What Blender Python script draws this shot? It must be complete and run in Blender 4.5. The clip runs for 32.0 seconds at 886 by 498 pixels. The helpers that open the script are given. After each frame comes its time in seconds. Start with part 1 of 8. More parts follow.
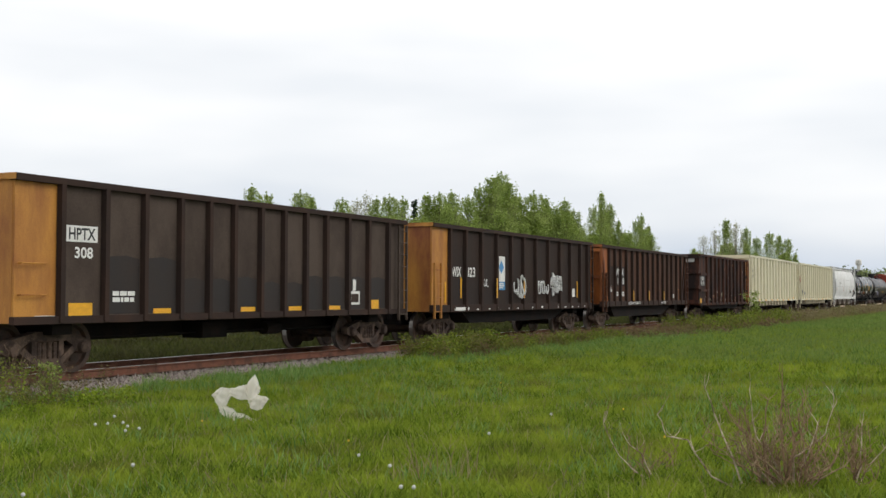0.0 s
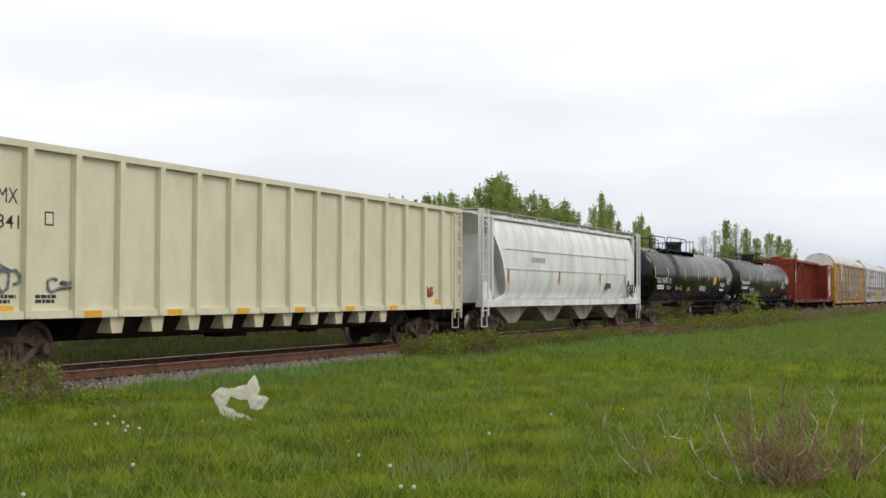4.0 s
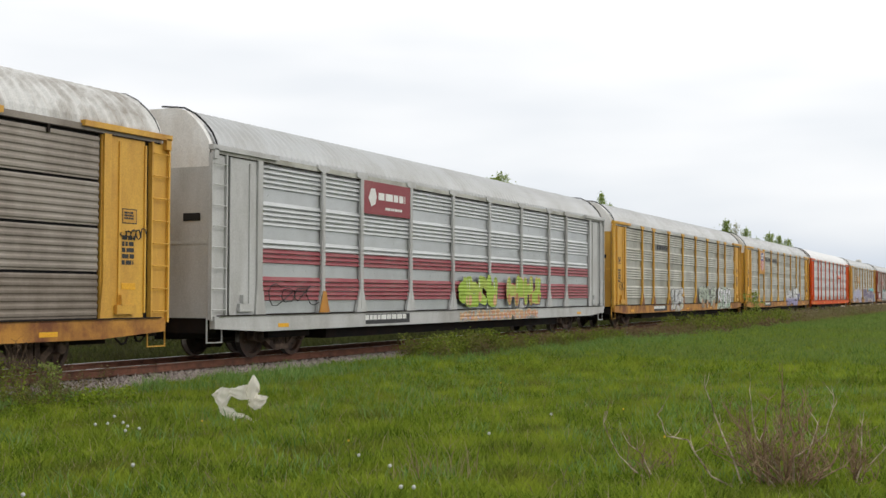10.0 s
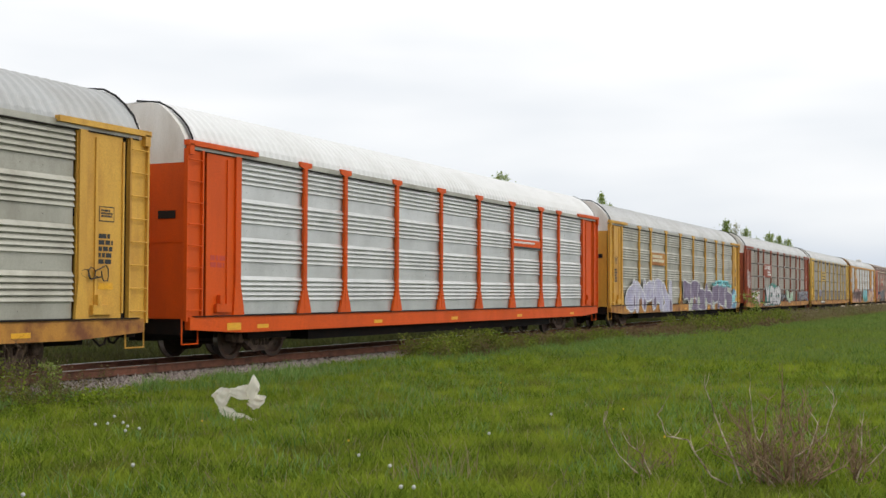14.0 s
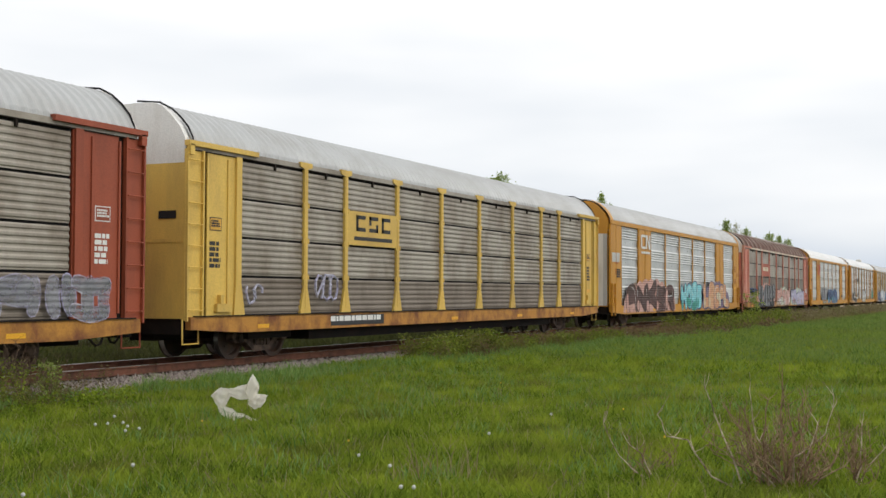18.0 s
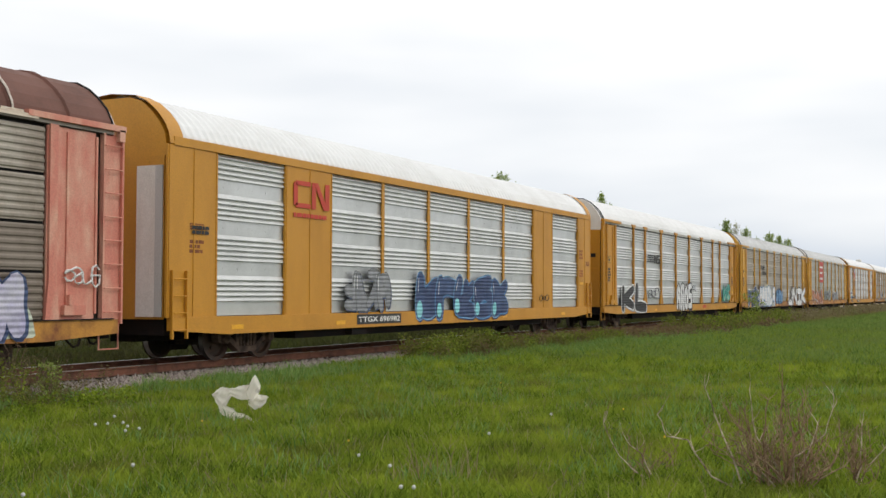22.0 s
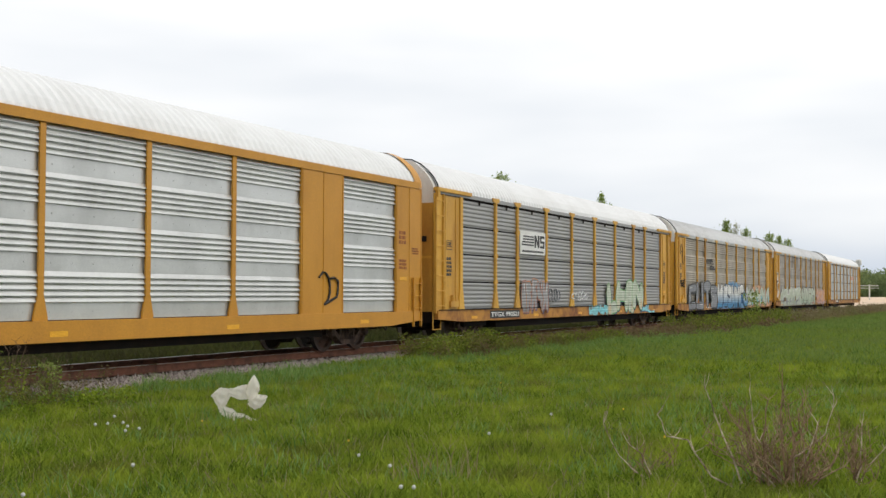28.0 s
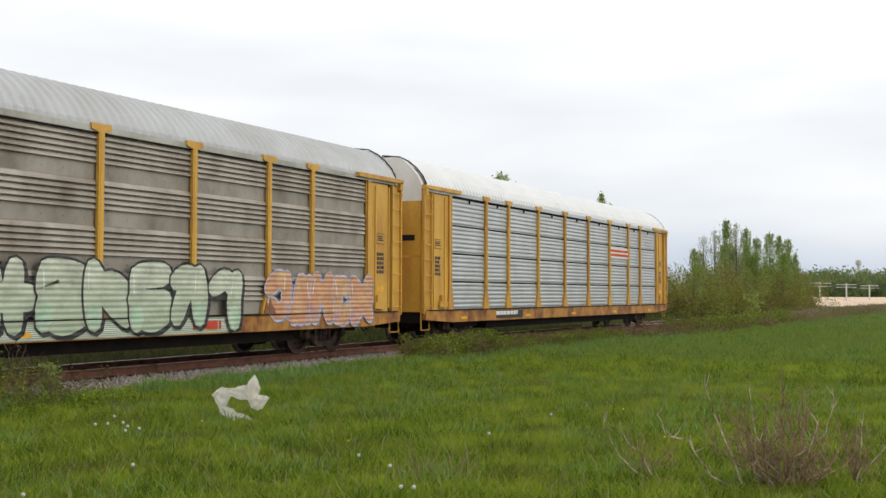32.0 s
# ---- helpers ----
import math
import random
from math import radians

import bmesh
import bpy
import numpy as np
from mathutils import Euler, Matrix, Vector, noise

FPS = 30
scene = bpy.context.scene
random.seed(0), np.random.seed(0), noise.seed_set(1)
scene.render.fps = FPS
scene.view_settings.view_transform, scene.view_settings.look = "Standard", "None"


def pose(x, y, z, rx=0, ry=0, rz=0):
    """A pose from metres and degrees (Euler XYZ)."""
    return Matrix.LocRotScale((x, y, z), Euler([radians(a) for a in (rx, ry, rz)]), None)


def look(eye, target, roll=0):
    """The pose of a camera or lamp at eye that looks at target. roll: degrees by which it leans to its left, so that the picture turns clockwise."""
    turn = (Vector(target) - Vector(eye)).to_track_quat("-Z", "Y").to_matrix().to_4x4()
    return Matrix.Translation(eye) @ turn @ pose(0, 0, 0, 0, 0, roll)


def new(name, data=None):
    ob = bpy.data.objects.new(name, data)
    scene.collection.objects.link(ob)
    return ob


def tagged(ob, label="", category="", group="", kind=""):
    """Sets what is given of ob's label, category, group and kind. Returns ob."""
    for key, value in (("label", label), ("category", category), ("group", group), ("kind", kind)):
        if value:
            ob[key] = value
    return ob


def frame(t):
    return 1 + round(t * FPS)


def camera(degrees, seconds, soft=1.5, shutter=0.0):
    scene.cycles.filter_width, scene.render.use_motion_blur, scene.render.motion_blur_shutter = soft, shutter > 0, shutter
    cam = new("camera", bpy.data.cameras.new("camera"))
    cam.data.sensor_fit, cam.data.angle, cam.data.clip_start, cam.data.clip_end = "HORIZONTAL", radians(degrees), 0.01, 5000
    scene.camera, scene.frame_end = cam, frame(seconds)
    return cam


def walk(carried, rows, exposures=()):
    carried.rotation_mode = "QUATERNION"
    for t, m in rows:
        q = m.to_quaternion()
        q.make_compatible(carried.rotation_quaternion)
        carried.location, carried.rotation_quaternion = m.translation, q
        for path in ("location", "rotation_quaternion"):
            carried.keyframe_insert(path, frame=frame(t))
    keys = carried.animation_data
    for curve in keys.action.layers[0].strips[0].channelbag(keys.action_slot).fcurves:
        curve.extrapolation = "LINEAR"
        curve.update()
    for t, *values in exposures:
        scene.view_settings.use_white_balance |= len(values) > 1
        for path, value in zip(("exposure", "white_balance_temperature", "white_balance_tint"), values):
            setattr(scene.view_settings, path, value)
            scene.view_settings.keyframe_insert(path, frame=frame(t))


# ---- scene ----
from math import sin, cos, pi, tan, atan2, sqrt

# World: x runs along the track (the train comes from +x), y away from the camera, z up from the top of the rails.
SPEED = 21.80          # metres a second
TRACK_Y = 16.87        # centre line of the track
EYE_Z = 1.488


def aim(lift=0.0):
    return pose(0, 0, EYE_Z, 92.16 + lift, -0.158, -64.638)


cam = camera(40.94, 32.0, soft=1.5)
walk(cam, [(0, aim()), (1, aim()), (1.5, aim(-0.07)), (2, aim(-0.07)), (2.5, aim()), (3, aim(-0.07)), (3.5, aim()), (6, aim()),
           (6.5, aim(-0.1)), (7, aim()), (8.5, aim(-0.06)), (9, aim()), (22.5, aim()), (23, aim(0.03)), (23.5, aim()), (32, aim())])

# ---- world and light ----
world = bpy.data.worlds.new("overcast_sky")
scene.world = world
world.use_nodes = True
wn, wl = world.node_tree.nodes, world.node_tree.links
wn.clear()
w_out = wn.new("ShaderNodeOutputWorld")
w_bg = wn.new("ShaderNodeBackground")
w_sky = wn.new("ShaderNodeTexSky")
w_sky.sky_type, w_sky.sun_disc = "NISHITA", False
w_sky.sun_elevation, w_sky.sun_rotation = radians(48), radians(150)
w_sky.altitude, w_sky.air_density, w_sky.dust_density = 50, 1.0, 3.0
w_dim = wn.new("ShaderNodeMix")
w_dim.data_type, w_dim.blend_type = "RGBA", "MULTIPLY"
w_dim.inputs[0].default_value = 1.0
w_dim.inputs[7].default_value = (0.10, 0.10, 0.10, 1)
wl.new(w_sky.outputs[0], w_dim.inputs[6])
w_tc = wn.new("ShaderNodeTexCoord")
w_map = wn.new("ShaderNodeMapping")
w_map.inputs["Scale"].default_value = (1.0, 1.0, 4.2)
w_map.inputs["Location"].default_value = (0.35, 0.2, 0.1)
wl.new(w_tc.outputs["Generated"], w_map.inputs["Vector"])
w_n = wn.new("ShaderNodeTexNoise")
w_n.inputs["Scale"].default_value, w_n.inputs["Detail"].default_value, w_n.inputs["Roughness"].default_value = 1.9, 4.0, 0.45
wl.new(w_map.outputs[0], w_n.inputs["Vector"])
w_sep = wn.new("ShaderNodeSeparateXYZ")
wl.new(w_tc.outputs["Generated"], w_sep.inputs[0])
w_h = wn.new("ShaderNodeMapRange")       # the cloud deck is thinner and greyer low down
w_h.inputs["From Min"].default_value, w_h.inputs["From Max"].default_value = 0.02, 0.20
w_h.inputs["To Min"].default_value, w_h.inputs["To Max"].default_value = -0.12, 0.30
wl.new(w_sep.outputs[2], w_h.inputs[0])
w_add = wn.new("ShaderNodeMath")
wl.new(w_n.outputs[0], w_add.inputs[0])
wl.new(w_h.outputs[0], w_add.inputs[1])
w_ramp = wn.new("ShaderNodeValToRGB")
el = w_ramp.color_ramp.elements
el[0].position, el[0].color = 0.28, (0.57, 0.66, 0.79, 1)
el[1].position, el[1].color = 0.74, (1.12, 1.12, 1.12, 1)
mid_stop = el.new(0.50)
mid_stop.color = (0.86, 0.90, 0.95, 1)
wl.new(w_add.outputs[0], w_ramp.inputs[0])
w_mix = wn.new("ShaderNodeMix")
w_mix.data_type = "RGBA"
w_mix.inputs[0].default_value = 0.93
wl.new(w_dim.outputs[2], w_mix.inputs[6])
wl.new(w_ramp.outputs[0], w_mix.inputs[7])
wl.new(w_mix.outputs[2], w_bg.inputs[0])
w_bg.inputs[1].default_value = 1.0
wl.new(w_bg.outputs[0], w_out.inputs[0])

sun = new("sun", bpy.data.lights.new("sun", "SUN"))
sun.data.energy, sun.data.angle, sun.data.color = 1.0, radians(20), (1.0, 0.96, 0.9)
sun.matrix_world = look((46, -40, 50), (24, 10, 0))
scene.view_settings.exposure = 0.0


# ---- materials ----
def mat(name, base, rough=0.6, metal=0.0, dirt=None, amount=0.35, scale=1.2, streak=0.0, bump=0.15, grain=40.0, spread=0.12, spec=0.5):
    """A surface with grain, stains of two sizes and, where asked, streaks that run down."""
    m = bpy.data.materials.new(name)
    m.use_nodes = True
    n, l = m.node_tree.nodes, m.node_tree.links
    bs = n["Principled BSDF"]
    tc = n.new("ShaderNodeTexCoord")
    oi = n.new("ShaderNodeObjectInfo")
    mul = n.new("ShaderNodeMath"); mul.operation = "MULTIPLY"; mul.inputs[1].default_value = 57.0
    l.new(oi.outputs["Random"], mul.inputs[0])
    add = n.new("ShaderNodeVectorMath"); add.operation = "ADD"
    l.new(tc.outputs["Object"], add.inputs[0]); l.new(mul.outputs[0], add.inputs[1])
    big = n.new("ShaderNodeTexNoise"); big.inputs["Scale"].default_value = scale; big.inputs["Detail"].default_value = 6; big.inputs["Roughness"].default_value = 0.62
    mp = n.new("ShaderNodeMapping"); mp.inputs["Scale"].default_value = (1, 1, 1 - 0.88 * streak)
    l.new(add.outputs[0], mp.inputs[0]); l.new(mp.outputs[0], big.inputs["Vector"])
    small = n.new("ShaderNodeTexNoise"); small.inputs["Scale"].default_value = grain; small.inputs["Detail"].default_value = 3
    l.new(add.outputs[0], small.inputs["Vector"])
    if dirt is None:
        dirt = tuple(c * 0.55 for c in base)
    ramp = n.new("ShaderNodeMapRange")
    ramp.inputs["From Min"].default_value, ramp.inputs["From Max"].default_value = 0.42, 0.72
    ramp.inputs["To Min"].default_value, ramp.inputs["To Max"].default_value = 0.0, amount * 1.6
    l.new(big.outputs[0], ramp.inputs[0])
    mx = n.new("ShaderNodeMix"); mx.data_type = "RGBA"
    mx.inputs[6].default_value, mx.inputs[7].default_value = (*base, 1), (*dirt, 1)
    l.new(ramp.outputs[0], mx.inputs[0])
    hsv = n.new("ShaderNodeHueSaturation")
    l.new(mx.outputs[2], hsv.inputs["Color"])
    vr = n.new("ShaderNodeMapRange")
    vr.inputs["From Min"].default_value, vr.inputs["From Max"].default_value = 0.3, 0.7
    vr.inputs["To Min"].default_value, vr.inputs["To Max"].default_value = 1 - spread, 1 + spread
    l.new(small.outputs[0], vr.inputs[0]); l.new(vr.outputs[0], hsv.inputs["Value"])
    l.new(hsv.outputs[0], bs.inputs["Base Color"])
    rr = n.new("ShaderNodeMapRange")
    rr.inputs["To Min"].default_value, rr.inputs["To Max"].default_value = max(0.05, rough - 0.12), min(1, rough + 0.15)
    l.new(big.outputs[0], rr.inputs[0]); l.new(rr.outputs[0], bs.inputs["Roughness"])
    bs.inputs["Metallic"].default_value = metal
    bs.inputs["Specular IOR Level"].default_value = spec
    if bump:
        b = n.new("ShaderNodeBump"); b.inputs["Strength"].default_value = bump; b.inputs["Distance"].default_value = 0.02
        l.new(small.outputs[0], b.inputs["Height"]); l.new(b.outputs[0], bs.inputs["Normal"])
    return m


def leafy(name, dark, light, rough=0.6, patch=None, patch_scale=0.25, shine=0.15, dry=None, dry_scale=1.1):
    """Foliage: every blade or leaf has its own shade; patch adds a second tint in broad drifts."""
    m = bpy.data.materials.new(name)
    m.use_nodes = True
    n, l = m.node_tree.nodes, m.node_tree.links
    bs = n["Principled BSDF"]
    geo = n.new("ShaderNodeNewGeometry")
    mx = n.new("ShaderNodeMix"); mx.data_type = "RGBA"
    mx.inputs[6].default_value, mx.inputs[7].default_value = (*dark, 1), (*light, 1)
    l.new(geo.outputs["Random Per Island"], mx.inputs[0])
    last = mx.outputs[2]
    if patch:
        tc = n.new("ShaderNodeTexCoord")
        nz = n.new("ShaderNodeTexNoise"); nz.inputs["Scale"].default_value = patch_scale; nz.inputs["Detail"].default_value = 4
        l.new(tc.outputs["Object"], nz.inputs["Vector"])
        mr = n.new("ShaderNodeMapRange")
        mr.inputs["From Min"].default_value, mr.inputs["From Max"].default_value = 0.45, 0.68
        mr.inputs["To Max"].default_value = 0.75
        l.new(nz.outputs[0], mr.inputs[0])
        m2 = n.new("ShaderNodeMix"); m2.data_type = "RGBA"
        m2.inputs[7].default_value = (*patch, 1)
        l.new(mr.outputs[0], m2.inputs[0]); l.new(last, m2.inputs[6])
        last = m2.outputs[2]
    if dry:
        tc2 = n.new("ShaderNodeTexCoord")
        nz2 = n.new("ShaderNodeTexNoise"); nz2.inputs["Scale"].default_value = dry_scale; nz2.inputs["Detail"].default_value = 5
        l.new(tc2.outputs["Object"], nz2.inputs["Vector"])
        mr2 = n.new("ShaderNodeMapRange")
        mr2.inputs["From Min"].default_value, mr2.inputs["From Max"].default_value = 0.53, 0.72
        mr2.inputs["To Max"].default_value = 0.6
        l.new(nz2.outputs[0], mr2.inputs[0])
        m3 = n.new("ShaderNodeMix"); m3.data_type = "RGBA"
        m3.inputs[7].default_value = (*dry, 1)
        l.new(mr2.outputs[0], m3.inputs[0]); l.new(last, m3.inputs[6])
        last = m3.outputs[2]
    l.new(last, bs.inputs["Base Color"])
    bs.inputs["Roughness"].default_value = rough
    bs.inputs["Specular IOR Level"].default_value = shine
    thru = n.new("ShaderNodeBsdfTranslucent")   # light that shines through the leaf
    l.new(last, thru.inputs["Color"])
    blend = n.new("ShaderNodeMixShader")
    blend.inputs[0].default_value = 0.42
    l.new(bs.outputs[0], blend.inputs[1])
    l.new(thru.outputs[0], blend.inputs[2])
    l.new(blend.outputs[0], n["Material Output"].inputs[0])
    return m


RUST = (0.10, 0.045, 0.022)
M = {}
M["seam"] = mat("dark_seam", (0.02, 0.014, 0.010), 0.8, spec=0.2)
M["truck"] = mat("truck_steel", (0.045, 0.030, 0.024), 0.85, 0, (0.19, 0.13, 0.095), 0.55, 4, bump=0.3, spec=0.3)
M["wheel"] = mat("wheel_steel", (0.050, 0.032, 0.024), 0.6, 0.2, RUST, 0.5, 5, bump=0.2)
M["tread"] = mat("worn_steel", (0.5, 0.48, 0.46), 0.35, 1.0, RUST, 0.3, 5)
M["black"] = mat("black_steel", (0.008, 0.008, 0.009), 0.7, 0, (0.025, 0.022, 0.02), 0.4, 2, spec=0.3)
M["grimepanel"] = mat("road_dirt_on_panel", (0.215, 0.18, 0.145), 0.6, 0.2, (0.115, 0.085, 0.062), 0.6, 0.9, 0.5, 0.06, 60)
# near-black base, browner in patches
M["under"] = mat("near_black_underframe", (0.008, 0.0065, 0.006), 0.9, 0, (0.03, 0.017, 0.012), 0.35, 2, spec=0.2)
M["yellow"] = mat("faded_yellow_paint", (0.66, 0.37, 0.052), 0.55, 0, (0.34, 0.14, 0.025), 0.45, 1.1, 0.8, 0.08)
M["paleyellow"] = mat("pale_yellow_paint", (0.72, 0.48, 0.10), 0.55, 0, (0.36, 0.22, 0.07), 0.4, 1.1, 0.8, 0.08)
M["ochre"] = mat("ochre_paint", (0.53, 0.245, 0.018), 0.5, 0, (0.35, 0.155, 0.018), 0.3, 0.9, 0.7, 0.06)
M["orange"] = mat("orange_paint", (0.66, 0.085, 0.002), 0.55, 0, (0.42, 0.06, 0.008), 0.35, 1.2, 0.7, 0.06, spec=0.3)
M["redbrown"] = mat("red_brown_paint", (0.330, 0.068, 0.027), 0.6, 0, (0.15, 0.04, 0.022), 0.4, 1.2, 0.7, 0.1)
M["pink"] = mat("faded_pink_red_paint", (0.56, 0.195, 0.14), 0.6, 0, (0.68, 0.46, 0.33), 0.45, 2.2, 0.7, 0.08)
M["beamred"] = mat("oxide_red_paint", (0.27, 0.040, 0.022), 0.65, 0, (0.12, 0.022, 0.014), 0.5, 1.5, 0.5, 0.1, spec=0.3)
M["greypaint"] = mat("grey_paint", (0.49, 0.49, 0.475), 0.55, 0, (0.22, 0.20, 0.17), 0.35, 1.2, 0.8, 0.08)
M["sill_y"] = mat("weathered_yellow_sill", (0.47, 0.215, 0.03), 0.6, 0, (0.17, 0.055, 0.016), 0.85, 1.6, 0.15, 0.12)
M["white"] = mat("white_paint", (0.78, 0.77, 0.74), 0.5, 0, (0.48, 0.43, 0.36), 0.35, 1.2, 0.75, 0.05)
M["galv"] = mat("bright_galvanised_steel", (0.63, 0.64, 0.625), 0.34, 0.6, (0.44, 0.45, 0.44), 0.45, 0.9, 0.35, 0.05, 60)
M["galvgrey"] = mat("grey_galvanised_steel", (0.540, 0.553, 0.549), 0.36, 0.6, (0.42, 0.43, 0.425), 0.45, 0.9, 0.35, 0.05, 60)
M["galvdull"] = mat("dull_galvanised_steel", (0.455, 0.447, 0.385), 0.42, 0.5, (0.25, 0.235, 0.19), 0.55, 0.9, 0.45, 0.05, 60)
M["brownpanel"] = mat("weathered_brown_panel", (0.29, 0.255, 0.215), 0.5, 0.35, (0.15, 0.12, 0.095), 0.55, 0.8, 0.45, 0.06, 60)
M["bluegrey"] = mat("blue_grey_panel", (0.331, 0.326, 0.310), 0.42, 0.5, (0.31, 0.32, 0.335), 0.4, 0.8, 0.3, 0.05, 60)
M["greypanel"] = mat("weathered_grey_panel", (0.376, 0.335, 0.263), 0.46, 0.35, (0.23, 0.20, 0.165), 0.6, 0.8, 0.45, 0.06, 60)
M["midpanel"] = mat("weathered_grey_brown_panel", (0.37, 0.335, 0.282), 0.48, 0.4, (0.17, 0.135, 0.10), 0.6, 0.8, 0.45, 0.06, 60)
M["roof_white"] = mat("white_roof", (0.739, 0.745, 0.739), 0.5, 0, (0.50, 0.49, 0.46), 0.2, 1.0, 0.2, 0.02, spread=0.03)
M["roof_grey"] = mat("galvanised_roof", (0.45, 0.46, 0.46), 0.5, 0.2, (0.34, 0.33, 0.31), 0.4, 0.8, 0.2, 0.03, spread=0.04)
M["roof_dirty"] = mat("stained_galvanised_roof", (0.58, 0.575, 0.55), 0.5, 0.15, (0.22, 0.19, 0.15), 0.7, 1.6, 0.75, 0.06)
M["roof_rust"] = mat("rust_brown_roof", (0.135, 0.052, 0.034), 0.7, 0, (0.07, 0.03, 0.02), 0.5, 1.0, 0.3, 0.1)
M["maroon"] = mat("maroon_paint", (0.24, 0.035, 0.045), 0.55, 0, (0.36, 0.2, 0.18), 0.25, 1.5, 0.6)
M["postdark"] = mat("dark_brown_posts", (0.030, 0.019, 0.0155), 0.8, 0, (0.060, 0.032, 0.022), 0.5, 1.2, 0.6, 0.12, spec=0.2)
M["brownsteel"] = mat("brown_grey_steel", (0.078, 0.057, 0.045), 0.75, 0, (0.030, 0.020, 0.016), 0.6, 0.6, 0.5, 0.12, spec=0.2)
M["blackpatch"] = mat("black_repaint", (0.022, 0.018, 0.017), 0.7, 0, (0.040, 0.026, 0.020), 0.4, 1.2, 0.4, 0.1, spec=0.35)
M["darktwig"] = mat("dead_brown_stems", (0.15, 0.10, 0.062), 0.9, 0, (0.07, 0.04, 0.028), 0.6, 7, bump=0.2)
M["blacksteel"] = mat("black_grey_steel", (0.027, 0.019, 0.0165), 0.75, 0, (0.042, 0.025, 0.017), 0.6, 0.8, 0.6, 0.12, spec=0.18)
M["ruststeel"] = mat("rust_brown_steel", (0.066, 0.033, 0.022), 0.8, 0, (0.105, 0.042, 0.020), 0.6, 1.1, 0.7, 0.12, spec=0.25)
M["darkrust"] = mat("dark_rusted_steel", (0.017, 0.010, 0.009), 0.8, 0, (0.11, 0.040, 0.022), 0.6, 1.7, 0.75, 0.15, spec=0.25)
M["endorange"] = mat("rust_orange_paint", (0.50, 0.225, 0.035), 0.6, 0, (0.20, 0.055, 0.015), 0.75, 0.9, 0.75, 0.08)
M["endrust"] = mat("rust_red_paint", (0.38, 0.115, 0.022), 0.65, 0, (0.10, 0.028, 0.012), 0.8, 1.1, 0.8, 0.08)
M["cream"] = mat("cream_paint", (0.68, 0.64, 0.465), 0.55, 0, (0.44, 0.37, 0.24), 0.22, 1.5, 0.5, 0.05, spread=0.05)
M["creamdark"] = mat("cream_underbody", (0.60, 0.54, 0.38), 0.6, 0, (0.26, 0.19, 0.12), 0.5, 1.2, 0.6, 0.06, spread=0.06)
# dirt, and the shade below the hopper body, both put into the chutes' colour
M["chute_dirt_shade"] = mat("dirty_shade_toned_hopper_chutes", (0.30, 0.26, 0.215), 0.7, 0, (0.12, 0.085, 0.065), 0.7, 1.4, 0.6, 0.06)
M["hopper"] = mat("chalky_white_paint", (0.76, 0.765, 0.745), 0.6, 0, (0.42, 0.405, 0.365), 0.45, 1.6, 0.8, 0.06, spread=0.06)
M["tank"] = mat("black_tank_paint", (0.0035, 0.0037, 0.0048), 0.25, 0, (0.010, 0.010, 0.011), 0.5, 0.9, 0.92, 0.03, spec=0.28)
M["tankworn"] = mat("worn_black_tank_paint", (0.012, 0.012, 0.014), 0.36, 0, (0.040, 0.034, 0.030), 0.5, 1.1, 0.8, 0.04, spec=0.5)
M["mark_white"] = mat("white_lettering", (0.75, 0.75, 0.72), 0.6, 0, (0.5, 0.48, 0.44), 0.3, 3)
M["mark_black"] = mat("black_lettering", (0.025, 0.025, 0.026), 0.6)
M["mark_yellow"] = mat("reflective_yellow", (0.78, 0.40, 0.012), 0.4, 0, (0.5, 0.22, 0.02), 0.3, 3)
M["mark_red"] = mat("red_lettering", (0.55, 0.055, 0.028), 0.55)
M["mark_blue"] = mat("blue_emblem", (0.035, 0.07, 0.30), 0.5)
M["signblue"] = mat("blue_sign", (0.05, 0.24, 0.5), 0.5)
M["rail"] = mat("rusty_rail_steel", (0.165, 0.062, 0.033), 0.8, 0.0, (0.05, 0.024, 0.017), 0.5, 4, bump=0.25)
M["railhead"] = mat("polished_rail_head", (0.62, 0.60, 0.58), 0.28, 1.0, (0.4, 0.36, 0.33), 0.2, 3, bump=0)
M["tie"] = mat("creosoted_timber", (0.045, 0.034, 0.026), 0.9, 0, (0.09, 0.075, 0.06), 0.5, 6, bump=0.5)
# shade between the rails is put into this dark stone colour
M["oiled"] = mat("shade_darkened_ballast", (0.055, 0.042, 0.033), 0.9, 0, (0.045, 0.034, 0.028), 0.6, 5, bump=0.4, spread=0.3)
M["gravel"] = mat("ballast_stone", (0.31, 0.265, 0.235), 0.9, 0, (0.13, 0.10, 0.085), 0.7, 9, bump=0.4, spread=0.3)
M["redtwig"] = mat("red_brown_twig_bark", (0.29, 0.19, 0.105), 0.85, 0, (0.10, 0.05, 0.034), 0.6, 7, bump=0.2)
M["paletwig"] = mat("weathered_pale_stem", (0.54, 0.45, 0.33), 0.85, 0, (0.15, 0.09, 0.062), 0.8, 9, bump=0.2)
M["bark"] = mat("grey_bark", (0.15, 0.13, 0.105), 0.9, 0, (0.07, 0.06, 0.05), 0.5, 8, bump=0.4)
M["twig"] = mat("dry_twig_bark", (0.34, 0.245, 0.145), 0.85, 0, (0.115, 0.066, 0.04), 0.65, 7, bump=0.2)
M["soil"] = mat("grass_mat_soil", (0.040, 0.055, 0.014), 0.95, 0, (0.07, 0.052, 0.028), 0.55, 0.35, bump=0.6, grain=14, spread=0.3)
M["dirt"] = mat("pale_gravel_yard", (0.66, 0.50, 0.35), 0.95, 0, (0.48, 0.37, 0.26), 0.4, 0.05)
M["bag"] = leafy("torn_white_plastic", (0.86, 0.82, 0.72), (0.90, 0.87, 0.78), rough=0.4, shine=0.4)
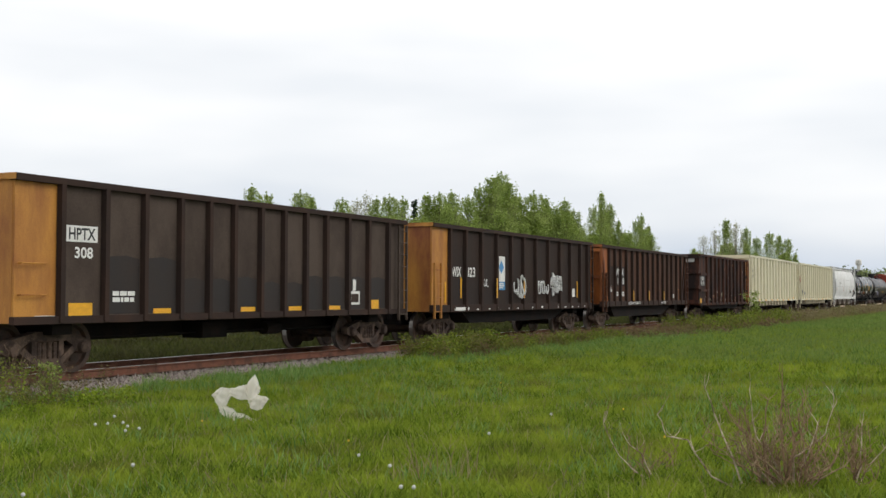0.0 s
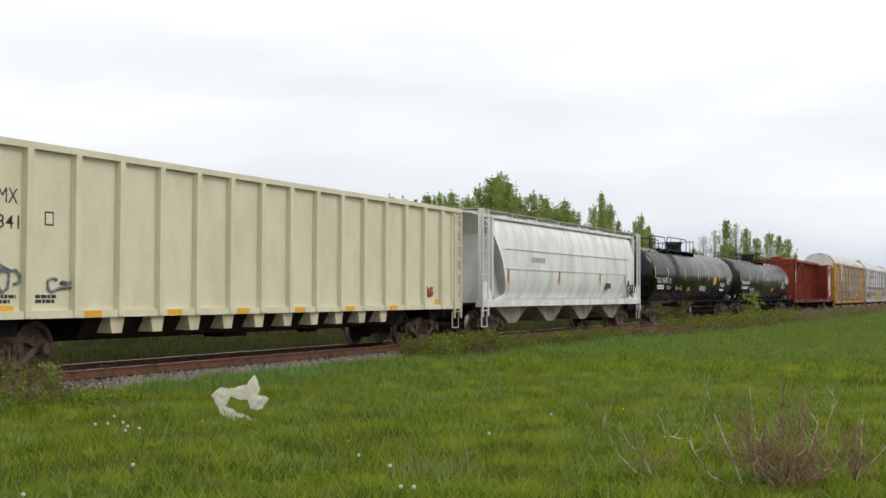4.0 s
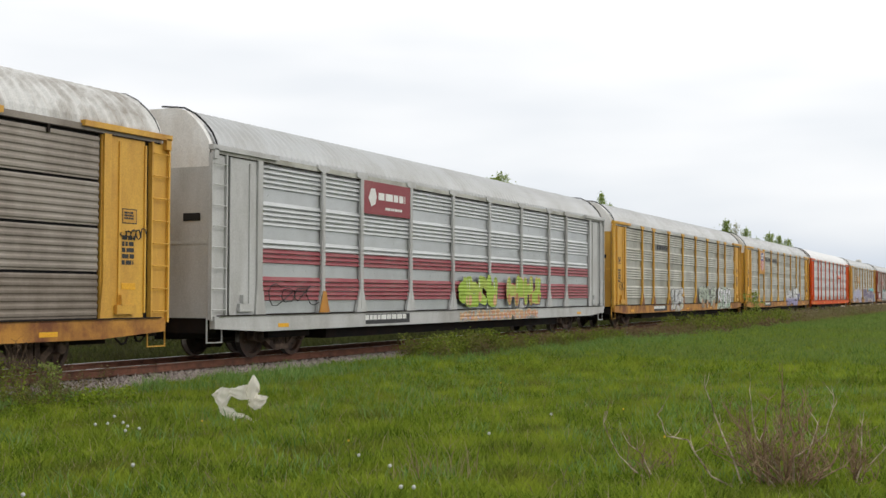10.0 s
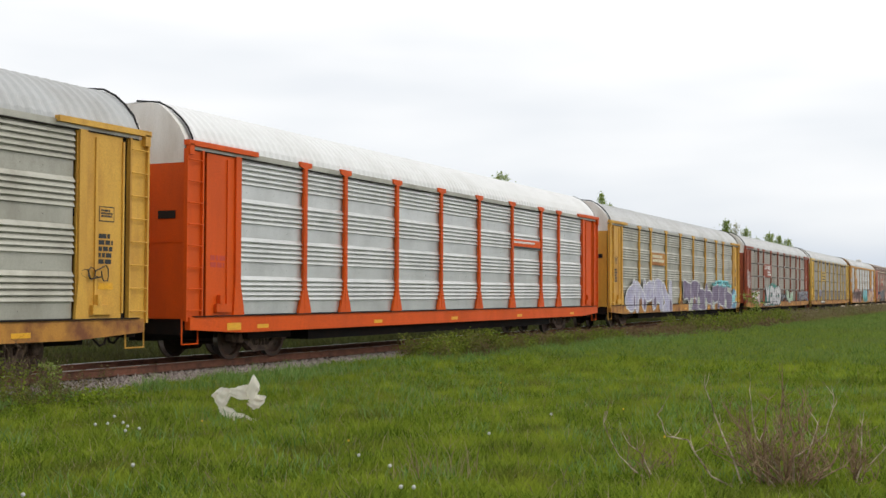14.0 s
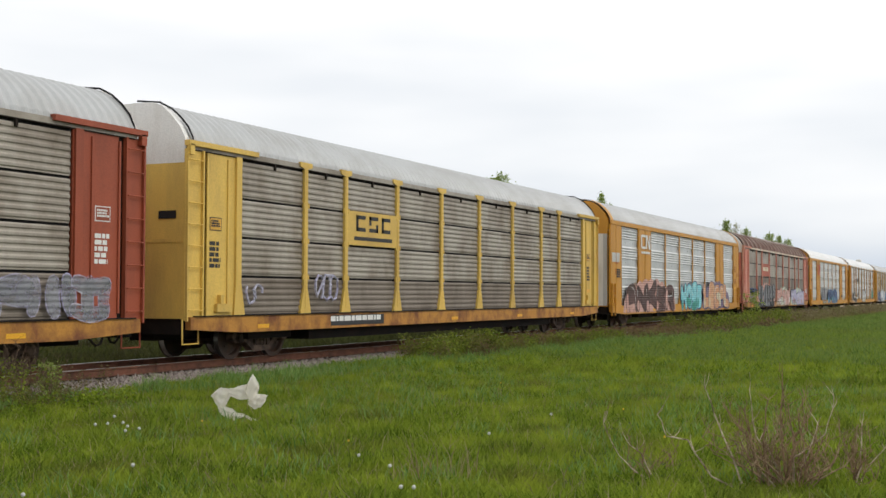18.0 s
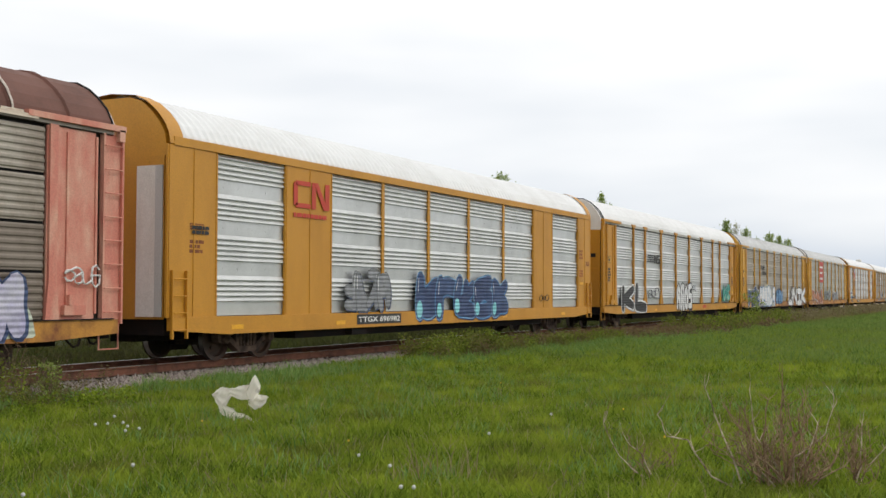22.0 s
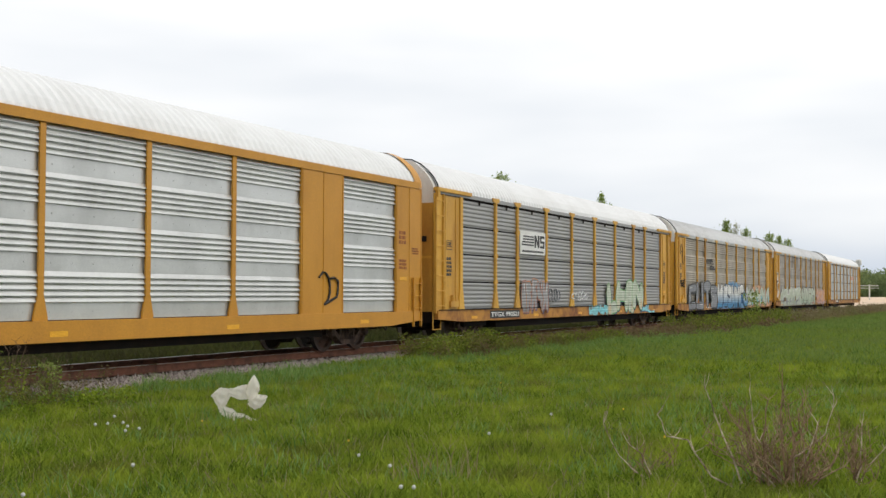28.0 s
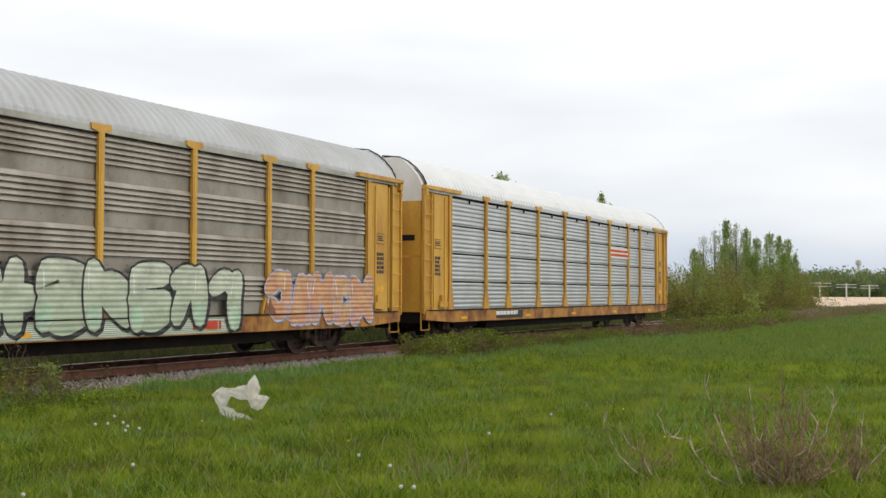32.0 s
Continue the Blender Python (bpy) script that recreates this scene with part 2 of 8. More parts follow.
M["grass"] = leafy("meadow_grass", (0.060, 0.115, 0.009), (0.285, 0.375, 0.044), patch=(0.35, 0.42, 0.045), patch_scale=1.7, dry=(0.135, 0.125, 0.035), dry_scale=0.8, shine=0.04)
M["tuft"] = leafy("tall_tuft_grass", (0.10, 0.20, 0.045), (0.27, 0.40, 0.12), shine=0.06)
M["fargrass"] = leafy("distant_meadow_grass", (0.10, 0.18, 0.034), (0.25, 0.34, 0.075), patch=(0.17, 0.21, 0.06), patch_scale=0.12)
M["underweed"] = leafy("low_weed_leaves", (0.11, 0.18, 0.012), (0.30, 0.385, 0.035))
M["vergegrass"] = leafy("rough_verge_grass", (0.13, 0.135, 0.035), (0.30, 0.27, 0.09), patch=(0.27, 0.185, 0.10), patch_scale=0.22)
M["drygrass"] = leafy("dry_grass", (0.20, 0.16, 0.08), (0.42, 0.35, 0.19))
# the train's shade on the far-side grass is put into its colour
M["roughgrass"] = leafy("shade_toned_rough_grass", (0.045, 0.058, 0.015), (0.12, 0.135, 0.034), patch=(0.065, 0.05, 0.028), patch_scale=0.4)
M["deadstem"] = leafy("dead_brown_growth", (0.10, 0.066, 0.035), (0.26, 0.18, 0.10), patch=(0.15, 0.15, 0.05), patch_scale=0.4)
M["weed"] = leafy("shrub_leaves", (0.075, 0.115, 0.014), (0.25, 0.30, 0.038), patch=(0.16, 0.125, 0.055), patch_scale=0.9)
M["leaf"] = leafy("spring_leaves", (0.17, 0.25, 0.05), (0.38, 0.47, 0.12), patch=(0.33, 0.37, 0.14), patch_scale=0.3)
M["leafpale"] = leafy("pale_budding_leaves", (0.30, 0.31, 0.17), (0.48, 0.48, 0.30))
M["needle"] = leafy("spruce_needles", (0.018, 0.035, 0.016), (0.045, 0.07, 0.03))
M["thicket"] = leafy("bare_thicket_twigs", (0.16, 0.13, 0.07), (0.30, 0.245, 0.14), patch=(0.18, 0.21, 0.05), patch_scale=0.2)
M["brush"] = leafy("brush_leaves", (0.10, 0.11, 0.035), (0.24, 0.235, 0.085), patch=(0.20, 0.15, 0.085), patch_scale=0.35)
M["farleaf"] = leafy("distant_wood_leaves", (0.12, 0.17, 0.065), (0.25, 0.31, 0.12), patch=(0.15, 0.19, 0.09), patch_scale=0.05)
M["clumpleaf"] = leafy("clump_brush_leaves", (0.14, 0.16, 0.03), (0.31, 0.31, 0.06), patch=(0.25, 0.18, 0.075), patch_scale=0.35)
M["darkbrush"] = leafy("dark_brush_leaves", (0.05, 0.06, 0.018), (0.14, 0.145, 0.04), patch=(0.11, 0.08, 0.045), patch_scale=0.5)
M["petal"] = mat("white_seed_heads", (0.55, 0.55, 0.51), 0.8, bump=0)
M["petal_y"] = mat("yellow_petals", (0.75, 0.5, 0.02), 0.7, bump=0)
M["pole"] = mat("pale_post", (0.62, 0.61, 0.57), 0.7, 0, (0.4, 0.38, 0.34), 0.3, 2)


# ---- mesh helpers ----
class Shape:
    """Collects vertices and faces of one mesh."""

    def __init__(self):
        self.v, self.f = [], []

    def box(self, x0, x1, y0, y1, z0, z1):
        k = len(self.v)
        self.v += [(x, y, z) for z in (z0, z1) for y in (y0, y1) for x in (x0, x1)]
        self.f += [(k, k + 2, k + 3, k + 1), (k + 4, k + 5, k + 7, k + 6), (k, k + 1, k + 5, k + 4),
                   (k + 2, k + 6, k + 7, k + 3), (k, k + 4, k + 6, k + 2), (k + 1, k + 3, k + 7, k + 5)]
        return self

    def prism(self, pts, a, b, axis="y"):
        """A closed outline, extruded from a to b. Outline in (x, z) for axis y, (y, z) for x, (x, y) for z."""
        k, n = len(self.v), len(pts)
        put = {"y": lambda p, d: (p[0], d, p[1]), "x": lambda p, d: (d, p[0], p[1]), "z": lambda p, d: (p[0], p[1], d)}[axis]
        self.v += [put(p, a) for p in pts] + [put(p, b) for p in pts]
        self.f += [tuple(range(k, k + n)), tuple(range(k + 2 * n - 1, k + n - 1, -1))]
        self.f += [(k + i, k + n + i, k + n + (i + 1) % n, k + (i + 1) % n) for i in range(n)]
        return self

    def lathe(self, prof, cx, cy, cz, seg=20, axis="y"):
        """Turns (distance along the axis, radius) pairs round the axis."""
        k, n = len(self.v), len(prof)
        for d, r in prof:
            for i in range(seg):
                a = 2 * pi * i / seg
                p, q = r * cos(a), r * sin(a)
                self.v.append({"y": (cx + p, cy + d, cz + q), "x": (cx + d, cy + p, cz + q), "z": (cx + p, cy + q, cz + d)}[axis])
        for j in range(n - 1):
            for i in range(seg):
                i2 = (i + 1) % seg
                self.f.append((k + j * seg + i, k + j * seg + i2, k + (j + 1) * seg + i2, k + (j + 1) * seg + i))
        self.f += [tuple(range(k + seg - 1, k - 1, -1)), tuple(range(k + (n - 1) * seg, k + n * seg))]
        return self

    def tube(self, path, r, seg=6, r2=None):
        """A round bar along a path; r2 tapers it."""
        k, n = len(self.v), len(path)
        for j, p in enumerate(path):
            a, b = Vector(path[max(j - 1, 0)]), Vector(path[min(j + 1, n - 1)])
            d = (b - a).normalized() if (b - a).length > 1e-9 else Vector((0, 0, 1))
            s = d.cross(Vector((0.13, 0.31, 0.94)))
            if s.length < 0.05:
                s = d.cross(Vector((1, 0, 0)))
            s.normalize()
            u = s.cross(d)
            rr = r if r2 is None else r + (r2 - r) * j / max(n - 1, 1)
            for i in range(seg):
                w = Vector(p) + rr * (cos(2 * pi * i / seg) * s + sin(2 * pi * i / seg) * u)
                self.v.append(tuple(w))
        for j in range(n - 1):
            for i in range(seg):
                i2 = (i + 1) % seg
                self.f.append((k + j * seg + i, k + j * seg + i2, k + (j + 1) * seg + i2, k + (j + 1) * seg + i))
        self.f += [tuple(range(k + seg - 1, k - 1, -1)), tuple(range(k + (n - 1) * seg, k + n * seg))]
        return self

    def sheet(self, rows):
        """A surface through rows of points."""
        k, m = len(self.v), len(rows[0])
        for r in rows:
            self.v += [tuple(p) for p in r]
        for j in range(len(rows) - 1):
            for i in range(m - 1):
                a = k + j * m + i
                self.f.append((a, a + 1, a + m + 1, a + m))
        return self

    def mesh(self, name, smooth=False):
        me = bpy.data.meshes.new(name)
        me.from_pydata(self.v, [], self.f)
        if smooth:
            me.polygons.foreach_set("use_smooth", [True] * len(me.polygons))
        me.update()
        return me


def part(name, shape, material, parent, label="", at=None, smooth=False):
    """Links one mesh as one object under a thing or a part."""
    me = shape if isinstance(shape, bpy.types.Mesh) else shape.mesh(name, smooth)
    ob = new(name, me)
    if not me.materials:
        me.materials.append(material)
    if me.materials[0] != material:
        ob.material_slots[0].link = "OBJECT"
        ob.material_slots[0].material = material
    ob.parent = parent
    if at:
        ob.location = at
    if label:
        ob["label"] = label
    return ob


def thing(name, shape, material, label, category, group="", kind="", smooth=False):
    me = shape if isinstance(shape, bpy.types.Mesh) else shape.mesh(name, smooth)
    if not me.materials:
        me.materials.append(material)
    return tagged(new(name, me), label, category, group, kind)


KEPT = {}


def kept(key, make):
    """Meshes that several parts share."""
    if key not in KEPT:
        KEPT[key] = make()
    return KEPT[key]


# ---- lettering ----
def lettering(body, bold=0.0):
    """Letters as a flat mesh of width 1 and height 1, in x and z."""
    def make():
        cu = bpy.data.curves.new("letters", "FONT")
        cu.body, cu.size, cu.offset, cu.resolution_u = body, 1.0, bold, 3
        ob = new("letters", cu)
        dg = bpy.context.evaluated_depsgraph_get()
        me = bpy.data.meshes.new_from_object(ob.evaluated_get(dg), depsgraph=dg)
        bpy.data.objects.remove(ob)
        co = np.empty(len(me.vertices) * 3)
        me.vertices.foreach_get("co", co)
        co = co.reshape(-1, 3)
        lo, hi = co.min(0), co.max(0)
        out = np.zeros_like(co)
        out[:, 0] = (co[:, 0] - lo[0]) / (hi[0] - lo[0])
        out[:, 2] = (co[:, 1] - lo[1]) / (hi[1] - lo[1])
        me.vertices.foreach_set("co", out.ravel())
        me.materials.clear()
        me.update()
        return me
    return kept(("letters", body, bold), make)
WORDS = ["HPTX", "308", "SWIX", "823", "SW", "IX", "11", "30", "4115", "AIMX", "15447", "15341", "TILX 305735", "410", "TTGX 992999", "TTGX 604345", "TTGX 696982",
         "TTGX 697360", "TTGX 990521", "TTGX 992210", "TTGX 985526", "TTGX", "985526", "BUILDING", "AMERICA", "BUILDING AMERICA", "CWBX 300018", "NON-ODORIZED", "LIQUEFIED PETROLEUM GAS", "EXCESS", "HEIGHT CAR"]
for word in WORDS:
    lettering(word, 0.022)


def mark(parent, body, x0, x1, z0, z1, y, material, name="lettering", bold=0.022):
    """Letters on the near side of a car."""
    return part(name, fitted(lettering(body, bold), x0, x1, z0, z1, y), material, parent)


def fitted(me, x0, x1, z0, z1, y):
    """A copy of a flat unit mesh, stretched over a rectangle of the car's side."""
    me = me.copy()
    me.transform(Matrix.Translation((x0, y, z0)) @ Matrix.Diagonal((x1 - x0, 1, z1 - z0, 1)))
    return me


def plate(parent, x0, x1, z0, z1, y, material, name="marking", label="", deep=0.004):
    ob = part(name, kept("plate", lambda: Shape().box(0, 1, -1, 0, 0, 1).mesh("plate")), material, parent, label, at=(x0, y, z0))
    ob.scale = (x1 - x0, deep, z1 - z0)
    return ob


def bars(parent, x0, x1, z0, z1, y, material, rows=2, seed=1, name="marking"):
    """Lines of small lettering, as plain bars."""
    rng = random.Random(seed)
    s = Shape()
    h = (z1 - z0) / rows
    for i in range(rows):
        x, end = x0, x1 - rng.random() * 0.25 * (x1 - x0)
        while x < end:
            w = (0.4 + rng.random()) * h * 1.3
            s.box(x, min(x + w, end), y - 0.003, y, z1 - (i + 0.72) * h, z1 - i * h)
            x += w + 0.25 * h
    return tagged(part(name, s, material, parent), kind="stuff")


def spray(name, base, second=None, wear=0.28, thin=0.04):
    """Sprayed paint: two shades that drift into each other, worn thin in patches and streaks."""
    m = mat(name, base, 0.6, 0, second or tuple(c * 0.6 for c in base), 0.6, 1.3, 0.1, 0.0)
    n, l = m.node_tree.nodes, m.node_tree.links
    tc = n.new("ShaderNodeTexCoord")
    wave = n.new("ShaderNodeTexWave")            # the ribs of the panel under the paint
    wave.bands_direction = "Z"
    wave.inputs["Scale"].default_value = 2.88
    l.new(tc.outputs["Object"], wave.inputs["Vector"])
    b = n.new("ShaderNodeBump")
    b.inputs["Strength"].default_value, b.inputs["Distance"].default_value = 0.5, 0.025
    l.new(wave.outputs["Fac"], b.inputs["Height"])
    l.new(b.outputs[0], n["Principled BSDF"].inputs["Normal"])
    mp = n.new("ShaderNodeMapping")
    mp.inputs["Scale"].default_value = (1.6, 1.0, 3.4)
    l.new(tc.outputs["Object"], mp.inputs["Vector"])
    nz = n.new("ShaderNodeTexNoise")
    nz.inputs["Scale"].default_value, nz.inputs["Detail"].default_value, nz.inputs["Roughness"].default_value = 1.2, 7, 0.65
    l.new(mp.outputs[0], nz.inputs["Vector"])
    mr = n.new("ShaderNodeMapRange")
    mr.inputs["From Min"].default_value, mr.inputs["From Max"].default_value = 0.46, 0.66
    mr.inputs["To Min"].default_value, mr.inputs["To Max"].default_value = thin, wear
    l.new(nz.outputs[0], mr.inputs[0])
    clear = n.new("ShaderNodeBsdfTransparent")
    mix = n.new("ShaderNodeMixShader")
    l.new(mr.outputs[0], mix.inputs[0])
    l.new(n["Principled BSDF"].outputs[0], mix.inputs[1])
    l.new(clear.outputs[0], mix.inputs[2])
    l.new(mix.outputs[0], n["Material Output"].inputs[0])
    return m


def spray_fade(name, high, low, z0, z1):
    """Sprayed paint that changes from one colour at its foot to another at its top."""
    m = spray(name, high)
    n, l = m.node_tree.nodes, m.node_tree.links
    bs = n["Principled BSDF"]
    was = bs.inputs["Base Color"].links[0].from_socket
    tc = n.new("ShaderNodeTexCoord")
    sep = n.new("ShaderNodeSeparateXYZ")
    l.new(tc.outputs["Object"], sep.inputs[0])
    mr = n.new("ShaderNodeMapRange")
    mr.inputs["From Min"].default_value, mr.inputs["From Max"].default_value = z0, z1
    l.new(sep.outputs[2], mr.inputs[0])
    mx = n.new("ShaderNodeMix")
    mx.data_type = "RGBA"
    mx.inputs[6].default_value = (*low, 1)
    l.new(mr.outputs[0], mx.inputs[0])
    l.new(was, mx.inputs[7])
    l.new(mx.outputs[2], bs.inputs["Base Color"])
    return m


SPRAYS = {}
SPRAYS["bluewhite"] = spray_fade("blue_to_white_spray", (0.80, 0.80, 0.76), (0.05, 0.24, 0.46), 0.9, 1.6)
SPRAYS["lilacwhite"] = spray_fade("lilac_to_white_spray", (0.82, 0.82, 0.80), (0.36, 0.33, 0.52), 1.1, 1.35)
SPRAYS["silver"] = spray_fade("silver_spray", (0.72, 0.72, 0.73), (0.50, 0.50, 0.52), 0.7, 1.6)
SPRAYS["greenwhite"] = spray_fade("white_to_green_spray", (0.62, 0.66, 0.52), (0.40, 0.47, 0.33), 0.8, 1.9)
for key, base, second in [("white", (0.80, 0.80, 0.785), (0.66, 0.67, 0.66)), ("black", (0.022, 0.022, 0.024), (0.05, 0.05, 0.05)), ("cyan", (0.22, 0.60, 0.66), (0.33, 0.70, 0.72)),
                          ("blue", (0.06, 0.20, 0.42), (0.30, 0.48, 0.60)), ("navy", (0.03, 0.05, 0.13), (0.07, 0.12, 0.24)), ("peach", (0.62, 0.30, 0.16), (0.66, 0.46, 0.25)),
                          ("pinkish", (0.62, 0.38, 0.33), (0.52, 0.28, 0.22)), ("mint", (0.36, 0.55, 0.38), (0.55, 0.63, 0.50)), ("green", (0.10, 0.36, 0.14), (0.42, 0.52, 0.20)),
                          ("lime", (0.33, 0.48, 0.05), (0.45, 0.50, 0.12)), ("purple", (0.16, 0.12, 0.20), (0.30, 0.25, 0.36)), ("lilac", (0.42, 0.40, 0.58), (0.62, 0.62, 0.66)),
                          ("brown", (0.07, 0.035, 0.03), (0.13, 0.06, 0.05)), ("grey", (0.22, 0.23, 0.25), (0.32, 0.33, 0.34)), ("teal", (0.03, 0.25, 0.20), (0.06, 0.34, 0.27)),
                          ("cream", (0.60, 0.58, 0.42), (0.62, 0.45, 0.25)), ("palegreen", (0.48, 0.55, 0.42), (0.62, 0.65, 0.57)), ("rustred", (0.40, 0.13, 0.06), (0.5, 0.25, 0.12)),
                          ("red", (0.50, 0.10, 0.09), (0.60, 0.30, 0.28))]:
    SPRAYS[key] = spray("sprayed_" + key + "_paint", base, second)
    SPRAYS["faint_" + key] = spray("faded_" + key + "_paint", base, second, 0.9, 0.35)


# sprayed letters as strokes between points of a grid, two columns wide and four rows high
STROKES = {"H": ["00-04", "20-24", "02-22"], "O": ["01-03-14-23-21-10-01"], "S": ["24-04-02-22-20-00"], "E": ["00-04", "04-24", "02-22", "00-20"], "L": ["04-00", "00-20"], "G": ["24-04-00-20-22-12"],
           "A": ["00-03-14-23-20", "02-22"], "N": ["00-04", "04-20", "20-24"], "K": ["00-04", "02-24", "02-20"], "R": ["00-04-24-22-02", "12-20"], "V": ["04-10", "10-24"], "U": ["04-00-20-24"], "I": ["10-14", "04-24", "00-20"],
           "C": ["24-04-00-20"], "T": ["10-14", "04-24"], "1": ["10-14", "03-14", "00-20"]}
LOOSE = ["00-04", "20-24", "04-24", "00-20", "02-22", "04-20", "00-24", "03-14-23", "01-10-21", "04-02-22", "02-13-22-20", "10-14"]


def tag_paint(parent, body, x0, x1, z0, z1, fill, edge, y=-1.575, cloud=None, second=None, seed=3, faint=False, block=False):
    """A sprayed piece: a cloud behind, fat outlined letters that lean into one another, fades and glints.
    body is a word that can be read, or the number of its unreadable letters."""
    rng = random.Random(seed)
    w, h = x1 - x0, z1 - z0
    if faint:
        fill, edge, second = "faint_" + fill, "faint_" + edge, second and "faint_" + second
    if cloud:
        pts = []
        bumps = [rng.uniform(0.6, 1.0) for i in range(9)]
        for i in range(73):    # a flat foot and a dome of soft puffs
            f = i / 72
            puff = abs(sin(9 * pi * f)) * bumps[min(8, int(9 * f))]
            pts.append((x0 + w * (1.06 - 1.12 * f), max(0.66, z0 + h * (0.02 + 1.02 * sin(pi * f) ** 0.45 + 0.13 * puff))))
        pts += [(x0 - 0.05 * w, max(0.64, z0 - 0.02)), (x0 + 1.05 * w, max(0.64, z0 - 0.02))]
        part("paint_cloud", Shape().prism(pts, y + 0.003, y + 0.005), SPRAYS[cloud], parent)
    if isinstance(body, int):
        glyphs = [[rng.choice(LOOSE[:2])] + rng.sample(LOOSE, 2 + int(2 * rng.random())) for i in range(max(body, round(w / (1.05 * h))))]
    else:
        glyphs = [STROKES[c] for c in body]
    n = len(glyphs)
    cw = w / n
    dark = edge if edge in ("black", "navy", "brown", "greydark") else ("grey" if edge in ("white", "cream", "palegreen", "lilac") else "navy")
    colours = (("paint_shadow", None if faint else dark), ("paint_letter", edge), ("paint_fill", fill), ("paint_fade", second), ("paint_glint", None if faint else ("white" if fill != "white" else "lilac")))
    layers = {}

    def rounded(pts):
        """Cuts the corners of a line twice, so that it bends softly."""
        for k in range(2):
            out = [pts[0]]
            for p, q in zip(pts, pts[1:]):
                out += [p.lerp(q, 0.25), p.lerp(q, 0.75)]
            pts = out + [pts[-1]]
        return pts

    def ribbon(layer, pts, half, dy, shift=Vector((0, 0))):
        """A sprayed line of even width that swells a little in the middle, with round ends."""
        s_, n = layers[layer], len(pts)
        m = len(s_.v)
        for i, p in enumerate(pts):
            d = pts[min(i + 1, n - 1)] - pts[max(i - 1, 0)]
            d = d.normalized() if d.length > 1e-6 else Vector((1, 0))
            hw = half * (0.92 + 0.16 * sin(pi * i / (n - 1)))
            for sg in (1, -1):
                c = p + Vector((-d.y, d.x)) * hw * sg + shift
                s_.v.append((c.x, dy, max(0.63, c.y)))
        s_.f += [(m + 2 * i, m + 2 * i + 1, m + 2 * i + 3, m + 2 * i + 2) for i in range(n - 1)]
        for end, (p, back) in enumerate(((pts[0], pts[1]), (pts[-1], pts[-2]))):
            d = (p - back).normalized() if (p - back).length > 1e-6 else Vector((1, 0))
            k = len(s_.v)
            for j in range(5):
                a = pi * j / 4 - pi / 2
                c = p + (d * cos(a) + Vector((-d.y, d.x)) * sin(a)) * half * 0.92 + shift
                s_.v.append((c.x, dy - 0.00004 * (end + 1), max(0.63, c.y)))
            s_.f.append(tuple(range(k, k + 5)))

    for i, g in enumerate(glyphs):
        tilt = rng.uniform(-0.14, 0.14) * (0.2 if block else 1.0)
        sx, sz = 0.98 if block else rng.uniform(1.02, 1.2), rng.uniform(0.9, 1.05)
        cx, cz = x0 + cw * (i + 0.5), z0 + h * (0.5 + rng.uniform(-0.05, 0.05))
        half = min(0.20 * cw, (0.15 if block else 0.165) * h) * rng.uniform(0.92, 1.1)
        jog = 0.06 * min(cw, h)
        layers.update({k: Shape() for k, _ in colours})
        rim = max(0.028, 0.036 * h) * (1.0 if fill != edge else 0.5) * (1.5 if block else 1.0)
        shift = {}

        def at(code):
            if code not in shift:
                u = (int(code[0]) / 2 - 0.5) * (cw * sx - 2 * half) + rng.uniform(-1, 1) * jog
                v = (int(code[1]) / 4 - 0.5) * (h * sz - 2 * half) + rng.uniform(-0.7, 0.7) * jog
                shift[code] = Vector((cx + u * cos(tilt) + v * sin(tilt), cz - u * sin(tilt) + v * cos(tilt)))
            return shift[code]
        base = y - 0.0065 * i
        for k, line in enumerate(g):
            pts = [at(c) for c in line.split("-")]
            if len(pts) == 2 and not block:
                d = pts[1] - pts[0]
                pts.insert(1, pts[0].lerp(pts[1], 0.5) + Vector((-d.y, d.x)) * rng.uniform(-0.14, 0.14))
            pts = rounded(pts) if not block else [p.lerp(q, f) for p, q in zip(pts, pts[1:]) for f in (0, 0.5)] + [pts[-1]]
            hw = half * rng.uniform(0.9, 1.15)
            ribbon("paint_shadow", pts, hw + rim, base + 0.0005 - 0.0002 * k, Vector((rim * 1.1, -rim * 0.8)))
            ribbon("paint_letter", pts, hw + rim, base - 0.002 - 0.0002 * k)
            ribbon("paint_fill", pts, hw, base - 0.004 - 0.0002 * k)
            if k == 0:
                low = pts if pts[0].y < pts[-1].y else pts[::-1]
                if second:
                    ribbon("paint_fade", low[:max(3, len(low) // 3)], hw * 0.8, base - 0.0056)
                top = low[len(low) // 2:-1]
                if len(top) > 2:
                    ribbon("paint_glint", top, 0.014, base - 0.0062, Vector((-hw * 0.5, hw * 0.25)))
        letter = part("paint_letter", layers["paint_letter"], SPRAYS[edge], parent)
        for name, key in colours:
            if name != "paint_letter" and key and layers[name].v:
                part(name, layers[name], SPRAYS[key], letter)


def scrawl(parent, x0, x1, z0, z1, colour, y=-1.575, seed=1, thick=0.02, strokes=7):
    """A quick tag, one looping sprayed line."""
    rng = random.Random(seed)
    path = []
    for i in range(strokes):
        cx = x0 + (i + 0.5) / strokes * (x1 - x0)
        w = (x1 - x0) / strokes
        tall = rng.choice((0.25, 0.36, 0.5))
        a0, turn = rng.random() * 6.28, rng.choice((-1, 1)) * (3 + 3.5 * rng.random())
        for j in range(8):
            a = a0 + turn * j / 7
            path.append((cx + w * (0.6 * cos(a) + 0.2 * (rng.random() - 0.5)), y - 0.0006 * len(path), (z0 + z1) / 2 + (z1 - z0) * (tall * sin(a) + 0.06 * (rng.random() - 0.5))))
    return part("paint_tag", Shape().tube(path, thick, 4), SPRAYS[colour], parent)


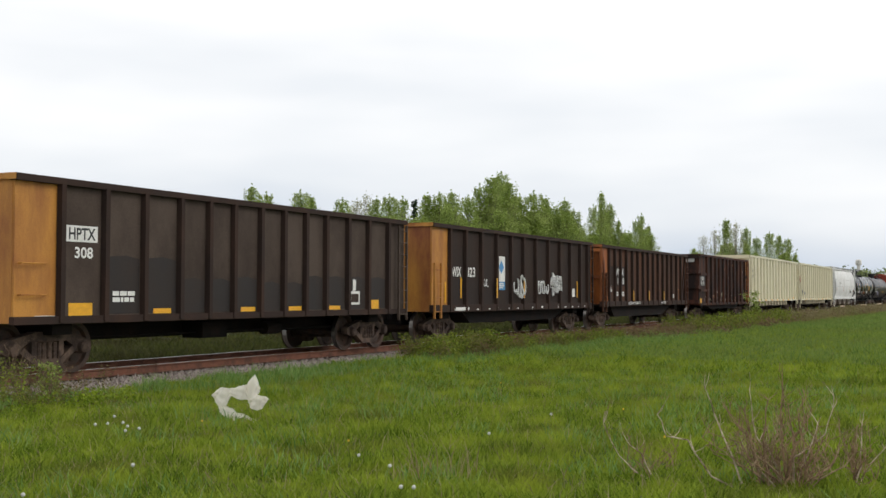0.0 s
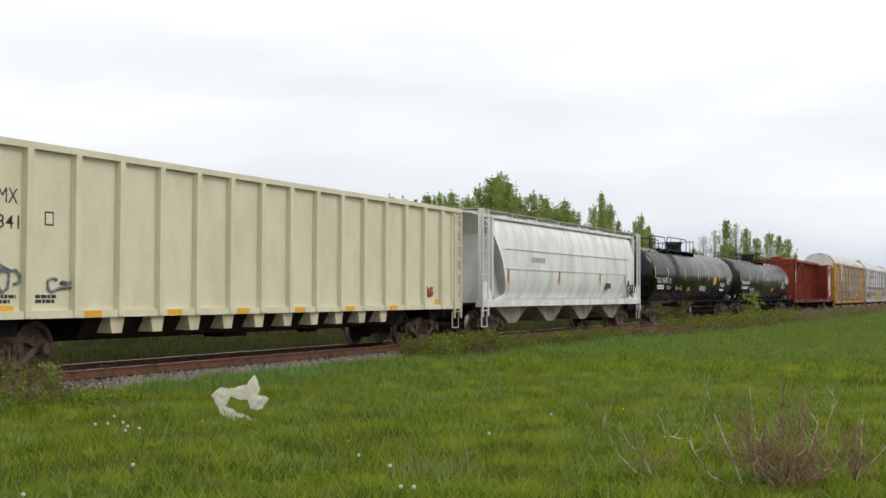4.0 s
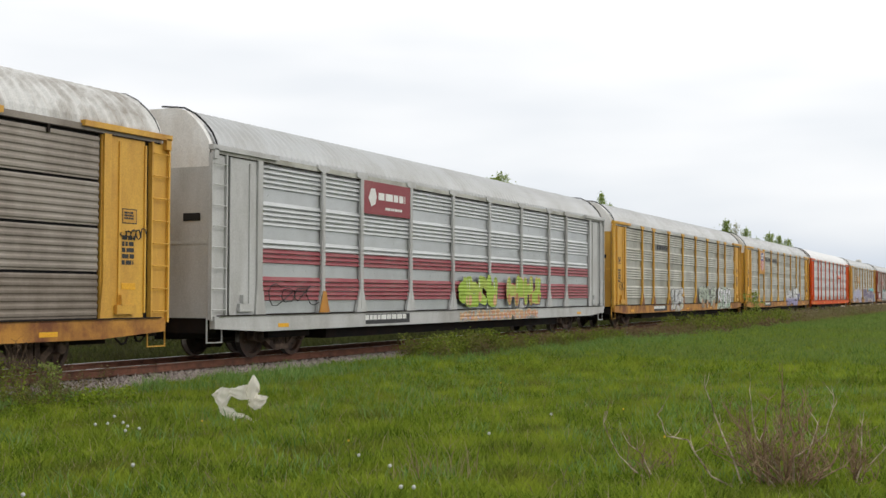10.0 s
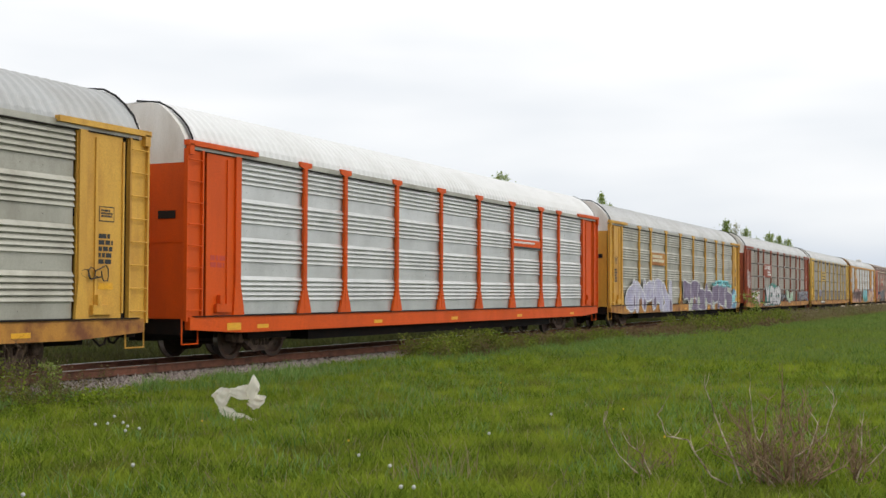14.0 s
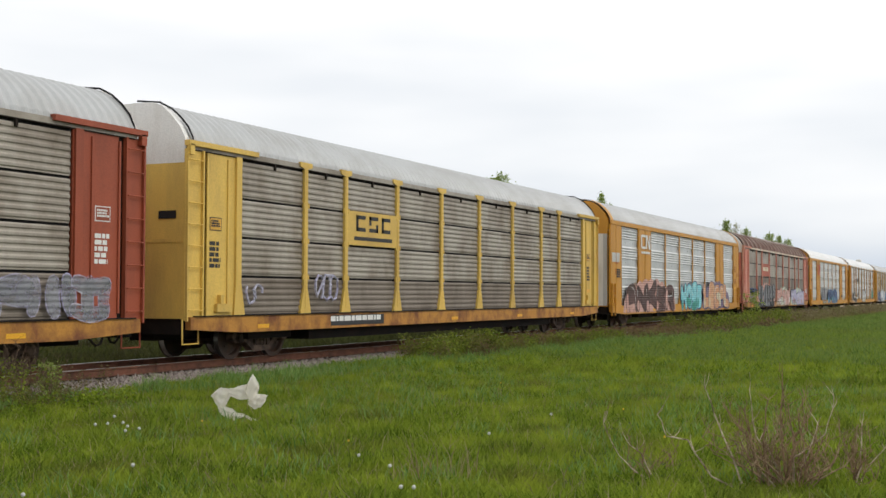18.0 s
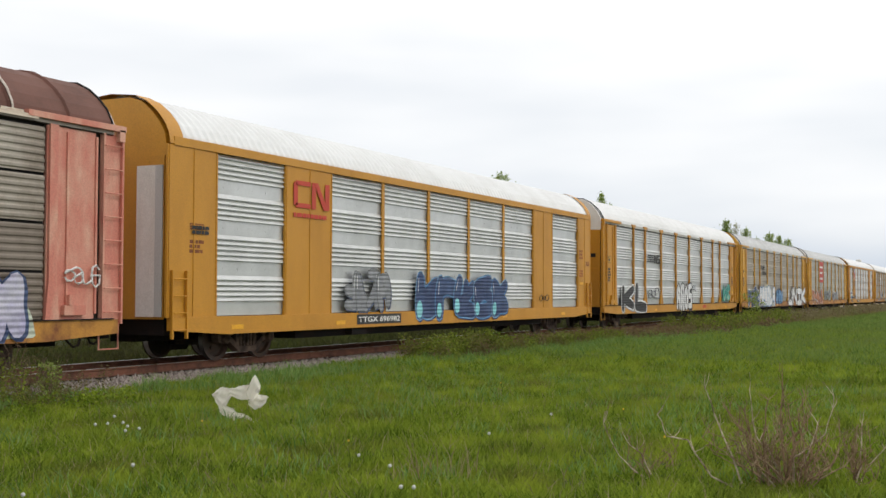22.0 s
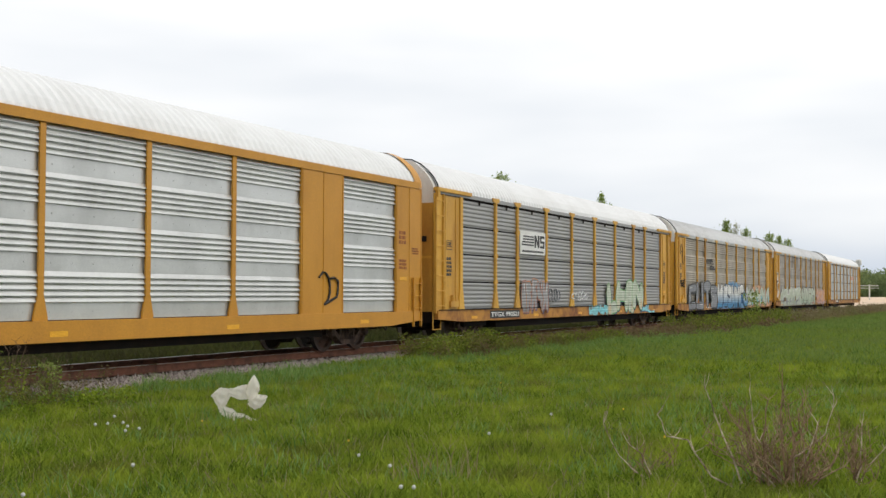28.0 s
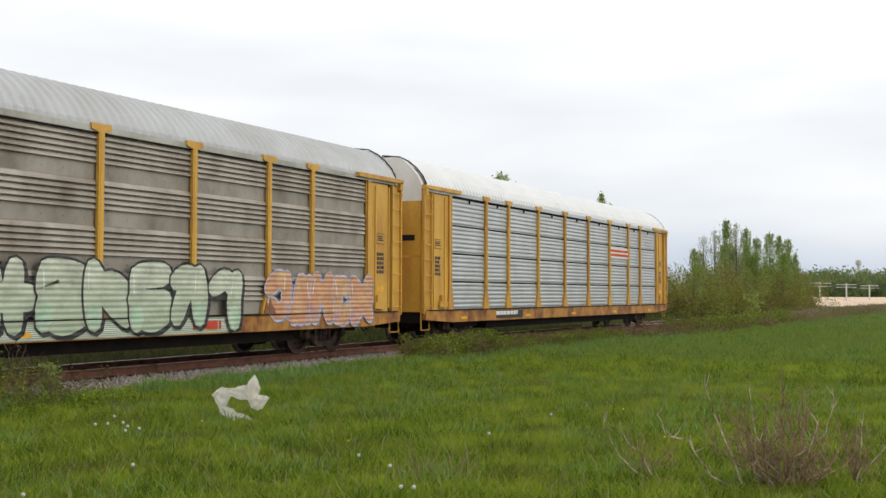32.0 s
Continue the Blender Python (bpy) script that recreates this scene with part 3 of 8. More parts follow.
# ---- running gear ----
R_WHEEL = 0.47


def wheelset_mesh():
    s = Shape()
    for side in (-1, 1):
        prof = [(-0.07, 0.05), (-0.07, 0.17), (-0.02, 0.19), (-0.03, 0.37), (-0.07, 0.40), (-0.07, R_WHEEL - 0.005), (0.055, R_WHEEL + 0.003), (0.075, R_WHEEL + 0.026), (0.075, 0.40), (0.01, 0.37), (0.04, 0.14), (0.04, 0.05)]
        s.lathe([(side * d, r) for d, r in (prof if side > 0 else prof)], 0, side * 0.77 * 1.0 - 0.0, 0, 28)
    s.lathe([(-1.02, 0.08), (1.02, 0.08)], 0, 0, 0, 10)
    for k in range(4):
        a = k * pi / 2
        s.box(0.24 * cos(a) - 0.03, 0.24 * cos(a) + 0.03, -0.82, -0.78, 0.24 * sin(a) - 0.03, 0.24 * sin(a) + 0.03)
    me = s.mesh("wheelset")
    me.materials.append(M["wheel"])
    me.materials.append(M["tread"])
    for p in me.polygons:      # the running surface is worn bright
        if all(R_WHEEL - 0.02 < sqrt(me.vertices[i].co.x ** 2 + me.vertices[i].co.z ** 2) < R_WHEEL + 0.01 for i in p.vertices):
            p.material_index = 1
    return me


def frame_mesh():
    """Cast side frame of a freight truck, seen from the side, with spring nest and axle caps."""
    s = Shape()
    top = [(-1.12, 0.56), (-1.12, 0.42), (-0.98, 0.36), (-0.72, 0.40), (-0.40, 0.22), (-0.30, 0.16), (0.30, 0.16), (0.40, 0.22), (0.72, 0.40), (0.98, 0.36),
           (1.12, 0.42), (1.12, 0.56), (0.95, 0.66), (0.5, 0.72), (0.32, 0.78), (-0.32, 0.78), (-0.5, 0.72), (-0.95, 0.66)]
    s.prism(top[0:4] + [(-0.62, 0.52), (-0.42, 0.62), (-0.95, 0.64)], -0.09, 0.09)
    s.prism([(1.12, 0.56), (1.12, 0.42), (0.98, 0.36), (0.72, 0.40), (0.62, 0.52), (0.42, 0.62), (0.95, 0.64)], -0.09, 0.09)
    s.prism([(-0.95, 0.64), (-0.42, 0.60), (0.42, 0.60), (0.95, 0.64), (0.5, 0.73), (0.32, 0.78), (-0.32, 0.78), (-0.5, 0.73)], -0.1, 0.1)
    s.prism([(-0.72, 0.42), (-0.40, 0.22), (-0.30, 0.15), (0.30, 0.15), (0.40, 0.22), (0.72, 0.42), (0.60, 0.50), (0.30, 0.28), (-0.30, 0.28), (-0.60, 0.50)], -0.1, 0.1)
    for x in (-0.34, 0.34):
        s.box(x - 0.06, x + 0.06, -0.08, 0.08, 0.24, 0.64)
    for x in (-0.2, -0.07, 0.07, 0.2):
        s.lathe([(0.28, 0.05), (0.34, 0.06), (0.40, 0.05), (0.46, 0.06), (0.52, 0.05), (0.58, 0.06)], x, -0.03, 0, 8, "z")
    for x in (-0.87, 0.87):
        s.lathe([(-0.19, 0.07), (-0.17, 0.11), (-0.08, 0.125), (0.1, 0.125)], x, 0, R_WHEEL, 14)
    return s.mesh("side_frame")


def bolster_mesh():
    s = Shape().box(-0.2, 0.2, -1.0, 1.0, 0.42, 0.74)
    for x in (-0.5, 0.5):
        s.box(x - 0.05, x + 0.05, -0.75, 0.75, 0.30, 0.44)
    s.lathe([(0.74, 0.22), (0.84, 0.22)], 0, 0, 0, 16, "z")
    return s.mesh("truck")




def turning_wheelset(parent, dx):
    ob = part("wheelset", kept("wheelset", wheelset_mesh), M["wheel"], parent, at=(dx, 0, R_WHEEL))
    WHEELS.setdefault(dx, []).append(ob)
    return ob


WHEELS = {}


def add_truck(car, x):
    t = part("truck", kept("bolster", bolster_mesh), M["truck"], car, at=(x, 0, 0))
    for dx in (-0.87, 0.87):
        turning_wheelset(t, dx)
    for y in (-0.98, 0.98):
        part("side_frame", kept("side_frame", frame_mesh), M["truck"], t, at=(0, y, 0))
    return t


def coupler_mesh():
    s = Shape().box(-0.75, 0.05, -0.07, 0.07, 0.78, 0.94)
    s.prism([(0.05, -0.13), (0.26, -0.16), (0.34, -0.05), (0.22, 0.02), (0.30, 0.10), (0.22, 0.17), (0.05, 0.13)], 0.72, 1.0, "z")
    s.tube([(-0.1, -0.3, 0.75), (0.05, -0.34, 0.55), (0.25, -0.32, 0.42), (0.45, -0.26, 0.45), (0.6, -0.2, 0.62)], 0.025, 6)
    return s.mesh("coupler")


def add_ends(car, length, material):
    for x, turn in ((0.25, 180), (length - 0.25, 0)):
        c = part("coupler", kept("coupler", coupler_mesh), material, car, at=(x, 0, 0))
        c.rotation_euler = (0, 0, radians(turn))


CARS = []


def car_base(name, s0, label, group, category):
    """An empty at the front of the car, on the rails."""
    ob = tagged(new(name), label, category, group)
    ob.empty_display_size = 0.5
    ob.matrix_basis = pose(s0, TRACK_Y, 0)
    CARS.append((ob, s0))
    return ob


def ladder(car, x0, x1, y, z0, z1, n, material, rungs=True):
    """Two stiles, and rungs that stand off from the wall."""
    s = Shape()
    for x in (x0, x1):
        s.box(x - 0.025, x + 0.025, y - 0.03, y + 0.03, z0, z1)
    lad = part("ladder", s, material, car)
    if rungs:
        for i in range(n):
            z = z0 + (i + 0.5) * (z1 - z0) / n
            w = round(x1 - x0, 3)
            part("rung", kept(("rung", w), lambda: Shape().tube([(0, 0.04, 0), (0.02, 0, 0), (w - 0.02, 0, 0), (w, 0.04, 0)], 0.014, 5).mesh("rung")), material, lad, at=(x0, y - 0.045, z))
    return lad


# ---- autorack cars ----
M["seamcap"] = mat("flaking_pale_seam", (0.74, 0.68, 0.60), 0.7, 0, (0.22, 0.10, 0.06), 0.45, 4, bump=0.2)
BAYS = [2.0, 4.65, 6.6, 9.47, 12.35, 15.2, 18.05, 20.85, 22.75, 25.45]
A_LEN = 27.5


def panel_mesh(w, h, style):
    """One pressed side panel: ribs and a flat band; w wide, h high, outer face towards -y."""
    if style == "tier":       # ribs all over, a lip at the bottom
        prof = [(0.0, 0.0)]
        z = 0.03
        while z < h - 0.10:
            prof += [(0.0, z), (-0.018, z + 0.024), (-0.018, z + 0.07), (0.0, z + 0.10)]
            z += 0.136
        prof += [(0.0, h - 0.03)]
    else:                     # five ribs above, a riveted flat below
        prof = [(0.0, 0.0), (0.0, 0.33 * h)]
        z = 0.345 * h
        step = 0.65 * h / 5
        for i in range(5):
            prof += [(0.0, z), (-0.052, z + 0.10 * step), (-0.052, z + 0.18 * step), (0.0, z + 0.94 * step)]
            z += step
        prof += [(0.0, min(z, h - 0.001))]
        prof += [(0.0, h)]
    s = Shape().sheet([[(x, y, z) for y, z in prof] for x in (0, w)])
    if style != "tier":
        for i in range(int(w / 0.55)):
            x = 0.3 + i * 0.55
            s.box(x - 0.010, x + 0.010, -0.010, 0, 0.16 * h - 0.010, 0.16 * h + 0.010)
    return s.mesh("side_panel")


def roof_mesh(style, length=A_LEN):
    """The arched, ribbed roof."""
    prof = [(-1.50, 4.60), (-1.47, 4.76), (-1.35, 4.98), (-1.15, 5.20), (-0.90, 5.40), (-0.60, 5.545), (-0.3, 5.60), (0, 5.61)]
    prof = prof + [(-y, z) for y, z in prof[-2::-1]]
    if style == "ridged":      # few tall seams
        xs, off = [], []
        x = 0.25
        while x < length - 0.3:
            xs += [x, x + 0.03, x + 0.07, x + 0.10]
            off += [0, 0.045, 0.045, 0]
            x += 1.43
        xs.append(length - 0.25)
        off.append(0)
    else:
        n = int((length - 0.5) / 0.065)
        xs = [0.25 + (length - 0.5) * i / n for i in range(n + 1)]
        off = [0.018 if (i // 2) % 2 else -0.018 for i in range(n + 1)]
    rows = []
    for x, o in zip(xs, off):
        rows.append([(x, y * (1 + o / 1.5), z + o * (0.3 + 0.7 * (z - 4.6))) for y, z in prof])
    s = Shape().sheet(rows)
    return s.mesh("roof", False)


def end_outline(z0, z1, w=1.40):
    prof = [(-1.43, 4.60), (-1.40, 4.76), (-1.26, 5.0), (-1.04, 5.25), (-0.78, 5.46), (-0.5, 5.545), (0.5, 5.545), (0.78, 5.46), (1.04, 5.25), (1.26, 5.0), (1.40, 4.76), (1.43, 4.60)]
    if z1 < 4.7:
        return [(-w, z0), (-w, z1), (w, z1), (w, z0)]
    return [(-1.43, z0)] + prof + [(1.43, z0)]


def post_mesh(flare, tee):
    top = 4.66
    half = 0.076
    pts = [(-flare, 1.0), (-flare, 1.06), (-half, 1.62), (-half, top - 0.16), (-tee, top - 0.11), (-tee, top), (tee, top), (tee, top - 0.11), (half, top - 0.16), (half, 1.62), (flare, 1.06), (flare, 1.0)]
    return Shape().prism(pts, -0.045, 0.03).box(-0.035, 0.035, -0.052, -0.045, 1.1, top - 0.15).mesh("post")


def autorack(s0, label, post, panel, roof, style="rib", end=None, endtop=None, sill=None, tiers=4, slots=False, roof_style="ribbed", worn=False, grimy=0):
    """A closed car carrier: side sills, posts, pressed panels, end doors, ladders, arched roof."""
    car = car_base("autorack_car", s0, label, "autorack cars of the train", "rail car")
    post_m, panel_m, roof_m = M[post], M[panel], M[roof]
    end_m, top_m, sill_m = M[end or post], M[endtop or "white"], M[sill or "sill_y"]
    L = A_LEN
    y = -1.50
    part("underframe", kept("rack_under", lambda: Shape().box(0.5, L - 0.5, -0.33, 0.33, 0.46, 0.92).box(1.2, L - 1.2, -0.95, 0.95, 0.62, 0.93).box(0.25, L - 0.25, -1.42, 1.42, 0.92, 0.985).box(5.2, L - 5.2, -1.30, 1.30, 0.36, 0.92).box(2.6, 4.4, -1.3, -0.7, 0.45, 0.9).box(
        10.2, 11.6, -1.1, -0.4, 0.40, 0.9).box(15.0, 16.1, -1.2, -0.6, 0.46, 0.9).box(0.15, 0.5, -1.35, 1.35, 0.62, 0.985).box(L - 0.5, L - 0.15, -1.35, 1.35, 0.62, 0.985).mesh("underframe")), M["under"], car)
    for sy in (-1, 1):
        part("side_sill", kept(("rack_sill", sy), lambda: Shape().prism([(0.15, 0.72), (2.0, 0.62), (L - 2.0, 0.62), (L - 0.15, 0.72), (L - 0.15, 0.985), (0.15, 0.985)], min(sy * 1.565, sy * 1.43), max(sy * 1.565, sy * 1.43)).mesh("side_sill")), sill_m, car)
        part("sill_seam", kept(("rack_seam", sy), lambda: Shape().box(0.3, L - 0.3, min(sy * 1.595, sy * 1.45), max(sy * 1.595, sy * 1.45), 0.985, 1.008).mesh("sill_seam")), M["seam"], car)
        part("roof_rail", kept(("rack_rail", sy), lambda: Shape().box(0.3, L - 0.3, min(sy * 1.52, sy * 1.45), max(sy * 1.52, sy * 1.45), 4.50, 4.62).mesh("roof_rail")), M["galvdull"] if not slots else panel_m, car)
    part("eave_seam", kept("eave_seam", lambda: Shape().box(0.3, L - 0.3, -1.523, -1.47, 4.482, 4.503).mesh("eave_seam")), M["seam"], car)
    part("roof", kept(("roof", roof_style), lambda: roof_mesh(roof_style)), roof_m, car, at=(0, 0, -0.045 if roof == "roof_grey" else 0.0))
    if roof_style == "ridged":
        arc = [(0, -1.575, 4.62), (0, -1.54, 4.78), (0, -1.41, 5.02), (0, -1.20, 5.25), (0, -0.94, 5.455), (0, -0.62, 5.605)]
        for i in range(18):
            part("roof_seam", kept("roof_seam", lambda: Shape().tube(arc, 0.022, 5).mesh("roof_seam")), M["seamcap"], car, at=(0.30 + 1.43 * i, 0, 0))
    # near and far panels
    h = 3.46 / tiers
    for i in range(len(BAYS) - 1):
        x0, x1 = BAYS[i], BAYS[i + 1]
        for k in range(tiers):
            gap = 0.022 if slots else 0.0
            w, hh = round(x1 - x0, 2), round(h - gap, 3)
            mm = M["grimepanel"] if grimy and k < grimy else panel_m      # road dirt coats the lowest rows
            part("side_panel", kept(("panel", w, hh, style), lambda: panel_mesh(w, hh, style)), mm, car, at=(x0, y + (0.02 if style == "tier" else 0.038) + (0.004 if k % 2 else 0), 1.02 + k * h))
    part("far_side", kept(("far_side", style), lambda: Shape().sheet([[(x, 1.48 + (0.02 if j % 2 else 0), 1.0 + 3.55 * j / 60) for j in range(61)] for x in (0.6, L - 0.6)]).mesh("far_side")), panel_m, car)
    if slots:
        # black sheet added behind the slots, standing in for the unlit interior
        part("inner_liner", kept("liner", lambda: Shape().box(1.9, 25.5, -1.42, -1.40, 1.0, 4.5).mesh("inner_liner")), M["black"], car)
    if slots:
        for x0, x1 in zip(BAYS, BAYS[1:]):
            part("hook", kept("hook", lambda: Shape().box(-0.03, 0.03, -1.535, -1.50, 4.34, 4.49).mesh("hook")), M["seam"], car, at=((x0 + x1) / 2, 0, 0))
    for x in BAYS[1:-1]:
        post_ob = part("post", kept(("post", slots), lambda: post_mesh(0.23 if slots else 0.27, 0.27)), post_m, car, at=(x, -1.51, 0))
        if worn:               # rust that climbs the post's foot
            rw = random.Random(int(s0 * 10 + x * 7))
            top = [(0.20 - 0.066 * i, 1.22 + 0.30 * rw.random() - 0.10 * abs(i - 3)) for i in range(7)]
            part("rust_patch", Shape().prism([(-0.24, 1.02), (0.24, 1.02)] + [(min(max(q, -0.19), 0.19), z) for q, z in top], -0.075, -0.0455), M["footrust"], post_ob)
        if slots:
            for k in range(1, 4):
                for d in (-0.13, 0.09):
                    part("clip", kept("clip", lambda: Shape().box(0, 0.04, -0.03, 0, -0.06, 0.06).mesh("clip")), M["mark_white"] if post == "redbrown" else post_m, post_ob, at=(d, -0.02, 1.02 + 0.865 * k))
    # end bays: solid panel, door track, ladder
    for flip in (0, 1):
        def X(a, b):
            return (a, b) if not flip else (L - b, L - a)
        # near-black plate added behind the gap; its colour stands in for shade
        part("door_recess", Shape().box(*X(0.52, 0.84), -1.452, -1.44, 0.95, 4.55), M["seam"], car, "dark plate standing in for the shaded slot beside the ladder board")
        a, b = X(0.76, 2.0)
        part("end_panel", Shape().box(a, b, -1.50, -1.455, 1.0, 4.56), post_m, car)
        e0, e1 = X(1.72, 2.02)
        s = Shape().prism([(e0 - 0.02, 1.0), (e0 + 0.05, 1.7), (e0 + 0.05, 4.5), (e1 - 0.05, 4.5), (e1 - 0.05, 1.7), (e1 + (0.02 if flip else 0.1), 1.0)], -1.55, -1.49)
        part("corner_post", s, post_m, car)
        g0, g1 = X(0.72, 1.52)
        for q in (g0, g1 - 0.05):
            part("stiffener", kept("stiffener", lambda: Shape().box(0, 0.05, -1.53, -1.497, 1.1, 4.4).mesh("stiffener")), post_m, car, at=(q, 0, 0))
        a, b = X(0.02, 2.55)
        part("door_track", Shape().box(a, b, -1.60, -1.46, 4.57, 4.68).box(*X(0.05, 0.2), -1.6, -1.5, 4.38, 4.6), post_m, car)
        a, b = X(0.02, 0.60)
        plate_s = Shape().box(a, b, -1.50, -1.46, 0.92, 4.50)
        part("ladder_board", plate_s, post_m, car)
        ladder(car, a + 0.03, b - 0.03, -1.53, 0.9, 4.5, 8, post_m)
        part("far_end_panel", Shape().box(*X(0.02, 2.0), 1.46, 1.50, 1.0, 4.56), post_m, car)
        a, b = X(0.02, 0.56)
        part("step", Shape().tube([(a, -1.45, 0.95), (a, -1.45, 0.42), (b, -1.45, 0.42), (b, -1.45, 0.95)], 0.02, 5), end_m, car)
        # brake box at the foot of the end panel
        a, b = X(1.05, 1.6)
        part("latch", Shape().box(a, b, -1.58, -1.49, 1.08, 1.26).box(a + 0.1, a + 0.2, -1.6, -1.49, 1.26, 1.45), post_m, car)
        # end doors
        xe = 0.10 if not flip else L - 0.14
        door = part("end_door", Shape().prism(end_outline(0.95, 4.22), xe, xe + 0.04, "x"), end_m, car)
        part("door_rib", Shape().box(xe - 0.012, xe + 0.052, -1.38, 1.38, 2.55, 2.62), end_m, door)
        part("door_rib", Shape().box(xe - 0.010, xe + 0.050, -0.03, 0.03, 1.0, 4.2), end_m, door)
        for ya, yb in ((-0.2, 0.35), (-1.2, -0.75)):
            part("slot", Shape().box(xe - 0.015, xe - 0.003, ya, yb, 3.05, 3.22), M["black"], door)
        part("end_cap", Shape().prism(end_outline(4.22, 6), xe, xe + 0.22 if not flip else xe - 0.18, "x").box(xe - 0.012, xe + 0.052, -0.02, 0.02, 4.3, 5.5), top_m, car)
        # dark seal where the roof ends
        xr = 0.27 if not flip else L - 0.30
        rim = [(xr, -1.505, 4.62), (xr, -1.475, 4.77), (xr, -1.36, 4.99), (xr, -1.16, 5.21), (xr, -0.91, 5.41), (xr, -0.60, 5.56), (xr, 0, 5.625)]
        part("roof_seal", Shape().tube(rim, 0.022, 5), M["black"], car)
    add_truck(car, 3.45)
    add_truck(car, L - 3.45)
    add_ends(car, L, M["under"])
    # yellow reflector strips on the sill
    for x in (2.6, 8.1, 13.0, 18.4, 23.9):
        plate(car, x, x + 0.45, 0.70, 0.79, -1.567, M["mark_yellow"], "reflector")
    return car


M["footrust"] = mat("rusted_post_foot", (0.20, 0.085, 0.04), 0.75, 0, (0.36, 0.16, 0.05), 0.6, 5, bump=0.2)


def framed_rack(s0, label, paint, panel, roof):
    """The newer closed car carrier: a plated frame with panels set in between."""
    car = car_base("autorack_car", s0, label, "autorack cars of the train", "rail car")
    L = 27.2
    p, pm = M[paint], M[panel]
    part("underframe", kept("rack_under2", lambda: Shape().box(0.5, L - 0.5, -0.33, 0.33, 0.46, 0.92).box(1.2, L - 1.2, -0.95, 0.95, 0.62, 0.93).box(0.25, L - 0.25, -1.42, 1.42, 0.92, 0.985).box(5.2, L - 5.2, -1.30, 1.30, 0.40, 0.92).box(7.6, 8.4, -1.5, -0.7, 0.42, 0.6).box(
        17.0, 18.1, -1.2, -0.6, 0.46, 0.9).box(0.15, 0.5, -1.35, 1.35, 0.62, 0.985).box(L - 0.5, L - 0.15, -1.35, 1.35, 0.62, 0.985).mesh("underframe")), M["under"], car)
    for sy in (-1, 1):
        part("side_sill", kept(("fr_sill", sy), lambda: Shape().prism([(0.15, 0.72), (2.0, 0.60), (L - 2.0, 0.60), (L - 0.15, 0.72), (L - 0.15, 0.985), (0.15, 0.985)], min(sy * 1.565, sy * 1.43), max(sy * 1.565, sy * 1.43)).mesh("side_sill")), p, car)
        part("top_chord", kept(("fr_top", sy), lambda: Shape().box(0.2, L - 0.2, min(sy * 1.545, sy * 1.45), max(sy * 1.545, sy * 1.45), 4.52, 4.70).mesh("top_chord")), p, car)
    part("roof", kept(("roof", "framed"), lambda: roof_mesh("ribbed", L)), M[roof], car)
    spans = [(1.72, 4.38), (6.54, 9.28), (9.28, 12.13), (12.13, 15.02), (15.02, 17.91), (17.91, 20.65), (22.68, 25.57)]
    h = 3.54 / 4
    for x0, x1 in spans:
        for k in range(4):
            w = round(x1 - x0, 2)
            part("side_panel", kept(("panel", w, round(h, 3), "rib"), lambda: panel_mesh(w, round(h, 3), "rib")), pm, car, at=(x0, -1.442 + (0.004 if k % 2 else 0), 1.0 + k * h))
    for a, b in ((0.02, 1.72), (4.38, 6.54), (20.65, 22.68), (25.57, L - 0.02)):
        s = Shape().box(a, b, -1.52, -1.46, 0.985, 4.53)
        for q in (a + 0.04, (a + b) / 2, b - 0.07):
            s.box(q, q + 0.03, -1.535, -1.5, 1.0, 4.52)
        part("side_plate", s, p, car)
        part("far_plate", Shape().box(a, b, 1.46, 1.52, 0.985, 4.53), p, car)
    for x in (9.28, 12.13, 15.02, 17.91):
        part("post", kept("slim_post", lambda: Shape().prism([(-0.17, 0.985), (-0.17, 1.05), (-0.07, 1.45), (-0.07, 4.55), (0.07, 4.55), (0.07, 1.45), (0.17, 1.05), (0.17, 0.985)], -0.012, 0.03).mesh("post")), p, car, at=(x, -1.50, 0))
    part("far_side", kept("far_side2", lambda: Shape().sheet([[(x, 1.46 + (0.02 if j % 2 else 0), 1.0 + 3.55 * j / 60) for j in range(61)] for x in (1.6, L - 1.6)]).mesh("far_side")), pm, car)
    for flip in (0, 1):
        xe = 0.06 if not flip else L - 0.10
        part("end_door", Shape().prism(end_outline(0.95, 4.30), xe, xe + 0.04, "x").box(xe - 0.02, xe + 0.06, -1.02, -0.86, 1.0, 4.2), p, car)
        part("end_cap", Shape().prism(end_outline(4.30, 6), xe, xe + 0.24 if not flip else xe - 0.20, "x"), p, car)
        xr0, xr1 = (0.05, 0.5) if not flip else (L - 0.5, L - 0.05)
        prof = [(-1.545, 4.55), (-1.51, 4.78), (-1.39, 5.01), (-1.19, 5.24), (-0.93, 5.45), (-0.62, 5.59), (0, 5.65), (0.62, 5.59), (0.93, 5.45), (1.19, 5.24), (1.39, 5.01), (1.51, 4.78), (1.545, 4.55)]
        part("roof_arch", Shape().sheet([[(x, y, z) for y, z in prof] for x in (xr0, xr1)]), p, car, smooth=True)
        if not flip:
            part("door_edge", Shape().box(0.02, 0.055, -1.38, -1.20, 1.0, 4.1), M["greypaint"], car)
            part("door_edge", Shape().box(0.025, 0.058, -1.20, -0.72, 1.0, 4.1), M["white"], car, "white door leaf edge")
            ladder(car, 0.15, 0.62, -1.565, 0.55, 1.95, 4, p)
        else:
            ladder(car, L - 0.62, L - 0.15, -1.565, 0.55, 1.95, 4, p)
    for k, (x, z0, z1) in enumerate(((25.75, 2.85, 3.25), (25.75, 2.15, 2.45), (26.55, 2.6, 2.8), (0.75, 2.3, 2.6), (0.75, 2.8, 2.95))):
        bars(car, x, x + 0.5, z0, z1, -1.521, M["endrust"], 3, 300 + k, "notice")
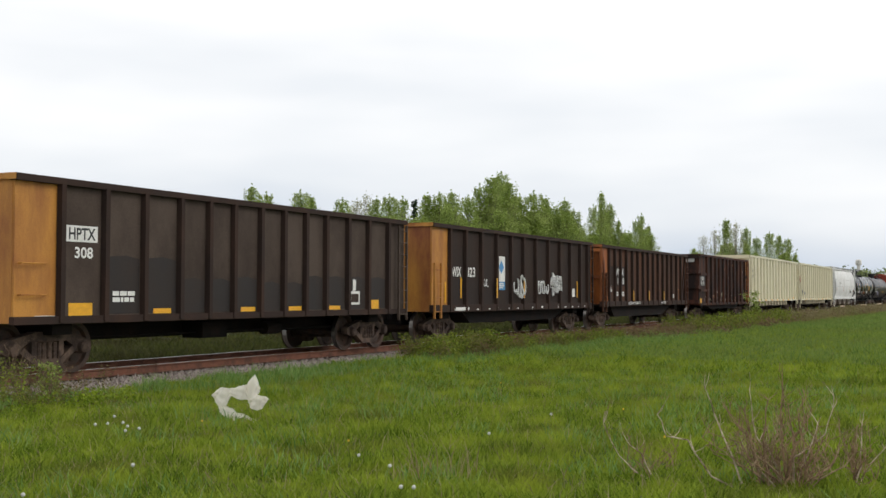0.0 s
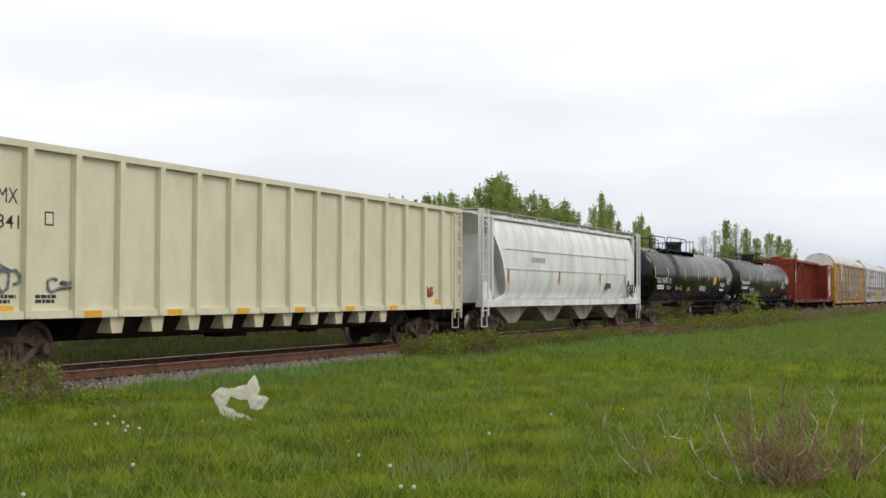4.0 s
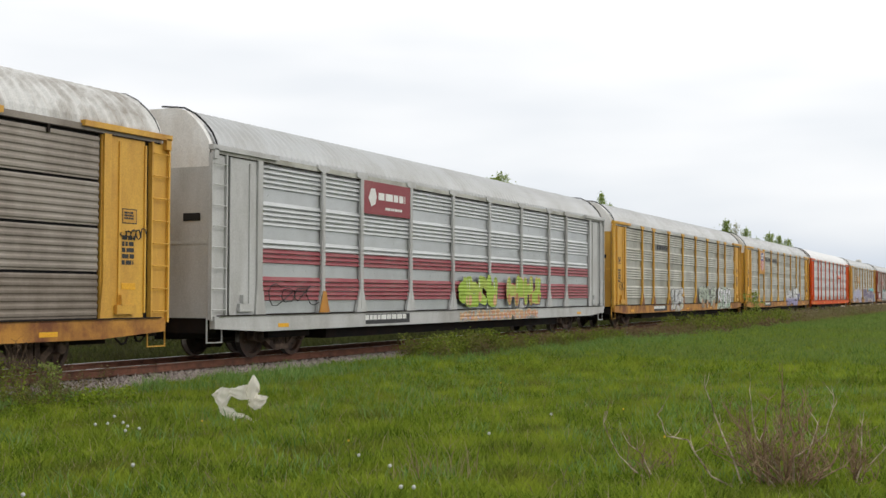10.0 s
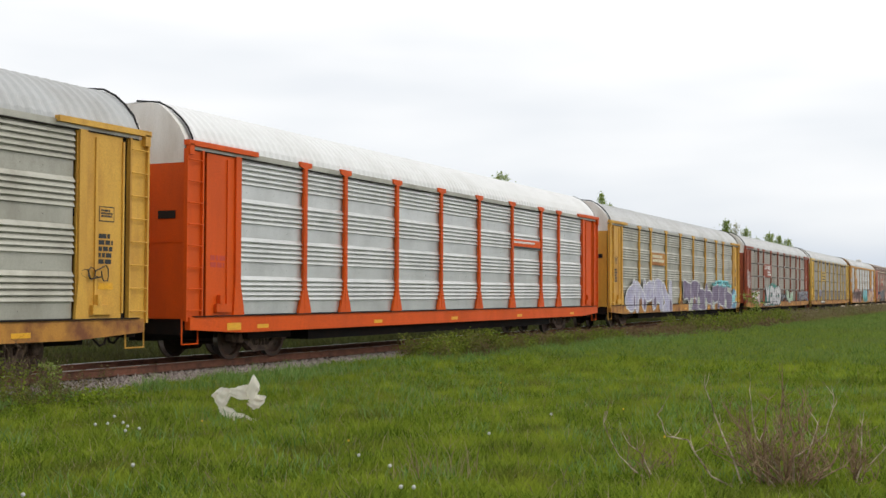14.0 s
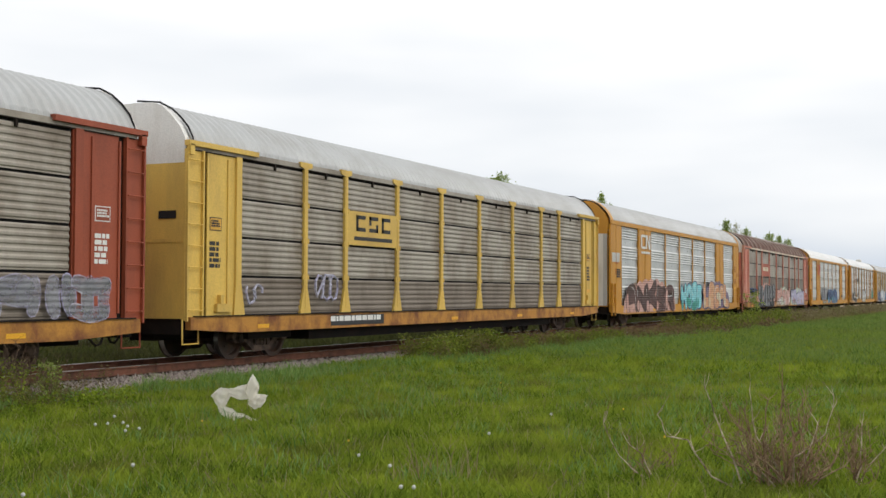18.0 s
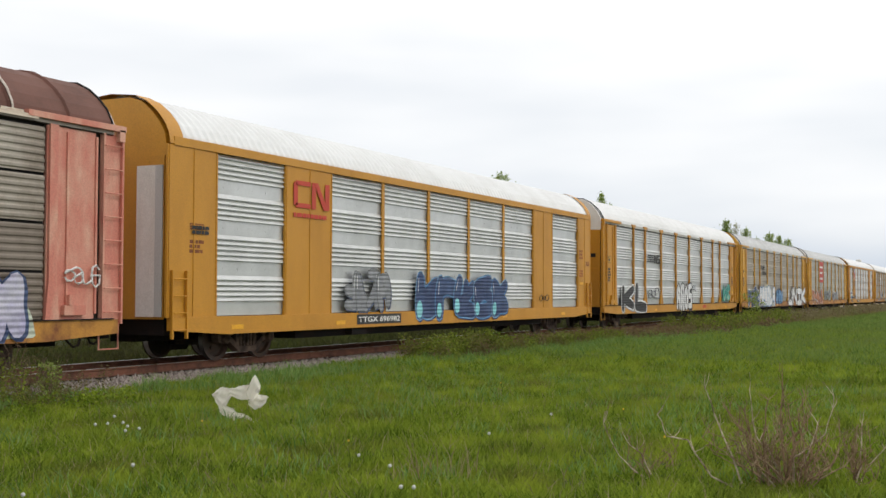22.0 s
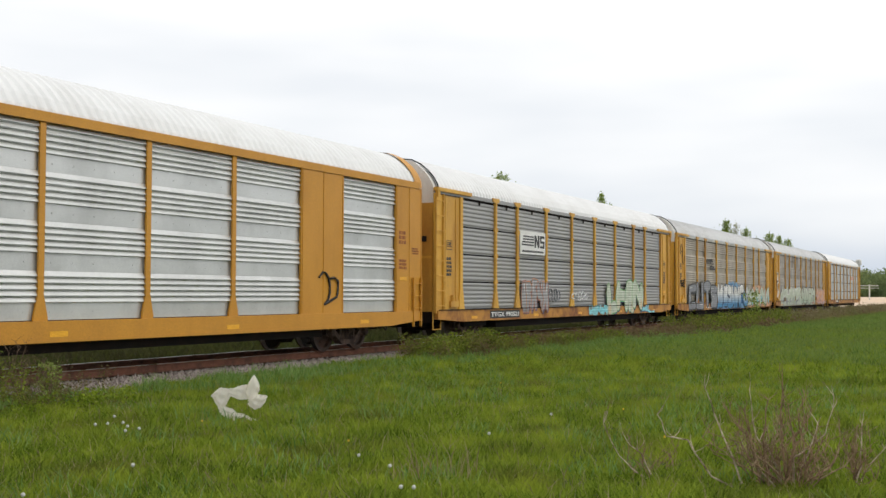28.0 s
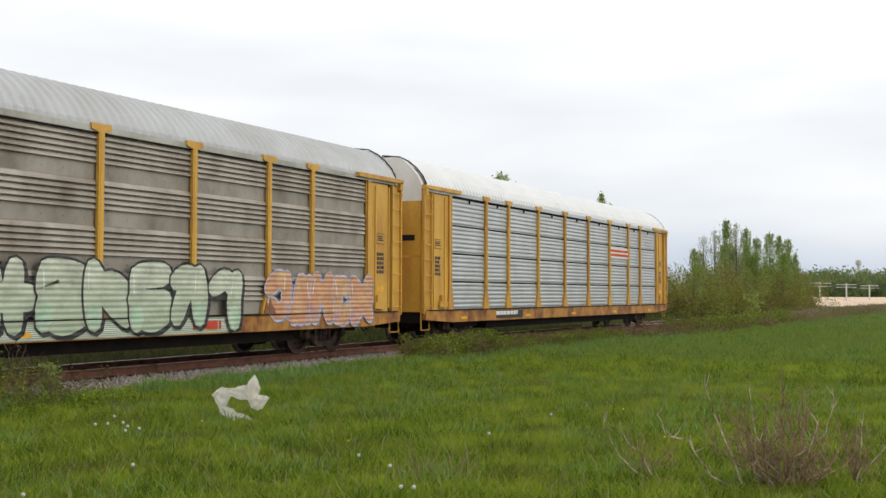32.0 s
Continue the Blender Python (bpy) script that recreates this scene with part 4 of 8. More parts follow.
    plate(car, 25.8, 26.25, 1.86, 1.96, -1.523, M["mark_yellow"], "notice", "yellow warning plate")
    add_truck(car, 3.5)
    add_truck(car, L - 3.5)
    add_ends(car, L, M["under"])
    for x in (2.2, 6.7, 12.3, 17.6, 23.5):
        plate(car, x, x + 0.45, 0.70, 0.80, -1.567, M["mark_yellow"], "reflector")
    return car
# ---- gondolas ----
def gondola(s0, L, label, body, posts, z0, z1, end, end_rear=None, post_w=0.10, post_mat=None, first=None, style="plain", z_sill=0.12, last=None):
    """High-sided open car: side plates, posts, chords, end walls, ladders, frame and trucks."""
    car = car_base("gondola_car", s0, label, "open-top cars of the train", "rail car")
    bm, pm = M[body], M[post_mat or body]
    em, er = M[end], M[end_rear or body]
    yo = 1.50
    a0 = first if first else 0.05
    a1 = L - (last if last else 0.05)
    for sy in (-1, 1):
        lo, hi = (-yo, -yo + 0.05) if sy < 0 else (yo - 0.05, yo)
        if style == "slope":   # the ends lean in towards the floor
            part("side_wall", Shape().prism([(a0 + 0.05, z0 + z_sill), (a1 - 1.05, z0 + z_sill), (a1 - 0.35, z1 - 0.08), (a0, z1 - 0.08)], lo, hi), bm, car)
            part("end_brace", Shape().prism([(a1 - 1.12, z0 + z_sill), (a1 - 0.98, z0 + z_sill), (a1 - 0.26, z1 - 0.08), (a1 - 0.40, z1 - 0.08)], lo - 0.06, hi + 0.06), pm, car)
        else:
            part("side_wall", Shape().box(a0, a1, lo, hi, z0 + z_sill, z1 - 0.08), bm, car)
        if first and style == "slope":
            part("corner_panel", Shape().prism([(0.75, z0 + 0.04), (first + 0.05, z0 + 0.04), (first, z1 - 0.08), (0.10, z1 - 0.08)], lo, hi), em, car)
        elif first:
            part("corner_panel", Shape().box(0.06, first, lo, hi, z0 + 0.04, z1 - 0.08), em, car)
        if last:
            part("corner_panel", Shape().box(L - last, L - 0.06, lo, hi, z0 + 0.04, z1 - 0.08), er, car)
        c0, c1 = (-yo - 0.10, -yo + 0.06) if sy < 0 else (yo - 0.06, yo + 0.10)
        part("top_chord", Shape().box(0.0, L, c0, c1, z1 - 0.12, z1), pm, car)
        part("side_sill", Shape().box(0.0, L, c0 + 0.02, c1 - 0.02, z0, z0 + z_sill + 0.02), pm, car)
        for x in posts:
            w = post_w
            ym = -yo if sy < 0 else yo
            part("post", kept(("gon_post", w, z0, z1, sy), lambda: Shape().prism([(-w, 0.0), (-w * 0.75, -sy * -0.11), (w * 0.75, -sy * -0.11), (w, 0.0)] if sy > 0 else
                 [(-w, 0.0), (w, 0.0), (w * 0.75, -0.11), (-w * 0.75, -0.11)], z0 + 0.02, z1 - 0.1, "z").mesh("post")), pm, car, at=(x, ym, 0))
    part("floor", Shape().box(0.1, L - 0.1, -yo + 0.05, yo - 0.05, z0 + 0.02, z0 + 0.10), M["under"], car)
    part("center_sill", Shape().box(0.3, L - 0.3, -0.32, 0.32, 0.55, z0 + 0.02).box(1.2, 1.7, -1.3, 1.3, 0.72, z0).box(L - 1.7, L - 1.2, -1.3, 1.3, 0.72, z0), M["under"], car)
    for x, m_end, d in ((0.05, em, -1), (L - 0.11, er, 1)):
        w = Shape().box(x, x + 0.06, -yo + 0.05, yo - 0.05, z0 + 0.02, z1 - 0.06)
        if style == "slope":
            lean = (0.68, 0.04) if d < 0 else (-0.98, -0.24)
            w = Shape().prism([(x + lean[0], z0 + 0.02), (x + lean[0] + 0.06, z0 + 0.02), (x + lean[1] + 0.06, z1 - 0.06), (x + lean[1], z1 - 0.06)], -yo + 0.05, yo - 0.05)
        wall = part("end_wall", w, m_end, car)
        if style in ("ribbed", "cream"):
            n = 4 if style == "ribbed" else 7
            for i in range(n):
                z = z0 + 0.2 + (z1 - z0 - 0.35) * i / (n - 1)
                hh = 0.10 if style == "ribbed" else 0.085
                xa, xb = (x - 0.13, x) if d < 0 else (x + 0.06, x + 0.19)
                part("end_rib", Shape().prism([(-yo, z - hh), (-yo, z + hh), (yo, z + hh), (yo, z - hh)], xa, xb, "x"), m_end, wall)
        elif style == "slope":
            xa = x - 0.02 if d < 0 else x - 0.2
            part("end_rib", Shape().box(xa, xa + 0.12, -1.45, 1.45, z1 - 0.3, z1 - 0.16), m_end, wall)
            xb = x + 0.26 if d < 0 else x - 0.58
            part("end_rib", Shape().box(xb, xb + 0.12, -1.45, 1.45, z0 + 1.2, z0 + 1.34), m_end, wall)
        part("end_chord", Shape().box(x - 0.06, x + 0.12, -yo - 0.08, yo + 0.08, z1 - 0.11, z1 + 0.003), m_end, car)
    return car


def gondola_gear(car, L, tx, mat_ladder, z1, front_ladder=True, full=True, rear=None):
    add_truck(car, tx)
    add_truck(car, L - tx)
    add_ends(car, L, M["under"])
    top = z1 - 0.15 if full else 2.4
    ladder(car, L - 0.55, L - 0.08, -1.60, 0.75, z1 - 0.15, 8, rear or mat_ladder)
    if front_ladder:
        ladder(car, 0.06, 0.50, -1.60, 0.75, top, 8 if full else 4, mat_ladder)
    part("brake_rig", Shape().box(L * 0.42, L * 0.42 + 0.9, -0.9, -0.35, 0.5, 0.85).tube([(2.5, -0.7, 0.62), (L - 2.5, -0.7, 0.62)], 0.02, 5).lathe(
        [(0, 0.16), (0.6, 0.16)], L * 0.6, -0.7, 0.66, 12, "x"), M["under"], car)


def brown_gondola():
    L, z0, z1 = 14.7, 0.93, 3.55
    posts = [1.13, 2.29, 3.42, 4.55, 5.52, 6.42, 7.46, 8.42, 9.38, 10.33, 11.43, 12.5, 13.62]
    car = gondola(15.18, L, "brown-grey steel scrap gondola with yellow-orange front corner", "brownsteel", posts, z0, z1, "endorange", "brownsteel", 0.075, post_mat="postdark", first=1.12)
    gondola_gear(car, L, 1.35, M["brownsteel"], z1, False)
    y = -1.503
    for i, (x, top) in enumerate(((2.29, 1.9), (3.42, 1.9), (4.55, 1.5), (5.52, 1.5), (6.42, 1.55), (7.46, 1.45), (8.42, 1.45), (9.38, 1.62), (10.33, 1.62), (11.43, 1.62), (12.5, 1.62))):
        w = (posts + [14.6])[i + 2] - x
        pts = [(x + 0.1, z0 + 0.16), (x + w - 0.1, z0 + 0.16), (x + w - 0.1, top + 0.25), (x + 0.55 * w, top + 0.31), (x + 0.1, top + 0.27)]
        part("repainted_patch", Shape().prism(pts, y - 0.002, y), M["blackpatch"], car)
    plate(car, 1.3, 2.12, 2.42, 2.72, -1.503, M["mark_white"], "number_board", "white stencilled board")
    mark(car, "HPTX", 1.36, 2.06, 2.46, 2.68, -1.509, M["mark_black"])
    mark(car, "308", 1.52, 2.0, 2.12, 2.33, -1.506, M["mark_white"])
    bars(car, 2.55, 3.3, 1.28, 1.52, -1.508, M["mark_white"], 2, 5)
    plate(car, 1.38, 2.0, 1.05, 1.30, -1.503, M["mark_yellow"], "reflector")
    for x in (3.75, 6.75, 8.7, 10.55):
        plate(car, x, x + 0.55, 1.08, 1.18, -1.508, M["mark_yellow"], "reflector")
    plate(car, 12.75, 13.15, 1.08, 1.32, -1.508, M["mark_yellow"], "reflector")
    plate(car, 0.55, 1.05, 1.0, 1.08, -1.503, M["mark_white"], "marking")
    plate(car, 11.6, 12.1, 1.2, 1.55, -1.508, M["mark_white"], "marking")
    plate(car, 11.66, 12.04, 1.26, 1.48, -1.513, M["brownsteel"], "marking")
    plate(car, 11.75, 11.9, 1.56, 1.85, -1.508, M["mark_white"], "marking")
    for i in range(2):
        part("grab_iron", Shape().tube([(0.15, -1.5, 2.0 - i * 0.55), (0.15, -1.58, 2.0 - i * 0.55), (0.75, -1.58, 2.0 - i * 0.55), (0.75, -1.5, 2.0 - i * 0.55)], 0.015, 5), M["endorange"], car)


def black_gondola():
    L, z0, z1 = 15.0, 0.93, 3.60
    posts = [1.25, 2.4, 3.65, 4.92, 6.2, 7.35, 8.55, 9.85, 11.1, 12.3, 13.5, 14.4]
    car = gondola(31.57, L, "black steel gondola with orange corner and sprayed white tags", "blacksteel", posts, z0, z1, "endorange", "blacksteel", 0.085, post_mat="postdark", first=1.25, z_sill=0.2)
    gondola_gear(car, L, 1.5, M["endorange"], z1, True, False, M["blacksteel"])
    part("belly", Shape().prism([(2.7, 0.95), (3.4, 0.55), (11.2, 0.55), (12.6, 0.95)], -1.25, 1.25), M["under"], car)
    y = -1.503
    mark(car, "SWIX", 1.35, 2.15, 2.02, 2.33, -1.506, M["mark_white"])
    mark(car, "823", 2.55, 3.25, 2.02, 2.33, -1.506, M["mark_white"])
    plate(car, 5.1, 5.75, 1.9, 2.75, y, M["mark_white"], "emblem_board", "white board with a blue diamond emblem")
    plate(car, 5.1, 5.75, 1.62, 1.9, y, M["signblue"], "emblem_board")
    part("emblem", Shape().prism([(5.2, 2.38), (5.42, 2.16), (5.65, 2.38), (5.42, 2.62)], -1.513, -1.508).box(5.24, 5.6, -1.52, -1.513, 2.36, 2.41), M["signblue"], car)
    bars(car, 5.17, 5.68, 1.66, 1.86, -1.509, M["mark_white"], 3, 9)
    for x in (0.95, 2.1, 2.45, 4.75, 7.2, 9.9, 13.2):
        z = 1.35 if x > 1 else 1.2
        plate(car, x, x + 0.09, z, z + 0.65, -1.62 if x in (4.75, 7.2) else -1.51, M["mark_yellow"], "reflector")
    scrawl(car, 3.9, 4.3, 1.6, 2.1, "white", -1.52, 4, 0.018, 2)
    scrawl(car, 6.3, 7.3, 1.35, 2.15, "white", -1.62, 8, 0.028, 5)
    scrawl(car, 8.65, 9.6, 1.4, 2.05, "white", -1.62, 12, 0.028, 5)
    scrawl(car, 9.95, 11.0, 1.4, 2.3, "white", -1.62, 14, 0.028, 7)
    plate(car, 12.45, 12.95, 1.38, 1.7, -1.51, M["mark_white"], "notice")
    plate(car, 0.0 + 1.6, 2.6, 0.97, 1.07, -1.585, M["mark_white"], "marking")
    rf = random.Random(31)
    for i in range(16):
        x = 1.5 + 0.82 * i + 0.3 * rf.random()
        plate(car, x, x + 0.05 + 0.12 * rf.random(), 0.98, 1.01 + 0.05 * rf.random(), -1.585, M["mark_white"], "flaked_paint")


def rust_gondola():
    L, z0, z1 = 14.8, 0.97, 3.58
    posts = [1.04, 1.89, 2.72, 3.61, 4.54, 5.42, 6.31, 7.16, 8.05, 8.93, 9.84, 10.7, 11.54, 12.5, 13.4]
    car = gondola(47.83, L, "rust-brown steel gondola with orange-rust slanted ends", "ruststeel", posts, z0, z1, "endrust", "ruststeel", 0.065, post_mat="postdark", first=1.04, style="slope", z_sill=0.2)
    gondola_gear(car, L, 1.4, M["ruststeel"], z1, True, False)
    part("belly", Shape().prism([(2.0, 0.97), (2.6, 0.5), (10.6, 0.5), (12.4, 0.97)], -1.3, 1.3), M["under"], car)
    part("corner_brace", Shape().prism([(0.06, 3.45), (0.22, 3.45), (0.85, 1.1), (0.69, 1.1)], -1.57, -1.5), M["endrust"], car)
    part("corner_post", Shape().box(0.02, 0.10, -1.56, -1.46, 0.98, 3.5), M["endrust"], car)
    y = -1.503
    plate(car, 1.12, 3.5, 1.85, 2.7, y, M["blacksteel"], "number_panel")
    mark(car, "SW", 2.0, 2.62, 2.3, 2.62, -1.509, M["mark_white"])
    mark(car, "IX", 2.98, 3.35, 2.3, 2.62, -1.509, M["mark_white"])
    mark(car, "11", 2.12, 2.5, 1.92, 2.22, -1.509, M["mark_white"])
    mark(car, "30", 2.90, 3.38, 1.92, 2.22, -1.509, M["mark_white"])
    part("marking", Shape().prism([(1.2, 1.6), (1.6, 1.6), (1.4, 1.9)], -1.507, -1.503), M["mark_white"], car)
    bars(car, 2.15, 2.55, 1.38, 1.6, -1.507, M["mark_white"], 2, 4)
    bars(car, 3.05, 3.45, 1.38, 1.6, -1.507, M["mark_white"], 2, 6)
    for x in (4.5, 7.1, 9.8):
        plate(car, x, x + 0.09, 1.2, 1.65, -1.618, M["mark_yellow"], "reflector")
    scrawl(car, 3.7, 5.6, 1.02, 1.16, "white", -1.6, 21, 0.012, 7)
    scrawl(car, 9.4, 10.2, 1.02, 1.16, "white", -1.6, 23, 0.012, 4)
    plate(car, 12.0, 12.15, 1.32, 1.5, -1.508, M["mark_white"], "notice")
    part("marking", Shape().box(12.7, 12.73, -1.508, -1.503, 1.15, 1.75).box(13.15, 13.18, -1.508, -1.503, 1.15, 1.75).box(12.7, 13.18, -1.508, -1.503, 1.72, 1.75).box(12.7, 13.18, -1.508, -1.503, 1.15, 1.18), M["endorange"], car)


def dark_gondola():
    L, z0, z1 = 13.6, 0.88, 3.74
    posts = [1.7, 2.85, 3.9, 4.9, 6.0, 7.05, 8.0, 9.05, 10.1, 11.2, 12.45]
    car = gondola(65.55, L, "dark rust-black gondola with flaking patches and ribbed ends", "darkrust", posts, z0, z1, "darkrust", "endorange", 0.10, style="ribbed", last=1.1)
    gondola_gear(car, L, 1.25, M["darkrust"], z1, False)
    for z in (1.72, 2.62):
        part("side_rib", Shape().box(0.1, 1.65, -1.58, -1.5, z - 0.07, z + 0.07), M["darkrust"], car)
        part("side_rib", Shape().box(12.5, 13.4, -1.58, -1.5, z - 0.07, z + 0.07), M["darkrust"], car)
    part("corner_post", Shape().box(13.25, 13.6, -1.6, -1.5, z0, z1), M["endrust"], car)
    part("belly", Shape().prism([(2.2, 0.88), (3.2, 0.66), (10.2, 0.66), (11.2, 0.88)], -1.4, 1.4), M["under"], car)
    part("end_sign", Shape().box(-0.02, 0.0, -1.25, -0.72, 3.30, 3.52), M["greypaint"], car)
    part("notice", Shape().prism([(12.62, 3.4), (13.1, 3.4), (13.1, 3.3), (12.62, 3.3)], -1.507, -1.502), M["endrust"], car)
    y = -1.503
    plate(car, 0.3, 1.42, 1.98, 2.52, y, M["mark_black"], "number_panel")
    mark(car, "SWIX", 0.4, 1.2, 2.26, 2.48, -1.509, M["mark_white"])
    mark(car, "4115", 0.4, 1.2, 2.02, 2.22, -1.509, M["mark_white"])
    plate(car, 0.02 + 0.2, 0.6, 1.02, 1.26, -1.505, M["mark_yellow"], "reflector")
    rng = random.Random(5)
    for i in range(150):
        x = rng.choice((2.3, 3.4, 4.4, 5.5, 6.5, 7.5, 9.6)) + rng.gauss(0, 0.28) if i % 3 else 0.5 + rng.random() * 12.6
        z = 1.1 + abs(rng.gauss(0, 0.36)) if rng.random() < 0.8 else 2.2 + rng.random() * 1.2
        pts = []
        w, h = 0.02 + 0.08 * rng.random() ** 2, 0.03 + 0.16 * rng.random() ** 2
        for k in range(13):
            a = 2 * pi * k / 13
            r = 0.25 + 0.75 * rng.random()
            pts.append((x + w * r * cos(a), z + h * r * sin(a)))
        part("flaked_paint", Shape().prism(pts, -1.506, -1.502), M[rng.choice(["pinkflake", "pinkflake", "endrust", "creamdark"]) if z < 1.9 else rng.choice(["endrust", "darkrust", "pinkflake"])], car)


M["pinkflake"] = mat("flaked_grey_pink_paint", (0.33, 0.25, 0.22), 0.8, 0, (0.12, 0.06, 0.045), 0.8, 6)


def cream_gondola(s0, number, label, tags):
    L, z0, z1 = 19.75, 1.03, 4.12
    posts = [0.45 + 1.195 * k for k in range(17) if 0.45 + 1.195 * k < L - 0.2]
    car = gondola(s0, L, label, "cream", posts, z0, z1, "cream", "cream", 0.095, style="cream")
    gondola_gear(car, L, 1.7, M["cream"], z1)
    for k in range(3, 13):
        x = 0.45 + 1.195 * k
        part("tub_pocket", kept("pocket", lambda: Shape().prism([(-0.22, 1.05), (0.22, 1.05), (0.14, 0.72), (-0.14, 0.72)], -1.5, -1.1).mesh("tub_pocket")), M["creamdark"], car, at=(x, 0, 0))
    part("tub", Shape().prism([(-1.35, 1.05), (1.35, 1.05), (1.05, 0.62), (-1.05, 0.62)], 3.4, L - 3.4, "x"), M["under"], car)
    mark(car, "AIMX", 0.70, 1.46, 3.02, 3.28, -1.503, M["mark_black"], bold=0.0)
    mark(car, number, 0.68, 1.50, 2.58, 2.82, -1.503, M["mark_black"], bold=0.004)
    part("marking", Shape().box(2.1, 2.32, -1.504, -1.501, 2.68, 2.93), M["mark_black"], car)
    part("marking", Shape().box(2.13, 2.29, -1.506, -1.504, 2.71, 2.90), M["cream"], car)
    bars(car, 0.7, 1.45, 1.28, 1.45, -1.503, M["mark_black"], 2, 31)
    bars(car, 1.9, 2.5, 1.28, 1.45, -1.503, M["mark_black"], 2, 33)
    plate(car, 0.75, 1.4, 1.06, 1.26, -1.503, M["mark_yellow"], "reflector")
    for x in (3.05, 5.45, 7.85, 10.2, 12.6, 15.0):
        plate(car, x, x + 0.46, 1.04, 1.16, -1.582, M["mark_yellow"], "reflector")
    plate(car, 18.0, 18.5, 1.1, 1.32, -1.503, M["mark_yellow"], "reflector")
    for n, (x0, x1, za, zb, colour) in enumerate(tags):
        scrawl(car, x0, x1, za, zb, colour, -1.51, 40 + n, 0.03, 3)
    part("step", Shape().tube([(0.05, -1.5, 0.95), (0.05, -1.5, 0.45), (0.5, -1.5, 0.45), (0.5, -1.5, 0.95)], 0.02, 5), M["cream"], car)
    part("step", Shape().tube([(L - 0.5, -1.5, 0.95), (L - 0.5, -1.5, 0.45), (L - 0.05, -1.5, 0.45), (L - 0.05, -1.5, 0.95)], 0.02, 5), M["cream"], car)


# ---- covered hopper ----
def hopper_car():
    s0, L = 122.54, 18.4
    car = car_base("hopper_car", s0, "chalky white covered hopper with rounded sides", "", "rail car")
    w = M["hopper"]
    prof = [(-1.18, 1.25), (-1.34, 1.45), (-1.46, 1.75), (-1.52, 2.15), (-1.53, 2.6), (-1.50, 3.1), (-1.42, 3.55), (-1.28, 3.92), (-1.05, 4.12), (-0.6, 4.22), (0, 4.25)]
    prof = prof + [(-y, z) for y, z in prof[-2::-1]]
    # the sides reach further at the top than at the foot: the ends slope in
    rows = []
    for x, low in ((0, 1), (0.18, 1), (L * 0.5, 0), (L - 0.18, 1), (L, 1)):
        rows.append([(0.85 + (x / L) * (L - 1.7) + low * (1.5 if x < L / 2 else -0.35) * max(0.0, (3.7 - z) / 2.4) ** 0.7, y, z) for y, z in prof])
    s = Shape().sheet(rows)
    n = len(prof)
    s.f += [tuple(range(n)), tuple(range(len(rows) * n - 1, (len(rows) - 1) * n - 1, -1))]
    part("body", s, w, car, smooth=True)
    for sy in (-1, 1):
        part("side_sill", Shape().box(0.1, L - 0.1, min(sy * 1.55, sy * 1.25), max(sy * 1.55, sy * 1.25), 1.06, 1.30), w, car)
        part("roof_rail", Shape().box(0.3, L - 0.3, min(sy * 1.30, sy * 1.22), max(sy * 1.30, sy * 1.22), 4.05, 4.15), w, car)
    part("weld_seam", Shape().box(2.0, L - 2.0, -1.545, -1.52, 2.33, 2.36).box(2.0, L - 2.0, -1.532, -1.50, 3.02, 3.04), M["greypaint"], car)
    walk_s = Shape().box(0.2, L - 0.2, -1.32, -0.85, 4.27, 4.30).box(0.2, L - 0.2, 0.85, 1.32, 4.27, 4.30).box(0.1, 0.6, -1.4, 1.4, 4.27, 4.30).box(L - 0.6, L - 0.1, -1.4, 1.4, 4.27, 4.30)
    part("running_board", walk_s, M["galvdull"], car)
    for i in range(8):
        x = 0.8 + i * (L - 1.6) / 7
        part("walk_bracket", kept("bracket", lambda: Shape().box(-0.03, 0.03, -1.28, -1.2, 4.1, 4.27).box(-0.03, 0.03, -1.2, -0.9, 4.235, 4.266).mesh("walk_bracket")), w, car, at=(x, 0, 0))
    for i in range(6):
        x = 2.2 + i * (L - 4.4) / 5
        part("roof_hatch", Shape().lathe([(4.2, 0.36), (4.33, 0.36), (4.36, 0.3)], x, 0, 0, 14, "z"), M["greypaint"], car)
    for x, d in ((0.05, 1), (L - 0.05, -1)):
        part("end_post", Shape().box(x - 0.04, x + 0.04, -1.45, -1.37, 1.1, 4.27).box(x - 0.04, x + 0.04, 1.37, 1.45, 1.1, 4.27).box(x + d * 0.9 - 0.05, x + d * 0.9 + 0.05, -1.5, -1.4, 1.2, 4.05), w, car)
        part("end_slope", Shape().prism([(x + d * 0.3, 1.2), (x + d * 2.6, 1.2), (x + d * 1.3, 3.6), (x + d * 1.2, 3.6)], -1.2, 1.2), M["greypaint"], car)
        part("shear_plate", Shape().prism([(x, 1.05), (x + d * 1.9, 1.05), (x + d * 1.9, 1.5), (x + d * 1.0, 1.3), (x + d * 0.4, 1.9), (x, 1.9)], -1.5, -1.46), w, car)
        a, b = (x, x + 0.45) if d > 0 else (x - 0.45, x)
        ladder(car, a, b, -1.52, 0.75, 4.28, 9, w)
        part("step", Shape().tube([(a, -1.48, 1.0), (a, -1.48, 0.42), (b, -1.48, 0.42), (b, -1.48, 1.0)], 0.02, 5), w, car)
    for i in range(4):
        x = 3.4 + i * 3.85
        part("outlet_hopper", Shape().prism([(x - 1.6, 1.1), (x + 1.6, 1.1), (x + 0.35, 0.48), (x - 0.35, 0.48)], -1.2, 1.2), M["chute_dirt_shade"], car)
    part("center_sill", Shape().box(0.3, L - 0.3, -0.3, 0.3, 0.7, 1.06), M["under"], car)
    for x in (2.2, 7.3, 12.3, 15.9):
        plate(car, x, x + 0.10, 1.85, 2.32, -1.545, M["rustreflector"], "reflector")
